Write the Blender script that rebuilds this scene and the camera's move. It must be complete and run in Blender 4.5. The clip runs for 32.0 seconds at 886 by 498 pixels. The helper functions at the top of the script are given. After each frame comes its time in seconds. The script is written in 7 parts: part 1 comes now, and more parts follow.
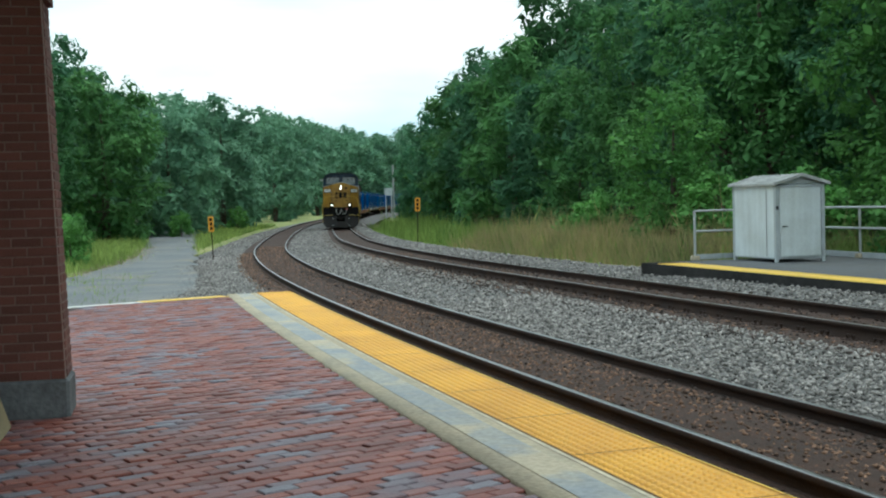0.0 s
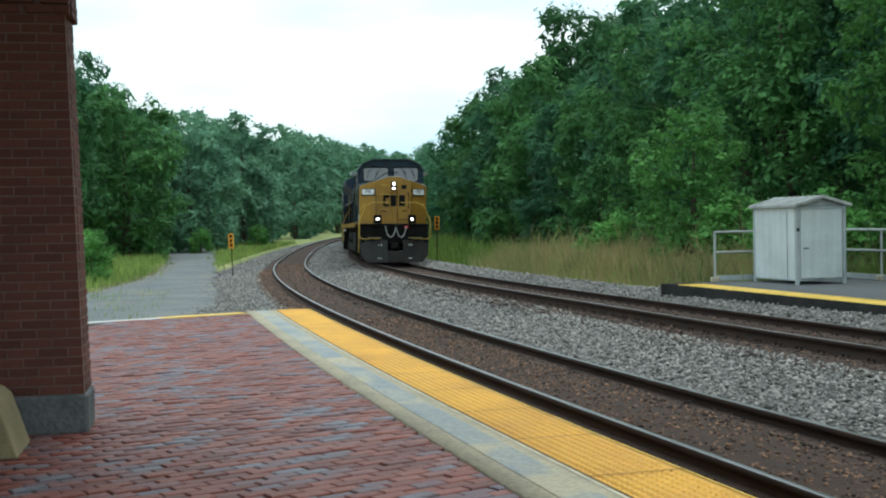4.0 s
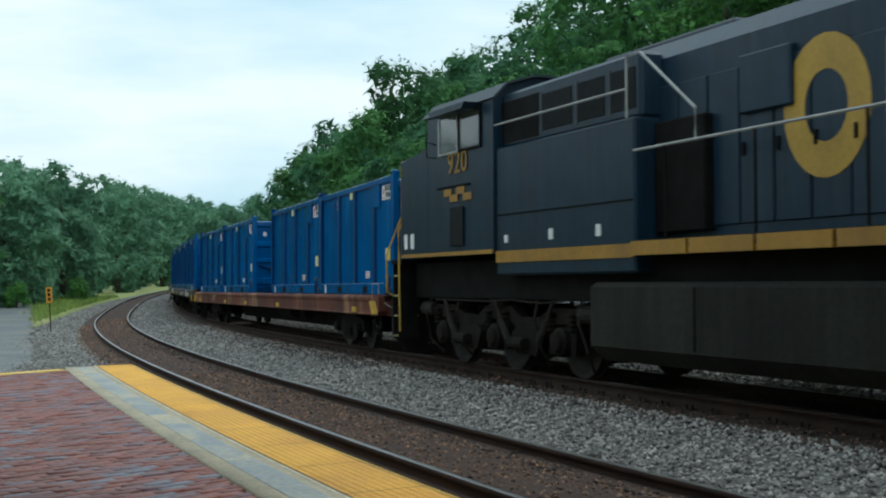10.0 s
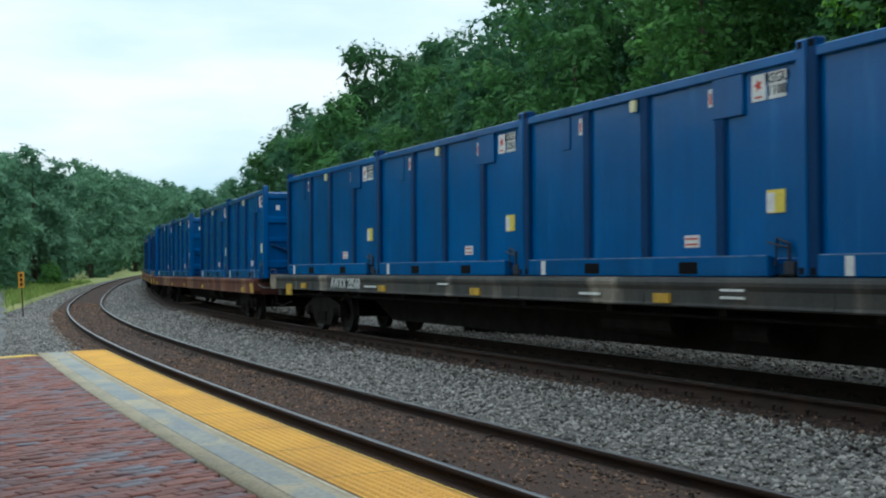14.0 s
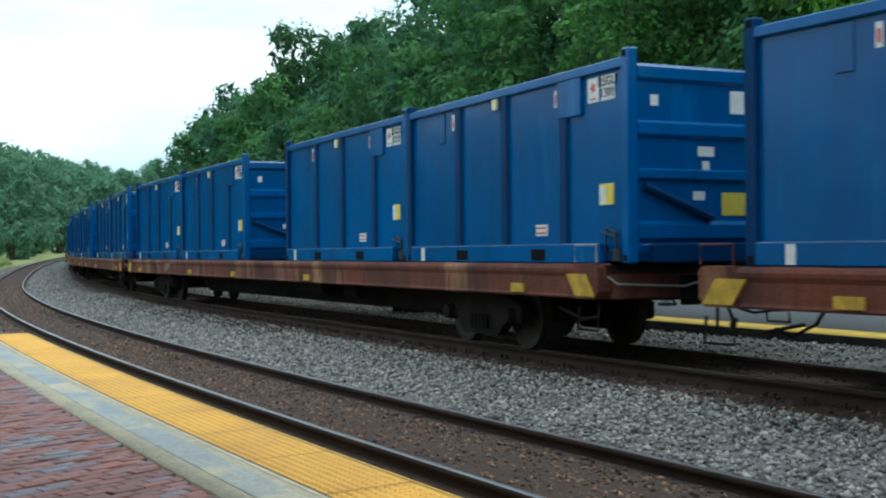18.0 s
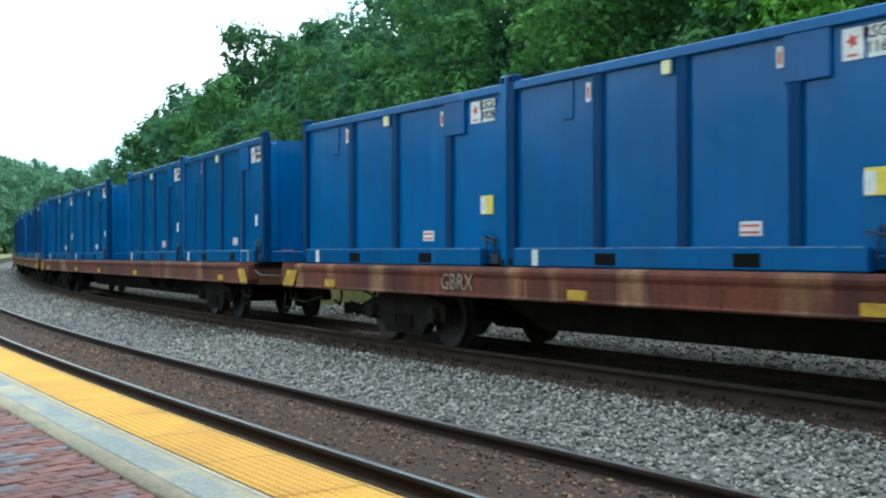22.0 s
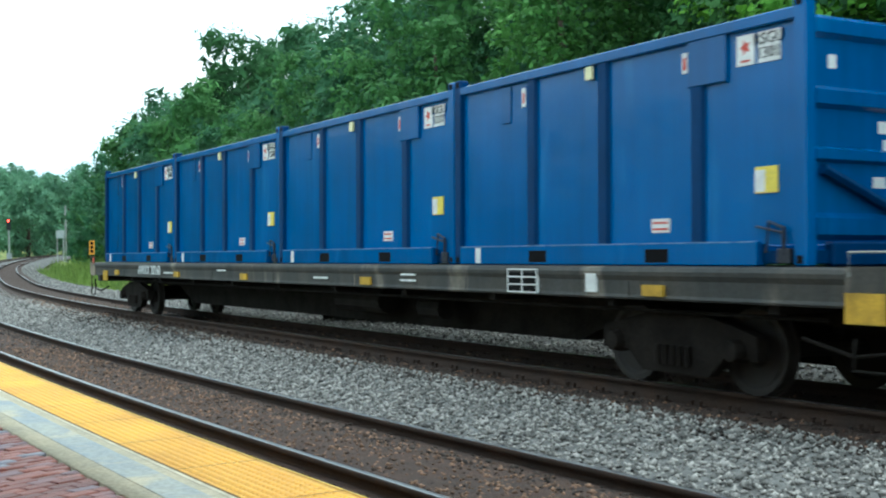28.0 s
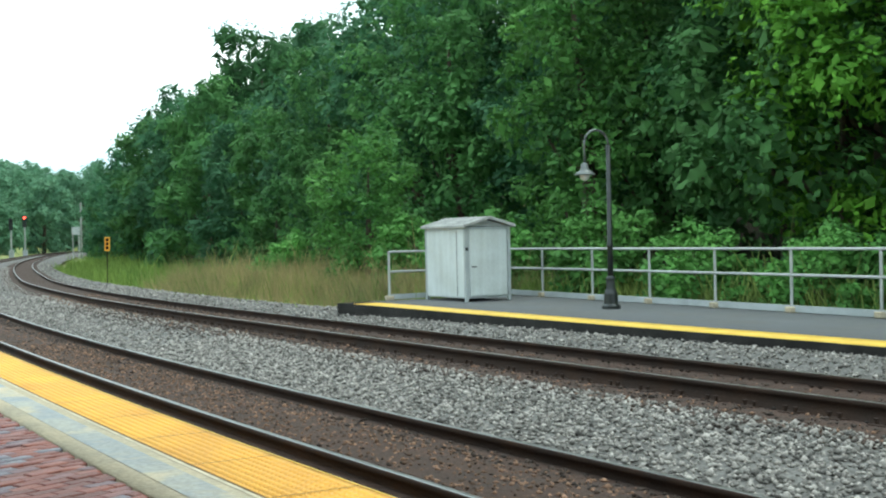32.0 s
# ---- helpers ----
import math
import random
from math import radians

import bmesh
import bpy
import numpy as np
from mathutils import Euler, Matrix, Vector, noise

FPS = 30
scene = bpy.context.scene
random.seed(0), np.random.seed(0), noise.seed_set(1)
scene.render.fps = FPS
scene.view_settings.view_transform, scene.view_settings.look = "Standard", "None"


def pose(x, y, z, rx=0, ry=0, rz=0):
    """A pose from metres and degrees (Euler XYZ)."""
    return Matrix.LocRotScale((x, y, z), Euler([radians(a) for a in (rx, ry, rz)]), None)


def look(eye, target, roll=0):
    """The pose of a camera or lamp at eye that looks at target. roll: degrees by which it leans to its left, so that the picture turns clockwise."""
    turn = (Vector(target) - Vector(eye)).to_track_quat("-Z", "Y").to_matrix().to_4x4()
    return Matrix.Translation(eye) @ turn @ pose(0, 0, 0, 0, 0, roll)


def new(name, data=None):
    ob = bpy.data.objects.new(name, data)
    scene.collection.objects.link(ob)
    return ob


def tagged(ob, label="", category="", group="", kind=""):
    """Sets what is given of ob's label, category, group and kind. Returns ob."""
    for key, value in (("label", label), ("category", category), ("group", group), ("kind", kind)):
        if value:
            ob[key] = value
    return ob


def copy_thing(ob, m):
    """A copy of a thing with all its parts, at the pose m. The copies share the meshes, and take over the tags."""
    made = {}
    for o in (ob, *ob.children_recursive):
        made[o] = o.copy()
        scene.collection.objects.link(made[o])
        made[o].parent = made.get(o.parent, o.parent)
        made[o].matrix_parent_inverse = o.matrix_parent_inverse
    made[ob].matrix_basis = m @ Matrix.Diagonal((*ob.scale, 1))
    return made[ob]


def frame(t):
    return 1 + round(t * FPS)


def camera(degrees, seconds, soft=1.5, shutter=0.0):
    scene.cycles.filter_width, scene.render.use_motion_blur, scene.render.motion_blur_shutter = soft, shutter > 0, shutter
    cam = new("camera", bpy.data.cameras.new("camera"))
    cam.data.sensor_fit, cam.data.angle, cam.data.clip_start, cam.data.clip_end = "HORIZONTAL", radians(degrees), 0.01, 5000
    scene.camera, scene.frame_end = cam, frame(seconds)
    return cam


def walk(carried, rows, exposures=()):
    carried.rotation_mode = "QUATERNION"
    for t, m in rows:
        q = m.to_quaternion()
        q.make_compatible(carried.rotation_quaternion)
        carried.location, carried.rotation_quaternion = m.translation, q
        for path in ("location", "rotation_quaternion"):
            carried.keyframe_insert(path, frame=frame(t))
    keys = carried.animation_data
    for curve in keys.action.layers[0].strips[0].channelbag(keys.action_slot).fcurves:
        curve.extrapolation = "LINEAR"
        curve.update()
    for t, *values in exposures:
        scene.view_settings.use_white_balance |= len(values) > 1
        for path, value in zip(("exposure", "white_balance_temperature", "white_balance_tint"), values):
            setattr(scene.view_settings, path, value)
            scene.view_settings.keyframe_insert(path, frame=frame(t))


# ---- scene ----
LENS = 40.77
EYE = (0.0, 0.0, 1.621)
# seconds, tilt, lean, turn
PATH = [
    (0, 87.94, 1.47, 1.19), (0.5, 88.32, 1.60, 1.50), (1, 88.61, 1.52, 2.02), (1.5, 88.79, 1.41, 2.03),
    (2, 88.84, 1.33, 2.23), (2.5, 88.83, 1.26, 2.35), (3, 88.82, 1.14, 2.33), (3.5, 88.84, 1.00, 2.17),
    (5.5, 89.09, 1.13, 1.88), (6, 89.65, 1.48, 0.91), (6.5, 89.67, 1.88, -0.18), (7, 89.87, 2.19, -2.17),
    (7.5, 90.88, 1.77, -4.04), (8, 91.37, 1.39, -4.85), (8.5, 91.36, 1.34, -5.40), (9, 91.21, 1.23, -5.77),
    (9.5, 91.13, 1.16, -6.11), (10, 91.23, 1.15, -6.07), (10.5, 91.27, 1.08, -6.22), (11, 91.34, 1.14, -6.46),
    (11.5, 91.23, 1.27, -6.54), (12, 90.94, 1.26, -6.53), (12.5, 90.72, 1.19, -6.65), (13, 90.64, 1.24, -6.86),
    (13.5, 90.58, 1.25, -7.03), (15.5, 90.00, 1.14, -8.26), (16, 89.92, 1.21, -8.66), (16.5, 89.79, 1.32, -9.50),
    (17, 89.67, 1.37, -9.94), (17.5, 89.61, 1.33, -10.34), (18, 89.45, 1.38, -10.70), (18.5, 89.37, 1.29, -10.92),
    (19, 89.36, 1.23, -11.06), (19.5, 89.34, 1.26, -11.50), (20, 89.33, 1.26, -11.84), (20.5, 89.29, 1.20, -12.25),
    (21, 89.52, 1.07, -12.80), (21.5, 89.47, 1.05, -13.00), (22, 89.53, 1.03, -13.00), (22.5, 89.66, 1.00, -13.06),
    (23, 89.71, 1.07, -13.10), (23.5, 89.72, 1.05, -13.14), (24, 89.69, 1.13, -13.18), (24.5, 89.65, 1.05, -13.29),
    (25, 89.49, 0.91, -13.58), (25.5, 89.44, 0.89, -13.83), (27.5, 89.73, 0.98, -14.05), (28, 89.77, 0.95, -14.00),
    (28.5, 89.72, 1.00, -13.96), (29, 89.74, 1.00, -13.95), (29.5, 89.72, 1.04, -13.91), (30, 89.74, 1.05, -13.86),
    (30.5, 89.75, 1.06, -13.84), (31, 89.73, 1.13, -13.75), (31.5, 89.65, 1.14, -13.49), (32, 89.55, 1.18, -13.32)]
cam = camera(LENS, 32.0, soft=2.1, shutter=0.12)
walk(cam, [(t, pose(*EYE, a, b, c)) for t, a, b, c in PATH],
     [(0, -0.43, 6000, 0), (5.5, -0.46, 6000, 0), (7.0, -0.66, 5950, 0), (8.0, -0.74, 5950, 0), (11.0, -0.78, 5850, 0), (13.5, -0.72, 5850, 2), (18.0, -0.36, 5750, 0),
      (22.0, 0.06, 5700, -2), (28.5, 0.18, 5700, -4), (30.0, 0.17, 5850, -2), (32.0, 0.12, 6150, -2)])

# ---- world and sun: bright overcast, late summer ----
world = bpy.data.worlds.new("overcast")
scene.world = world
world.use_nodes = True
wn, wl = world.node_tree.nodes, world.node_tree.links
bg = wn["Background"]
sky = wn.new("ShaderNodeTexSky")
sky.sky_type, sky.sun_disc = "NISHITA", False
sky.sun_elevation, sky.sun_rotation = radians(66), radians(60)
sky.air_density, sky.dust_density, sky.ozone_density = 1.0, 3.0, 1.0
coord = wn.new("ShaderNodeTexCoord")
mapping = wn.new("ShaderNodeMapping")
mapping.inputs["Scale"].default_value = (1.2, 1.2, 5.0)
cloud = wn.new("ShaderNodeTexNoise")
cloud.inputs["Scale"].default_value, cloud.inputs["Detail"].default_value = 2.2, 6.0
ramp = wn.new("ShaderNodeValToRGB")
ramp.color_ramp.elements[0].position, ramp.color_ramp.elements[1].position = 0.36, 0.58
ramp.color_ramp.elements[0].color = (6.9, 8.6, 9.4, 1)
ramp.color_ramp.elements[1].color = (10.6, 10.8, 10.8, 1)
mixs = wn.new("ShaderNodeMixRGB")
mixs.inputs[0].default_value = 0.88
wl.new(coord.outputs["Generated"], mapping.inputs["Vector"])
wl.new(mapping.outputs["Vector"], cloud.inputs["Vector"])
wl.new(cloud.outputs["Fac"], ramp.inputs["Fac"])
wl.new(sky.outputs["Color"], mixs.inputs[1])
wl.new(ramp.outputs["Color"], mixs.inputs[2])
# an overcast sky is brightest overhead
split = wn.new("ShaderNodeSeparateXYZ")
lift_ = wn.new("ShaderNodeMapRange")
lift_.inputs["From Min"].default_value, lift_.inputs["From Max"].default_value = 0.25, 0.95
lift_.inputs["To Min"].default_value, lift_.inputs["To Max"].default_value = 1.0, 1.2
bright = wn.new("ShaderNodeVectorMath")
bright.operation = "SCALE"
wl.new(coord.outputs["Generated"], split.inputs[0])
wl.new(split.outputs["Z"], lift_.inputs["Value"])
wl.new(mixs.outputs["Color"], bright.inputs[0])
wl.new(lift_.outputs["Result"], bright.inputs["Scale"])
wl.new(bright.outputs["Vector"], bg.inputs["Color"])
bg.inputs["Strength"].default_value = 0.176
sun_data = bpy.data.lights.new("sun", "SUN")
sun_data.energy, sun_data.angle, sun_data.color = 1.2, radians(40), (1.0, 0.96, 0.9)
sun = new("sun", sun_data)
sun.matrix_world = look((0, 0, 60), (-23, -13, 0))

# ---- materials ----


def mat(name, base, rough=0.8, metal=0.0, vary=0.12, scale=3.0, fine=40.0, bump=0.3, tint=None, per_object=0.0, per_island=0.0,
        streak=0.0, spec=0.5, coat=0.0, grain=(1.0, 1.0, 1.0), patch=None):
    """A surface with stains at one scale and grain at a finer one."""
    m = bpy.data.materials.new(name)
    m.use_nodes = True
    n, l = m.node_tree.nodes, m.node_tree.links
    b = n["Principled BSDF"]
    b.inputs["Roughness"].default_value, b.inputs["Metallic"].default_value = rough, metal
    b.inputs["Specular IOR Level"].default_value = spec
    b.inputs["Coat Weight"].default_value = coat
    tc = n.new("ShaderNodeTexCoord")
    mp = n.new("ShaderNodeMapping")
    mp.inputs["Scale"].default_value = grain
    l.new(tc.outputs["Object"], mp.inputs["Vector"])
    big, small = n.new("ShaderNodeTexNoise"), n.new("ShaderNodeTexNoise")
    big.inputs["Scale"].default_value, big.inputs["Detail"].default_value = scale, 5.0
    small.inputs["Scale"].default_value, small.inputs["Detail"].default_value = fine, 4.0
    l.new(mp.outputs["Vector"], big.inputs["Vector"])
    l.new(mp.outputs["Vector"], small.inputs["Vector"])
    other = tint or tuple(c * (1 - 2.2 * vary) for c in base)
    mix = n.new("ShaderNodeMixRGB")
    mix.inputs[1].default_value, mix.inputs[2].default_value = (*base, 1), (*other, 1)
    rp = n.new("ShaderNodeValToRGB")
    rp.color_ramp.elements[0].position, rp.color_ramp.elements[1].position = 0.38, 0.68
    l.new(big.outputs["Fac"], rp.inputs["Fac"])
    l.new(rp.outputs["Color"], mix.inputs[0])
    colour = mix.outputs["Color"]
    if patch:
        # worn, overpainted and otherwise recoloured areas: colour, stretch, threshold, softness
        shade, stretch, edge, soft_ = patch
        oi = n.new("ShaderNodeObjectInfo")
        sh = n.new("ShaderNodeVectorMath")
        sh.operation = "ADD"
        mp3 = n.new("ShaderNodeMapping")
        mp3.inputs["Scale"].default_value = stretch
        pn = n.new("ShaderNodeTexNoise")
        pn.inputs["Scale"].default_value, pn.inputs["Detail"].default_value = 1.0, 4.0
        l.new(tc.outputs["Object"], mp3.inputs["Vector"])
        off_ = n.new("ShaderNodeMath")
        off_.operation = "MULTIPLY"
        off_.inputs[1].default_value = 40.0
        l.new(oi.outputs["Random"], off_.inputs[0])
        l.new(mp3.outputs["Vector"], sh.inputs[0])
        l.new(off_.outputs[0], sh.inputs[1])
        l.new(sh.outputs["Vector"], pn.inputs["Vector"])
        pr = n.new("ShaderNodeMapRange")
        pr.inputs["From Min"].default_value, pr.inputs["From Max"].default_value = edge, edge + soft_
        l.new(pn.outputs["Fac"], pr.inputs["Value"])
        over = n.new("ShaderNodeMixRGB")
        over.inputs[2].default_value = (*shade, 1)
        l.new(pr.outputs["Result"], over.inputs[0])
        l.new(colour, over.inputs[1])
        colour = over.outputs["Color"]
    hsv = n.new("ShaderNodeHueSaturation")
    l.new(colour, hsv.inputs["Color"])
    mr = n.new("ShaderNodeMapRange")
    mr.inputs["From Min"].default_value, mr.inputs["From Max"].default_value = 0.3, 0.7
    mr.inputs["To Min"].default_value, mr.inputs["To Max"].default_value = 1 - vary, 1 + vary
    l.new(small.outputs["Fac"], mr.inputs["Value"])
    value = mr.outputs["Result"]
    for amount, kind, out in ((per_object, "ShaderNodeObjectInfo", "Random"), (per_island, "ShaderNodeNewGeometry", "Random Per Island")):
        if amount:
            src = n.new(kind)
            m2 = n.new("ShaderNodeMapRange")
            m2.inputs["To Min"].default_value, m2.inputs["To Max"].default_value = 1 - amount, 1 + amount
            mul = n.new("ShaderNodeMath")
            mul.operation = "MULTIPLY"
            l.new(src.outputs[out], m2.inputs["Value"])
            l.new(value, mul.inputs[0])
            l.new(m2.outputs["Result"], mul.inputs[1])
            value = mul.outputs["Value"]
    if streak:
        wv = n.new("ShaderNodeTexNoise")
        wv.inputs["Scale"].default_value, wv.inputs["Detail"].default_value = 1.0, 3.0
        mp2 = n.new("ShaderNodeMapping")
        mp2.inputs["Scale"].default_value = (7.0, 7.0, 0.45)
        l.new(tc.outputs["Object"], mp2.inputs["Vector"])
        l.new(mp2.outputs["Vector"], wv.inputs["Vector"])
        m3 = n.new("ShaderNodeMapRange")
        m3.inputs["From Min"].default_value, m3.inputs["From Max"].default_value = 0.35, 0.7
        m3.inputs["To Min"].default_value, m3.inputs["To Max"].default_value = 1 - streak, 1 + streak
        mul = n.new("ShaderNodeMath")
        mul.operation = "MULTIPLY"
        l.new(wv.outputs["Fac"], m3.inputs["Value"])
        l.new(value, mul.inputs[0])
        l.new(m3.outputs["Result"], mul.inputs[1])
        value = mul.outputs["Value"]
    l.new(value, hsv.inputs["Value"])
    l.new(hsv.outputs["Color"], b.inputs["Base Color"])
    if bump:
        bp = n.new("ShaderNodeBump")
        bp.inputs["Strength"].default_value, bp.inputs["Distance"].default_value = bump, 0.02
        l.new(small.outputs["Fac"], bp.inputs["Height"])
        l.new(bp.outputs["Normal"], b.inputs["Normal"])
    return m


def leaf_mat(name, base, vary=0.22):
    """Leaves: light comes a little through them, and each clump has its own shade."""
    m = mat(name, base, rough=0.6, vary=0.2, scale=0.5, fine=2.2, bump=0, per_island=vary, per_object=0.16,
            tint=(base[0] * 0.5, base[1] * 0.6, base[2] * 0.62), spec=0.15)
    n, l = m.node_tree.nodes, m.node_tree.links
    b, out = n["Principled BSDF"], n["Material Output"]
    tr = n.new("ShaderNodeBsdfTranslucent")
    mx = n.new("ShaderNodeMixShader")
    mx.inputs[0].default_value = 0.34
    l.new(b.inputs["Base Color"].links[0].from_socket, tr.inputs["Color"])
    l.new(b.outputs[0], mx.inputs[1])
    l.new(tr.outputs[0], mx.inputs[2])
    l.new(mx.outputs[0], out.inputs["Surface"])
    return m


def glow(name, colour, strength):
    m = bpy.data.materials.new(name)
    m.use_nodes = True
    b = m.node_tree.nodes["Principled BSDF"]
    b.inputs["Base Color"].default_value = (*colour, 1)
    b.inputs["Emission Color"].default_value = (*colour, 1)
    b.inputs["Emission Strength"].default_value = strength
    return m


RAIL_RUST = mat("rusted rail steel", (0.034, 0.024, 0.02), 0.85, 0, 0.25, 2.0, 60, tint=(0.05, 0.03, 0.021), spec=0.15)
RAIL_TOP = mat("worn bright rail head", (0.26, 0.255, 0.25), 0.34, 0.8, 0.15, 1.0, 30, 0.05)
STONE = mat("grey limestone ballast", (0.26, 0.243, 0.222), 0.9, 0, 0.12, 6, 50, 0.4, per_island=0.75)
BALLAST = mat("ballast bed", (0.15, 0.145, 0.135), 0.95, 0, 0.4, 8, 30, 1.0, tint=(0.08, 0.075, 0.07))
GRAVEL_TAN = mat("tan gravel", (0.3, 0.25, 0.16), 0.95, 0, 0.15, 5, 50, 0.3, per_island=0.6)
DIRTY_STONE = mat("brown fouled ballast", (0.185, 0.108, 0.068), 0.95, 0, 0.2, 3, 50, 0.4, per_island=0.9)
RUBBLE = mat("dark fouled rubble", (0.055, 0.04, 0.032), 0.95, 0, 0.2, 3, 50, 0.4, per_island=0.6)
DIRTY_BED = mat("brown track dirt", (0.05, 0.024, 0.014), 0.95, 0, 0.35, 5, 40, 1.0, tint=(0.034, 0.019, 0.013))
BRICK_PAVE = mat("red paving brick", (0.27, 0.1, 0.075), 0.55, 0, 0.22, 1.6, 60, 0.3, spec=0.35)


def brick_shades(m):
    """Each brick takes its own shade, red to blue-grey, gathered in loose patches."""
    n, l = m.node_tree.nodes, m.node_tree.links
    oi, ge = n.new("ShaderNodeObjectInfo"), n.new("ShaderNodeNewGeometry")
    add, fr = n.new("ShaderNodeMath"), n.new("ShaderNodeMath")
    add.operation, fr.operation = "ADD", "FRACT"
    l.new(oi.outputs["Random"], add.inputs[0])
    l.new(ge.outputs["Random Per Island"], add.inputs[1])
    l.new(add.outputs[0], fr.inputs[0])
    ns = n.new("ShaderNodeTexNoise")
    ns.inputs["Scale"].default_value, ns.inputs["Detail"].default_value = 1.1, 3.0
    l.new(ge.outputs["Position"], ns.inputs["Vector"])
    mr = n.new("ShaderNodeMapRange")
    mr.inputs["From Min"].default_value, mr.inputs["From Max"].default_value = 0.3, 0.7
    mr.inputs["To Min"].default_value, mr.inputs["To Max"].default_value = -0.22, 0.22
    l.new(ns.outputs["Fac"], mr.inputs["Value"])
    tot = n.new("ShaderNodeMath")
    tot.operation = "ADD"
    l.new(fr.outputs[0], tot.inputs[0])
    l.new(mr.outputs["Result"], tot.inputs[1])
    rp = n.new("ShaderNodeValToRGB")
    e = rp.color_ramp.elements
    e[0].position, e[0].color = 0.0, (0.13, 0.04, 0.03, 1)
    e[1].position, e[1].color = 1.0, (0.175, 0.165, 0.19, 1)
    for p, c in ((0.3, (0.205, 0.06, 0.042)), (0.5, (0.25, 0.082, 0.056)), (0.66, (0.2, 0.09, 0.085)), (0.85, (0.145, 0.1, 0.115))):
        q = e.new(p)
        q.color = (*c, 1)
    l.new(tot.outputs[0], rp.inputs["Fac"])
    hsv = [k for k in n if k.bl_idname == "ShaderNodeHueSaturation"][0]
    l.new(rp.outputs["Color"], hsv.inputs["Color"])


brick_shades(BRICK_PAVE)
PAVE_BED = mat("sandy paving joints", (0.06, 0.04, 0.035), 0.95, 0, 0.2, 5, 60, 0.5)
CONCRETE = mat("weathered concrete edging", (0.48, 0.41, 0.29), 0.85, 0, 0.16, 2.5, 30, 0.3, tint=(0.37, 0.33, 0.25), spec=0.2)
CONCRETE_BLUE = mat("worn blue-grey paint on concrete", (0.26, 0.285, 0.3), 0.75, 0, 0.16, 2.2, 30, 0.2, tint=(0.37, 0.36, 0.31), spec=0.2, patch=((0.45, 0.39, 0.28), (1.6, 1.6, 1.0), 0.53, 0.09))
SEALANT = mat("cream joint sealant", (0.62, 0.55, 0.4), 0.8, 0, 0.15, 8, 40, 0.2)
TACTILE_BASE = mat("worn yellow tactile base", (0.74, 0.385, 0.045), 0.65, 0, 0.1, 1.5, 40, 0.2, tint=(0.62, 0.31, 0.04))
TACTILE = mat("yellow tactile paving", (0.82, 0.44, 0.055), 0.6, 0, 0.08, 1.5, 40, 0.2, tint=(0.66, 0.33, 0.05))
YELLOW_PAINT = mat("yellow edge paint", (0.78, 0.5, 0.06), 0.6, 0, 0.1, 3, 40, 0.2)
WHITE_PAINT = mat("white line paint", (0.7, 0.69, 0.64), 0.7, 0, 0.1, 3, 40, 0.2)
ASPHALT = mat("grey asphalt", (0.11, 0.115, 0.12), 0.9, 0, 0.15, 1.2, 80, 0.4, tint=(0.11, 0.11, 0.105))
ROAD_MAT = mat("pale gravelled asphalt", (0.13, 0.142, 0.148), 0.95, 0, 0.2, 0.5, 40, 0.5, tint=(0.19, 0.19, 0.18), patch=((0.25, 0.21, 0.14), (0.35, 0.35, 1.0), 0.6, 0.15))
DARK_TIMBER = mat("creosoted platform timber", (0.022, 0.021, 0.02), 0.9, 0, 0.25, 3, 40, 0.5, spec=0.15)
SOIL = mat("grassy soil", (0.19, 0.24, 0.065), 0.95, 0, 0.25, 0.4, 14, 0.6, tint=(0.3, 0.29, 0.11))
LITTER_SHADE = mat("leaf litter", (0.045, 0.04, 0.022), 0.95, 0, 0.3, 0.8, 20, 0.6, tint=(0.03, 0.045, 0.015))
WALL_BRICK = mat("dark red wall brick", (0.125, 0.042, 0.03), 0.75, 0, 0.15, 2.0, 80, 0.3, per_object=0.22, per_island=0.22)
MORTAR = mat("grey mortar", (0.2, 0.13, 0.105), 0.95, 0, 0.15, 3, 60, 0.3)
BASE_STONE = mat("rough base stone", (0.15, 0.16, 0.165), 0.9, 0, 0.2, 3, 30, 0.6)
GALV = mat("galvanised steel tube", (0.46, 0.48, 0.48), 0.5, 0.5, 0.08, 3, 60, 0.05)
SHED_PAINT = mat("white painted shed panel", (0.62, 0.67, 0.68), 0.55, 0, 0.05, 1.6, 20, 0.05, tint=(0.52, 0.56, 0.55), streak=0.06)
SHED_GREY = mat("grey shed frame", (0.42, 0.46, 0.47), 0.6, 0, 0.08, 3, 30, 0.05)
ROOFING = mat("weathered shed roofing", (0.42, 0.43, 0.42), 0.85, 0, 0.15, 3, 25, 0.4)
LAMP_BLACK = mat("dark green-black lamp iron", (0.04, 0.046, 0.046), 0.32, 0.5, 0.1, 3, 30, 0.05)
# paler lamp iron: the sky's highlight on the arm is put into the colour
LAMP_ARM = mat("weathered grey-green lamp arm", (0.16, 0.18, 0.175), 0.4, 0.3, 0.15, 5, 40, 0.05)
SIGN_YELLOW = mat("orange-yellow sign", (0.75, 0.33, 0.02), 0.6, 0, 0.08, 6, 30, 0.05)
INK = mat("black lettering", (0.006, 0.006, 0.007), 0.8, 0, 0.1, 5, 40, 0, spec=0.08)
BARK = mat("tree bark", (0.09, 0.07, 0.05), 0.95, 0, 0.25, 4, 30, 0.8)
# paler blue in upright patches over the container paint
BLUE = mat("blue container paint", (0.0008, 0.075, 0.245), 0.22, 0.0, 0.05, 0.7, 1.9, 0.5, tint=(0.001, 0.095, 0.31), streak=0.07, per_object=0.1, spec=0.3, patch=((0.02, 0.16, 0.42), (2.6, 2.6, 0.5), 0.62, 0.25))
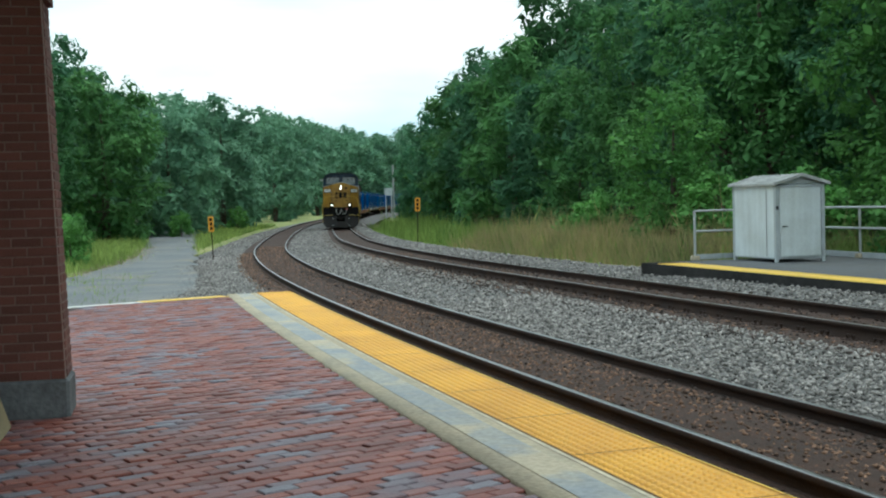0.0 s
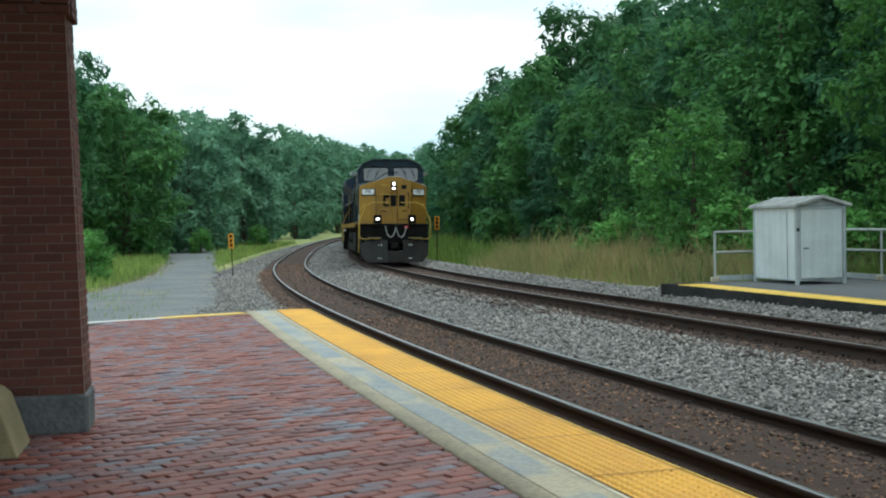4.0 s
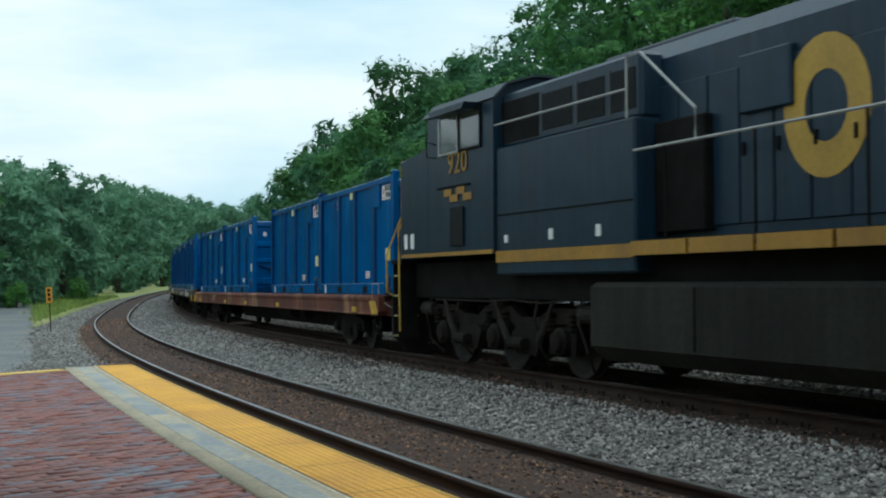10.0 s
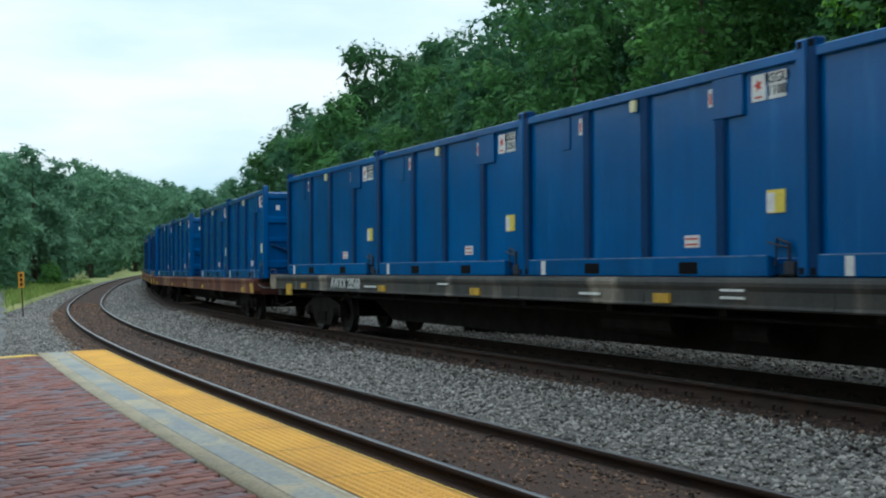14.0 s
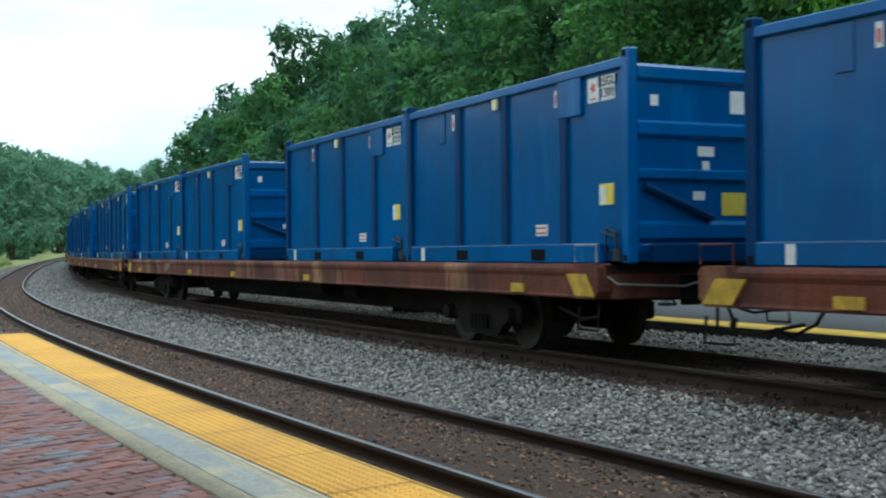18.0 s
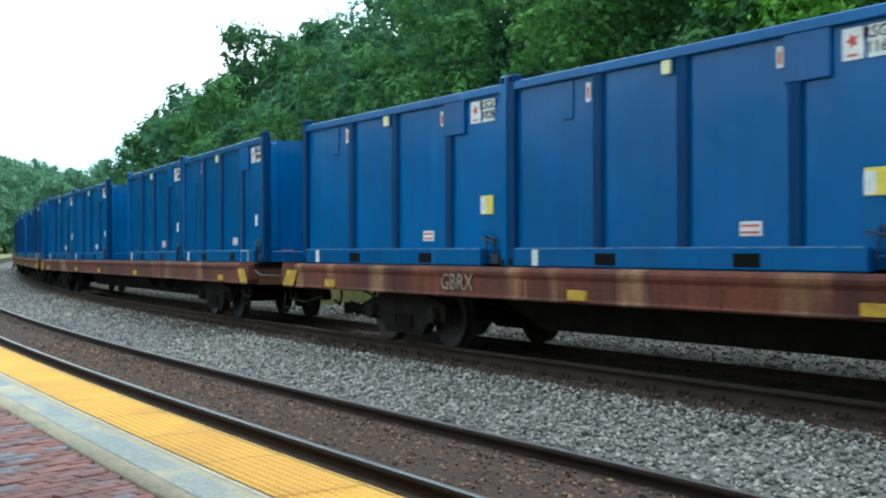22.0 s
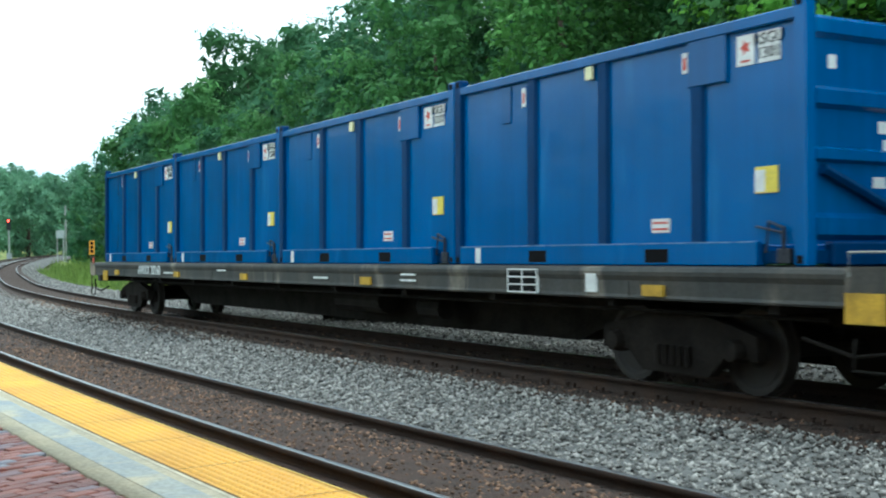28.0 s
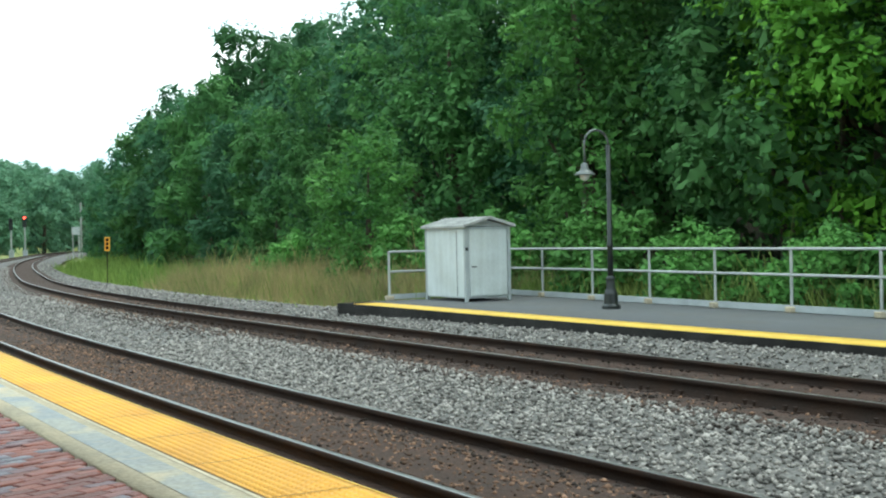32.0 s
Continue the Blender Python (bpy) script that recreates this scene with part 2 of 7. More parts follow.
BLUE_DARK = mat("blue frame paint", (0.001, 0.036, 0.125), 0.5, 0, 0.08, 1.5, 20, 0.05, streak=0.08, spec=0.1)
LABEL = mat("white label", (0.72, 0.73, 0.72), 0.6, 0, 0.08, 6, 40, 0)
LABEL_CREAM = mat("cream label", (0.68, 0.66, 0.4), 0.6, 0, 0.08, 6, 40, 0)
LABEL_YELLOW = mat("yellow label", (0.75, 0.6, 0.08), 0.6, 0, 0.08, 6, 40, 0)
LABEL_RED = mat("red label print", (0.5, 0.06, 0.04), 0.6, 0, 0.08, 6, 40, 0)
CAR_BROWN = mat("rusty brown flatcar side", (0.145, 0.043, 0.024), 0.68, 0, 0.2, 0.9, 30, 0.2, tint=(0.06, 0.022, 0.018), streak=0.2, spec=0.25, patch=((0.27, 0.14, 0.075), (1.1, 0.3, 0.35), 0.56, 0.12))
CAR_GREY = mat("dirty dark grey flatcar side", (0.03, 0.031, 0.03), 0.7, 0, 0.2, 1.3, 30, 0.2, tint=(0.055, 0.05, 0.042), streak=0.2, patch=((0.22, 0.19, 0.15), (0.9, 0.3, 0.3), 0.6, 0.08))
UNDER = mat("grimy underframe", (0.017, 0.015, 0.013), 0.85, 0, 0.25, 4, 30, 0.3, spec=0.1)
WHEEL = mat("wheel steel", (0.022, 0.018, 0.016), 0.65, 0.3, 0.15, 5, 40, 0.1)
REFLECT = mat("yellow reflector", (0.55, 0.33, 0.025), 0.6, 0, 0.2, 5, 40, 0)
LOCO_BLUE = mat("dark blue-grey locomotive paint", (0.0105, 0.026, 0.045), 0.36, 0, 0.12, 0.8, 3, 0.12, tint=(0.016, 0.03, 0.046), streak=0.18, spec=0.2)
SCUFF_GLINT = mat("scuffed pale blue paint", (0.16, 0.26, 0.4), 0.6, 0, 0.25, 5, 40, 0.1, tint=(0.02, 0.09, 0.22))
LATCH = mat("dark greasy latch steel", (0.02, 0.025, 0.04), 0.5, 0.3, 0.2, 5, 40, 0.1)
LOCO_GREY = mat("grey locomotive roof", (0.03, 0.042, 0.055), 0.6, 0, 0.15, 1.0, 20, 0.1)
LOCO_YELLOW = mat("dirty locomotive yellow", (0.31, 0.165, 0.012), 0.55, 0, 0.12, 1.2, 20, 0.05, tint=(0.23, 0.12, 0.014), streak=0.08)
LOCO_DARK = mat("sooty running gear", (0.01, 0.0095, 0.009), 0.8, 0, 0.25, 3, 30, 0.3, spec=0.1)
TANK = mat("dusty fuel tank", (0.026, 0.026, 0.024), 0.7, 0, 0.2, 1.5, 25, 0.15, spec=0.15)
BOGIE = mat("dusty bogie casting", (0.016, 0.013, 0.011), 0.8, 0, 0.25, 3, 30, 0.3, spec=0.1)
DUSTY = mat("dusty pipework", (0.034, 0.029, 0.025), 0.8, 0, 0.25, 6, 40, 0.2, tint=(0.016, 0.014, 0.012), spec=0.1)
TANK_OLIVE = mat("dusty olive fuel tank", (0.026, 0.027, 0.022), 0.8, 0, 0.15, 0.8, 25, 0.1, tint=(0.016, 0.016, 0.014), streak=0.15, spec=0.12)
PLOUGH = mat("scraped black plough steel", (0.009, 0.008, 0.0075), 0.7, 0.0, 0.3, 2.5, 25, 0.2, tint=(0.022, 0.018, 0.015), streak=0.2)
SCREEN = mat("dark radiator screen", (0.009, 0.011, 0.013), 0.7, 0, 0.2, 6, 90, 0.5, spec=0.15)
HANDRAIL = mat("pale handrail paint", (0.3, 0.31, 0.3), 0.5, 0, 0.1, 5, 30, 0.05)
HANDRAIL_YELLOW = mat("yellow handrail paint", (0.55, 0.36, 0.05), 0.5, 0, 0.1, 5, 30, 0.05)
LAMP_GLOW = glow("lit headlight", (1.0, 0.97, 0.9), 9.0)
DITCH_GLOW = glow("lit ditch light", (1.0, 0.95, 0.85), 6.0)
SIGNAL_RED = glow("red signal lamp", (1.0, 0.05, 0.03), 12.0)
EMBLEM_YELLOW = mat("yellow emblem paint", (0.42, 0.26, 0.03), 0.55, 0, 0.12, 1.2, 20, 0.02)
FLAG_RED = mat("orange-red flag", (0.75, 0.09, 0.05), 0.7, 0, 0.1, 5, 30, 0)
RED_HOSE = mat("red hose coupling", (0.45, 0.03, 0.03), 0.6, 0, 0.1, 5, 30, 0)
HOSE = mat("pale hose", (0.4, 0.4, 0.38), 0.6, 0, 0.1, 5, 30, 0)
LETTER_TAN = mat("faded yellow lettering", (0.3, 0.21, 0.06), 0.65, 0, 0.2, 2, 20, 0)
WORN = mat("pale worn patch paint", (0.27, 0.22, 0.16), 0.8, 0, 0.2, 3, 30, 0.1)
STEP_EDGE = mat("pale step edging", (0.3, 0.27, 0.12), 0.6, 0, 0.15, 5, 30, 0)
# paler than the cab glass: sky reflection is put into the base colour
GLASS_SKY = mat("windscreen glass", (0.1, 0.12, 0.13), 0.08, 0, 0.05, 1, 5, 0, spec=1.0)
GLASS = bpy.data.materials.new("cab glass")
GLASS.use_nodes = True
GLASS.node_tree.nodes["Principled BSDF"].inputs["Base Color"].default_value = (0.03, 0.04, 0.045, 1)
GLASS.node_tree.nodes["Principled BSDF"].inputs["Roughness"].default_value = 0.06
GLASS.node_tree.nodes["Principled BSDF"].inputs["Specular IOR Level"].default_value = 0.9
LEAVES = [leaf_mat("deep green leaves", (0.062, 0.155, 0.055)), leaf_mat("mid green leaves", (0.108, 0.245, 0.076)),
          leaf_mat("bright sycamore leaves", (0.19, 0.42, 0.055), 0.3), leaf_mat("blue-green leaves", (0.09, 0.215, 0.104)),
          # far leaves: distance haze is put into their paler, bluer colour
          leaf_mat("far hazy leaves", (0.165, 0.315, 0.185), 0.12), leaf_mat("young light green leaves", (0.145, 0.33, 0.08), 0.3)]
GRASS = leaf_mat("green weeds", (0.29, 0.37, 0.1), 0.35)
TALL_GRASS = leaf_mat("tall green grass", (0.225, 0.31, 0.075), 0.35)
DRY_GRASS = leaf_mat("pinkish tan seed heads", (0.4, 0.32, 0.15), 0.3)
TAN_CONCRETE = mat("tan cast concrete", (0.3, 0.25, 0.14), 0.9, 0, 0.12, 3, 40, 0.3)
SHADE_ROOF = mat("brown canopy boards", (0.08, 0.06, 0.05), 0.8, 0, 0.15, 2, 30, 0.2)
JOINT = mat("dirty strip joint", (0.16, 0.08, 0.02), 0.9, 0, 0.2, 4, 40, 0.1)

# ---- mesh helpers ----


def part(name, bm, material, parent=None, label="", smooth=False):
    """Links a bmesh as one mesh object, under a thing or part if one is given."""
    me = bpy.data.meshes.new(name)
    bm.normal_update()
    bm.to_mesh(me)
    bm.free()
    for m in (material if isinstance(material, (list, tuple)) else [material]):
        me.materials.append(m)
    if smooth:
        for p in me.polygons:
            p.use_smooth = True
    ob = new(name, me)
    ob.parent = parent
    if label:
        ob["label"] = label
    return ob


def raw_mesh(name, verts, faces, material, parent=None, label=""):
    """One mesh object from numpy arrays with faces of one size, for many pieces."""
    me = bpy.data.meshes.new(name)
    nv, nf, k = len(verts), len(faces), faces.shape[1]
    me.vertices.add(nv)
    me.vertices.foreach_set("co", np.asarray(verts, np.float32).ravel())
    me.loops.add(nf * k)
    me.loops.foreach_set("vertex_index", np.asarray(faces, np.int32).ravel())
    me.polygons.add(nf)
    me.polygons.foreach_set("loop_start", np.arange(0, nf * k, k, dtype=np.int32))
    me.polygons.foreach_set("loop_total", np.full(nf, k, np.int32))
    me.update(calc_edges=True)
    for m in (material if isinstance(material, (list, tuple)) else [material]):
        me.materials.append(m)
    ob = new(name, me)
    ob.parent = parent
    if label:
        ob["label"] = label
    return ob


def thing(name, m, label, category, group="", kind=""):
    ob = new(name)
    ob.empty_display_size = 0.2
    ob.matrix_world = m
    return tagged(ob, label, category, group, kind)


def box(bm, x0, x1, y0, y1, z0, z1, bevel=0.0, mi=0):
    vs = [bm.verts.new(p) for p in ((x0, y0, z0), (x1, y0, z0), (x1, y1, z0), (x0, y1, z0), (x0, y0, z1), (x1, y0, z1), (x1, y1, z1), (x0, y1, z1))]
    fs = [bm.faces.new([vs[i] for i in f]) for f in ((3, 2, 1, 0), (4, 5, 6, 7), (0, 1, 5, 4), (1, 2, 6, 5), (2, 3, 7, 6), (3, 0, 4, 7))]
    for f in fs:
        f.material_index = mi
    if bevel:
        es = {e for f in fs for e in f.edges}
        bmesh.ops.bevel(bm, geom=list(es), offset=bevel, segments=1, affect="EDGES", profile=0.5)
    return vs


def bx(*a, bevel=0.0):
    bm = bmesh.new()
    box(bm, *a, bevel=bevel)
    return bm


def prism(bm, outline, axis, lo, hi, mi=0):
    """Extrudes a closed outline (pairs) along x, y or z."""
    def at3(p, q, r):
        return {"x": (r, p, q), "y": (p, r, q), "z": (p, q, r)}[axis]
    a = [bm.verts.new(at3(p, q, lo)) for p, q in outline]
    b = [bm.verts.new(at3(p, q, hi)) for p, q in outline]
    n = len(a)
    fs = [bm.faces.new(a), bm.faces.new(b[::-1])]
    fs += [bm.faces.new((a[i], b[i], b[(i + 1) % n], a[(i + 1) % n])) for i in range(n)]
    for f in fs:
        f.material_index = mi
    bmesh.ops.recalc_face_normals(bm, faces=fs)
    return fs


def tube(bm, pts, r, n=8, mi=0, closed=False):
    """A round bar along points; r one radius or one per point."""
    pts = [Vector(p) for p in pts]
    rs = r if isinstance(r, (list, tuple)) else [r] * len(pts)
    rings = []
    up = Vector((0, 0, 1))
    for i, p in enumerate(pts):
        d = (pts[min(i + 1, len(pts) - 1)] - pts[max(i - 1, 0)]).normalized()
        u = d.cross(up if abs(d.z) < 0.95 else Vector((1, 0, 0))).normalized()
        w = u.cross(d)
        rings.append([bm.verts.new(p + (u * math.cos(2 * math.pi * k / n) + w * math.sin(2 * math.pi * k / n)) * rs[i]) for k in range(n)])
    fs = []
    for a, b in zip(rings, rings[1:]):
        fs += [bm.faces.new((a[k], a[(k + 1) % n], b[(k + 1) % n], b[k])) for k in range(n)]
    fs += [bm.faces.new(rings[0][::-1]), bm.faces.new(rings[-1])]
    for f in fs:
        f.material_index = mi
    return fs


def lathe(bm, profile, n=16, centre=(0, 0, 0), axis="z", mi=0):
    """Turns pairs (radius, height) about an axis."""
    rings = []
    for r, h in profile:
        ring = []
        for k in range(n):
            c, s = math.cos(2 * math.pi * k / n) * r, math.sin(2 * math.pi * k / n) * r
            p = {"z": (c, s, h), "y": (c, h, s), "x": (h, c, s)}[axis]
            ring.append(bm.verts.new((p[0] + centre[0], p[1] + centre[1], p[2] + centre[2])))
        rings.append(ring)
    fs = []
    for a, b in zip(rings, rings[1:]):
        fs += [bm.faces.new((a[k], a[(k + 1) % n], b[(k + 1) % n], b[k])) for k in range(n)]
    fs += [bm.faces.new(rings[0]), bm.faces.new(rings[-1])]
    for f in fs:
        f.material_index = mi
    bmesh.ops.recalc_face_normals(bm, faces=fs)


LETTER_CACHE = {}


def letter_mesh(body, size):
    """Raised letters in the built-in font, as a mesh made once."""
    key = (body, size)
    if key not in LETTER_CACHE:
        cu = bpy.data.curves.new("lettering", "FONT")
        cu.body, cu.size, cu.extrude = body, size, 0.004
        cu.align_x, cu.align_y = "CENTER", "CENTER"
        cu.space_line = 0.85
        cu.resolution_u = 2
        tmp = new("lettering", cu)
        LETTER_CACHE[key] = bpy.data.meshes.new_from_object(tmp.evaluated_get(bpy.context.evaluated_depsgraph_get()))
        bpy.data.objects.remove(tmp)
        bpy.data.curves.remove(cu)
    return LETTER_CACHE[key]


def letters(body, size, material, parent, m, label="", name="lettering"):
    me = letter_mesh(body, size)
    if not me.materials:
        me.materials.append(material)
    ob = new(name, me)
    ob.parent = parent
    ob.matrix_basis = m
    if label:
        ob["label"] = label
    return ob


CODES = ["1026", "1114", "1163", "1028", "1099", "1108", "1251", "1177", "1191", "1294", "1356", "1131", "1301", "1277", "1220", "1407"]
for _body, _size in [("RSGU\n" + c, 0.15) for c in CODES] + [("GBRX", 0.3), ("AWXX 20560", 0.3)] + [(n_, z_) for n_ in ("455", "920") for z_ in (0.52, 0.2)]:
    letter_mesh(_body, _size)

# ---- the line of the railway ----
KNOTS = [-140, -25, -5, 15, 35, 55, 75, 95, 130, 170, 240, 470]
BEND = [0.3, 0.3615, 0.3614, 0.3193, 0.2650, 0.2572, 0.0420, 0.1071, 0.1373, 0.0740, 0.2121, 0.45]
RISE_AT = [-140, 0, 30, 60, 100, 140, 190, 240, 470]
RISE = [0.3, 0.0, -0.161, -0.286, -0.189, 0.030, 0.350, 0.683, 1.2]
GAUGE = 1.507
SPACING, CANT, LIFT = 4.571, 0.028, 0.178
_S = np.arange(-140, 470.25, 0.5)
_k = np.interp(_S, KNOTS, BEND) / 100
_i0 = int(np.argmin(abs(_S)))


def _sum(f, start):
    out = np.concatenate([[0], np.cumsum((f[1:] + f[:-1]) * 0.25)])
    return out - out[_i0] + start


_TH = _sum(_k, radians(-18.175))
_X, _Y = _sum(np.sin(_TH), 1.627), _sum(np.cos(_TH), 8.0)


def drop(s):
    """The second track and its platform sink a little towards the near end."""
    return np.interp(s, [-14, -4, 4, 14], [-0.10, -0.07, -0.035, 0.0])


def at(s, off=0.0, dz=0.0):
    """A place by metres along the platform-side rail and metres to its right; dz above that rail's head."""
    x, y, th = np.interp(s, _S, _X), np.interp(s, _S, _Y), np.interp(s, _S, _TH)
    return np.stack([x + np.cos(th) * off, y - np.sin(th) * off, np.interp(s, RISE_AT, RISE) + dz + drop(s) * np.clip((off - 2.4) / 2, 0, 1) + 0 * x], -1)


def heading(s):
    return float(np.interp(s, _S, _TH))


# the far track's own metres along its centre line
OFF2 = SPACING + GAUGE / 2
_C2 = at(_S, OFF2, LIFT - CANT / 2)
_L2 = np.concatenate([[0], np.cumsum(np.hypot(*np.diff(_C2[:, :2], axis=0).T))])
_L2 -= _L2[_i0]


def on_track(u):
    return Vector([float(np.interp(u, _L2, _C2[:, k])) for k in range(3)])

# ---- ground, one sheet to the horizon ----


def along(px, py):
    """Metres along the platform-side rail and to its right, for arrays of places."""
    px, py = np.asarray(px, float), np.asarray(py, float)
    best, idx = np.full(px.shape, 1e18), np.zeros(px.shape, int)
    for i in range(0, len(_S), 4):
        d = (px - _X[i]) ** 2 + (py - _Y[i]) ** 2
        m = d < best
        best, idx = np.where(m, d, best), np.where(m, i, idx)
    th = _TH[idx]
    dx, dy = px - _X[idx], py - _Y[idx]
    return _S[idx] + dx * np.sin(th) + dy * np.cos(th), dx * np.cos(th) - dy * np.sin(th)


def ground_z(px, py):
    s, off = along(px, py)
    base = np.interp(s, RISE_AT, RISE)
    z = base - 0.34 + 0 * off
    z = np.where((off > -3.5) & (off < 9), base - 0.85, z)
    z = z + np.clip((off - 17) * 0.32, 0, 16) + np.clip((-off - 26) * 0.10, 0, 9) + np.clip((off - 9) * 0.03, 0, 0.3)
    px, py = np.asarray(px, float), np.asarray(py, float)
    wob = 0.06 * np.sin(px * 0.9 + py * 0.35) * np.sin(py * 0.7 - px * 0.2)
    far = np.hypot(px, py)
    return z + np.where(abs(off - 3) > 8, wob, 0) + np.clip((far - 260) * 0.05, 0, 22) * (py > 60)


def build_ground():
    gx = np.concatenate([[-3000, -1200, -500, -300], np.arange(-200, -60, 10), np.arange(-60, 40, 1.5), np.arange(40, 160, 8), [250, 500, 1200, 3000]])
    gy = np.concatenate([[-3000, -800, -250, -120], np.arange(-60, 0, 10), np.arange(0, 110, 1.5), np.arange(110, 420, 10), [600, 1200, 3000]])
    X, Y = np.meshgrid(gx, gy)
    Z = ground_z(X, Y)
    nx, ny = len(gx), len(gy)
    idx = np.arange(nx * ny).reshape(ny, nx)
    f = np.stack([idx[:-1, :-1], idx[:-1, 1:], idx[1:, 1:], idx[1:, :-1]], -1).reshape(-1, 4)
    ob = raw_mesh("ground", np.stack([X, Y, Z], -1).reshape(-1, 3), f, SOIL)
    for p in ob.data.polygons:
        p.use_smooth = True
    tagged(ob, "grassy soil beside the railway, rising to the woods", "ground", kind="structure")


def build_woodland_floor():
    """Leaf litter under the wood, shade put into its colour, from its edge up the bank."""
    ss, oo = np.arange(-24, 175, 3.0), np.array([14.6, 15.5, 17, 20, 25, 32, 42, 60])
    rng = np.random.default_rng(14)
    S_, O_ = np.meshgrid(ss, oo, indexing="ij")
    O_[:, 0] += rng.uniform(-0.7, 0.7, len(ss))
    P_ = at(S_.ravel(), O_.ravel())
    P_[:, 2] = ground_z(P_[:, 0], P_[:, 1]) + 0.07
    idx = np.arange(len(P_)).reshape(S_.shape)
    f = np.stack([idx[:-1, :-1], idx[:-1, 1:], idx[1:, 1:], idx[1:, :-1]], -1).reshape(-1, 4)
    tagged(raw_mesh("woodland_floor", P_, f, LITTER_SHADE), "dark leaf litter under the trees", "ground", kind="structure")


def ribbon(name, ss, section, material, label, category, parent=None):
    """Sweeps pairs (offset, height) along the line."""
    rows = [at(ss, o, h) for o, h in section]
    V = np.stack(rows, 1)
    n, k = V.shape[:2]
    idx = np.arange(n * k).reshape(n, k)
    f = np.stack([idx[:-1, :-1], idx[:-1, 1:], idx[1:, 1:], idx[1:, :-1]], -1).reshape(-1, 4)
    ob = raw_mesh(name, V.reshape(-1, 3), f, material, parent)
    if category:
        tagged(ob, label, category, kind="structure")
    return ob


OCTA = np.array([(1, 0, 0), (-1, 0, 0), (0, 1, 0), (0, -1, 0), (0, 0, 1), (0, 0, -1)], float)
OCTF = np.array([(0, 2, 4), (2, 1, 4), (1, 3, 4), (3, 0, 4), (2, 0, 5), (1, 2, 5), (3, 1, 5), (0, 3, 5)])


def stones(name, patches, size, material, label, seed):
    """Loose stones over patches (s0, s1, off0, off1, count, height function)."""
    rng = np.random.default_rng(seed)
    pos = []
    for s0, s1, o0, o1, n, hz in patches:
        s, o = rng.uniform(s0, s1, n), rng.uniform(o0, o1, n)
        p = at(s, o)
        p[:, 2] += hz(o) + rng.uniform(-0.012, 0.022, n)
        pos.append(p)
    scatter(name, np.concatenate(pos), size, material, label, rng)


def scatter(name, P, size, material, label, rng):
    """One mesh of loose angular stones at the places P."""
    n = len(P)
    dist = np.hypot(P[:, 0], P[:, 1])
    sc = size * rng.lognormal(0, 0.3, n) * (1 + np.clip(dist - 12, 0, 60) * 0.012)
    V = OCTA[None] * rng.uniform(0.55, 1.0, (n, 6, 1)) + rng.normal(0, 0.12, (n, 6, 3))
    V *= np.array([1, 1, 0.72])
    a = rng.uniform(0, 6.28, n)
    c, s_ = np.cos(a)[:, None], np.sin(a)[:, None]
    V = np.stack([V[..., 0] * c - V[..., 1] * s_, V[..., 0] * s_ + V[..., 1] * c, V[..., 2]], -1)
    V = V * sc[:, None, None] + P[:, None]
    F = OCTF[None] + (np.arange(n) * 6)[:, None, None]
    ob = raw_mesh(name, V.reshape(-1, 3), F.reshape(-1, 3), material)
    tagged(ob, label, "ballast", kind="stuff")


def bed_h(o):
    return np.interp(o, [-3.8, -1.7, -0.8, -0.5, 0.2, 0.9, 1.25, 1.6, 1.9, 2.6, 3.6, 4.2, 6.35, 6.6, 6.9, 7.4, 8.4], [-0.62, -0.22, -0.18, -0.16, -0.12, -0.12, -0.155, -0.16, -0.15, -0.1, -0.02, -0.01, 0.0, 0.12, 0.21, 0.23, -0.4])


def rail(parent, off, dz):
    prof = [(-0.07, -0.186), (-0.07, -0.175), (-0.012, -0.155), (-0.01, -0.055), (-0.036, -0.045), (-0.036, -0.006), (-0.028, 0.0),
            (0.028, 0.0), (0.036, -0.006), (0.036, -0.045), (0.01, -0.055), (0.012, -0.155), (0.07, -0.175), (0.07, -0.186)]
    ss = np.concatenate([np.arange(-40, 60, 1.0), np.arange(60, 380, 2.5)])
    V = np.stack([at(ss, off + o, dz + h) for o, h in prof], 1)
    n, k = V.shape[:2]
    idx = np.arange(n * k).reshape(n, k)
    f = np.stack([idx[:-1, :-1], idx[1:, :-1], idx[1:, 1:], idx[:-1, 1:]], -1).reshape(-1, 4)
    ob = raw_mesh("rail", V.reshape(-1, 3), f, [RAIL_RUST, RAIL_TOP], parent, "rusty steel rail with a worn bright head")
    for i, p in enumerate(ob.data.polygons):
        p.material_index = 1 if i % (k - 1) == 6 else 0
    return ob


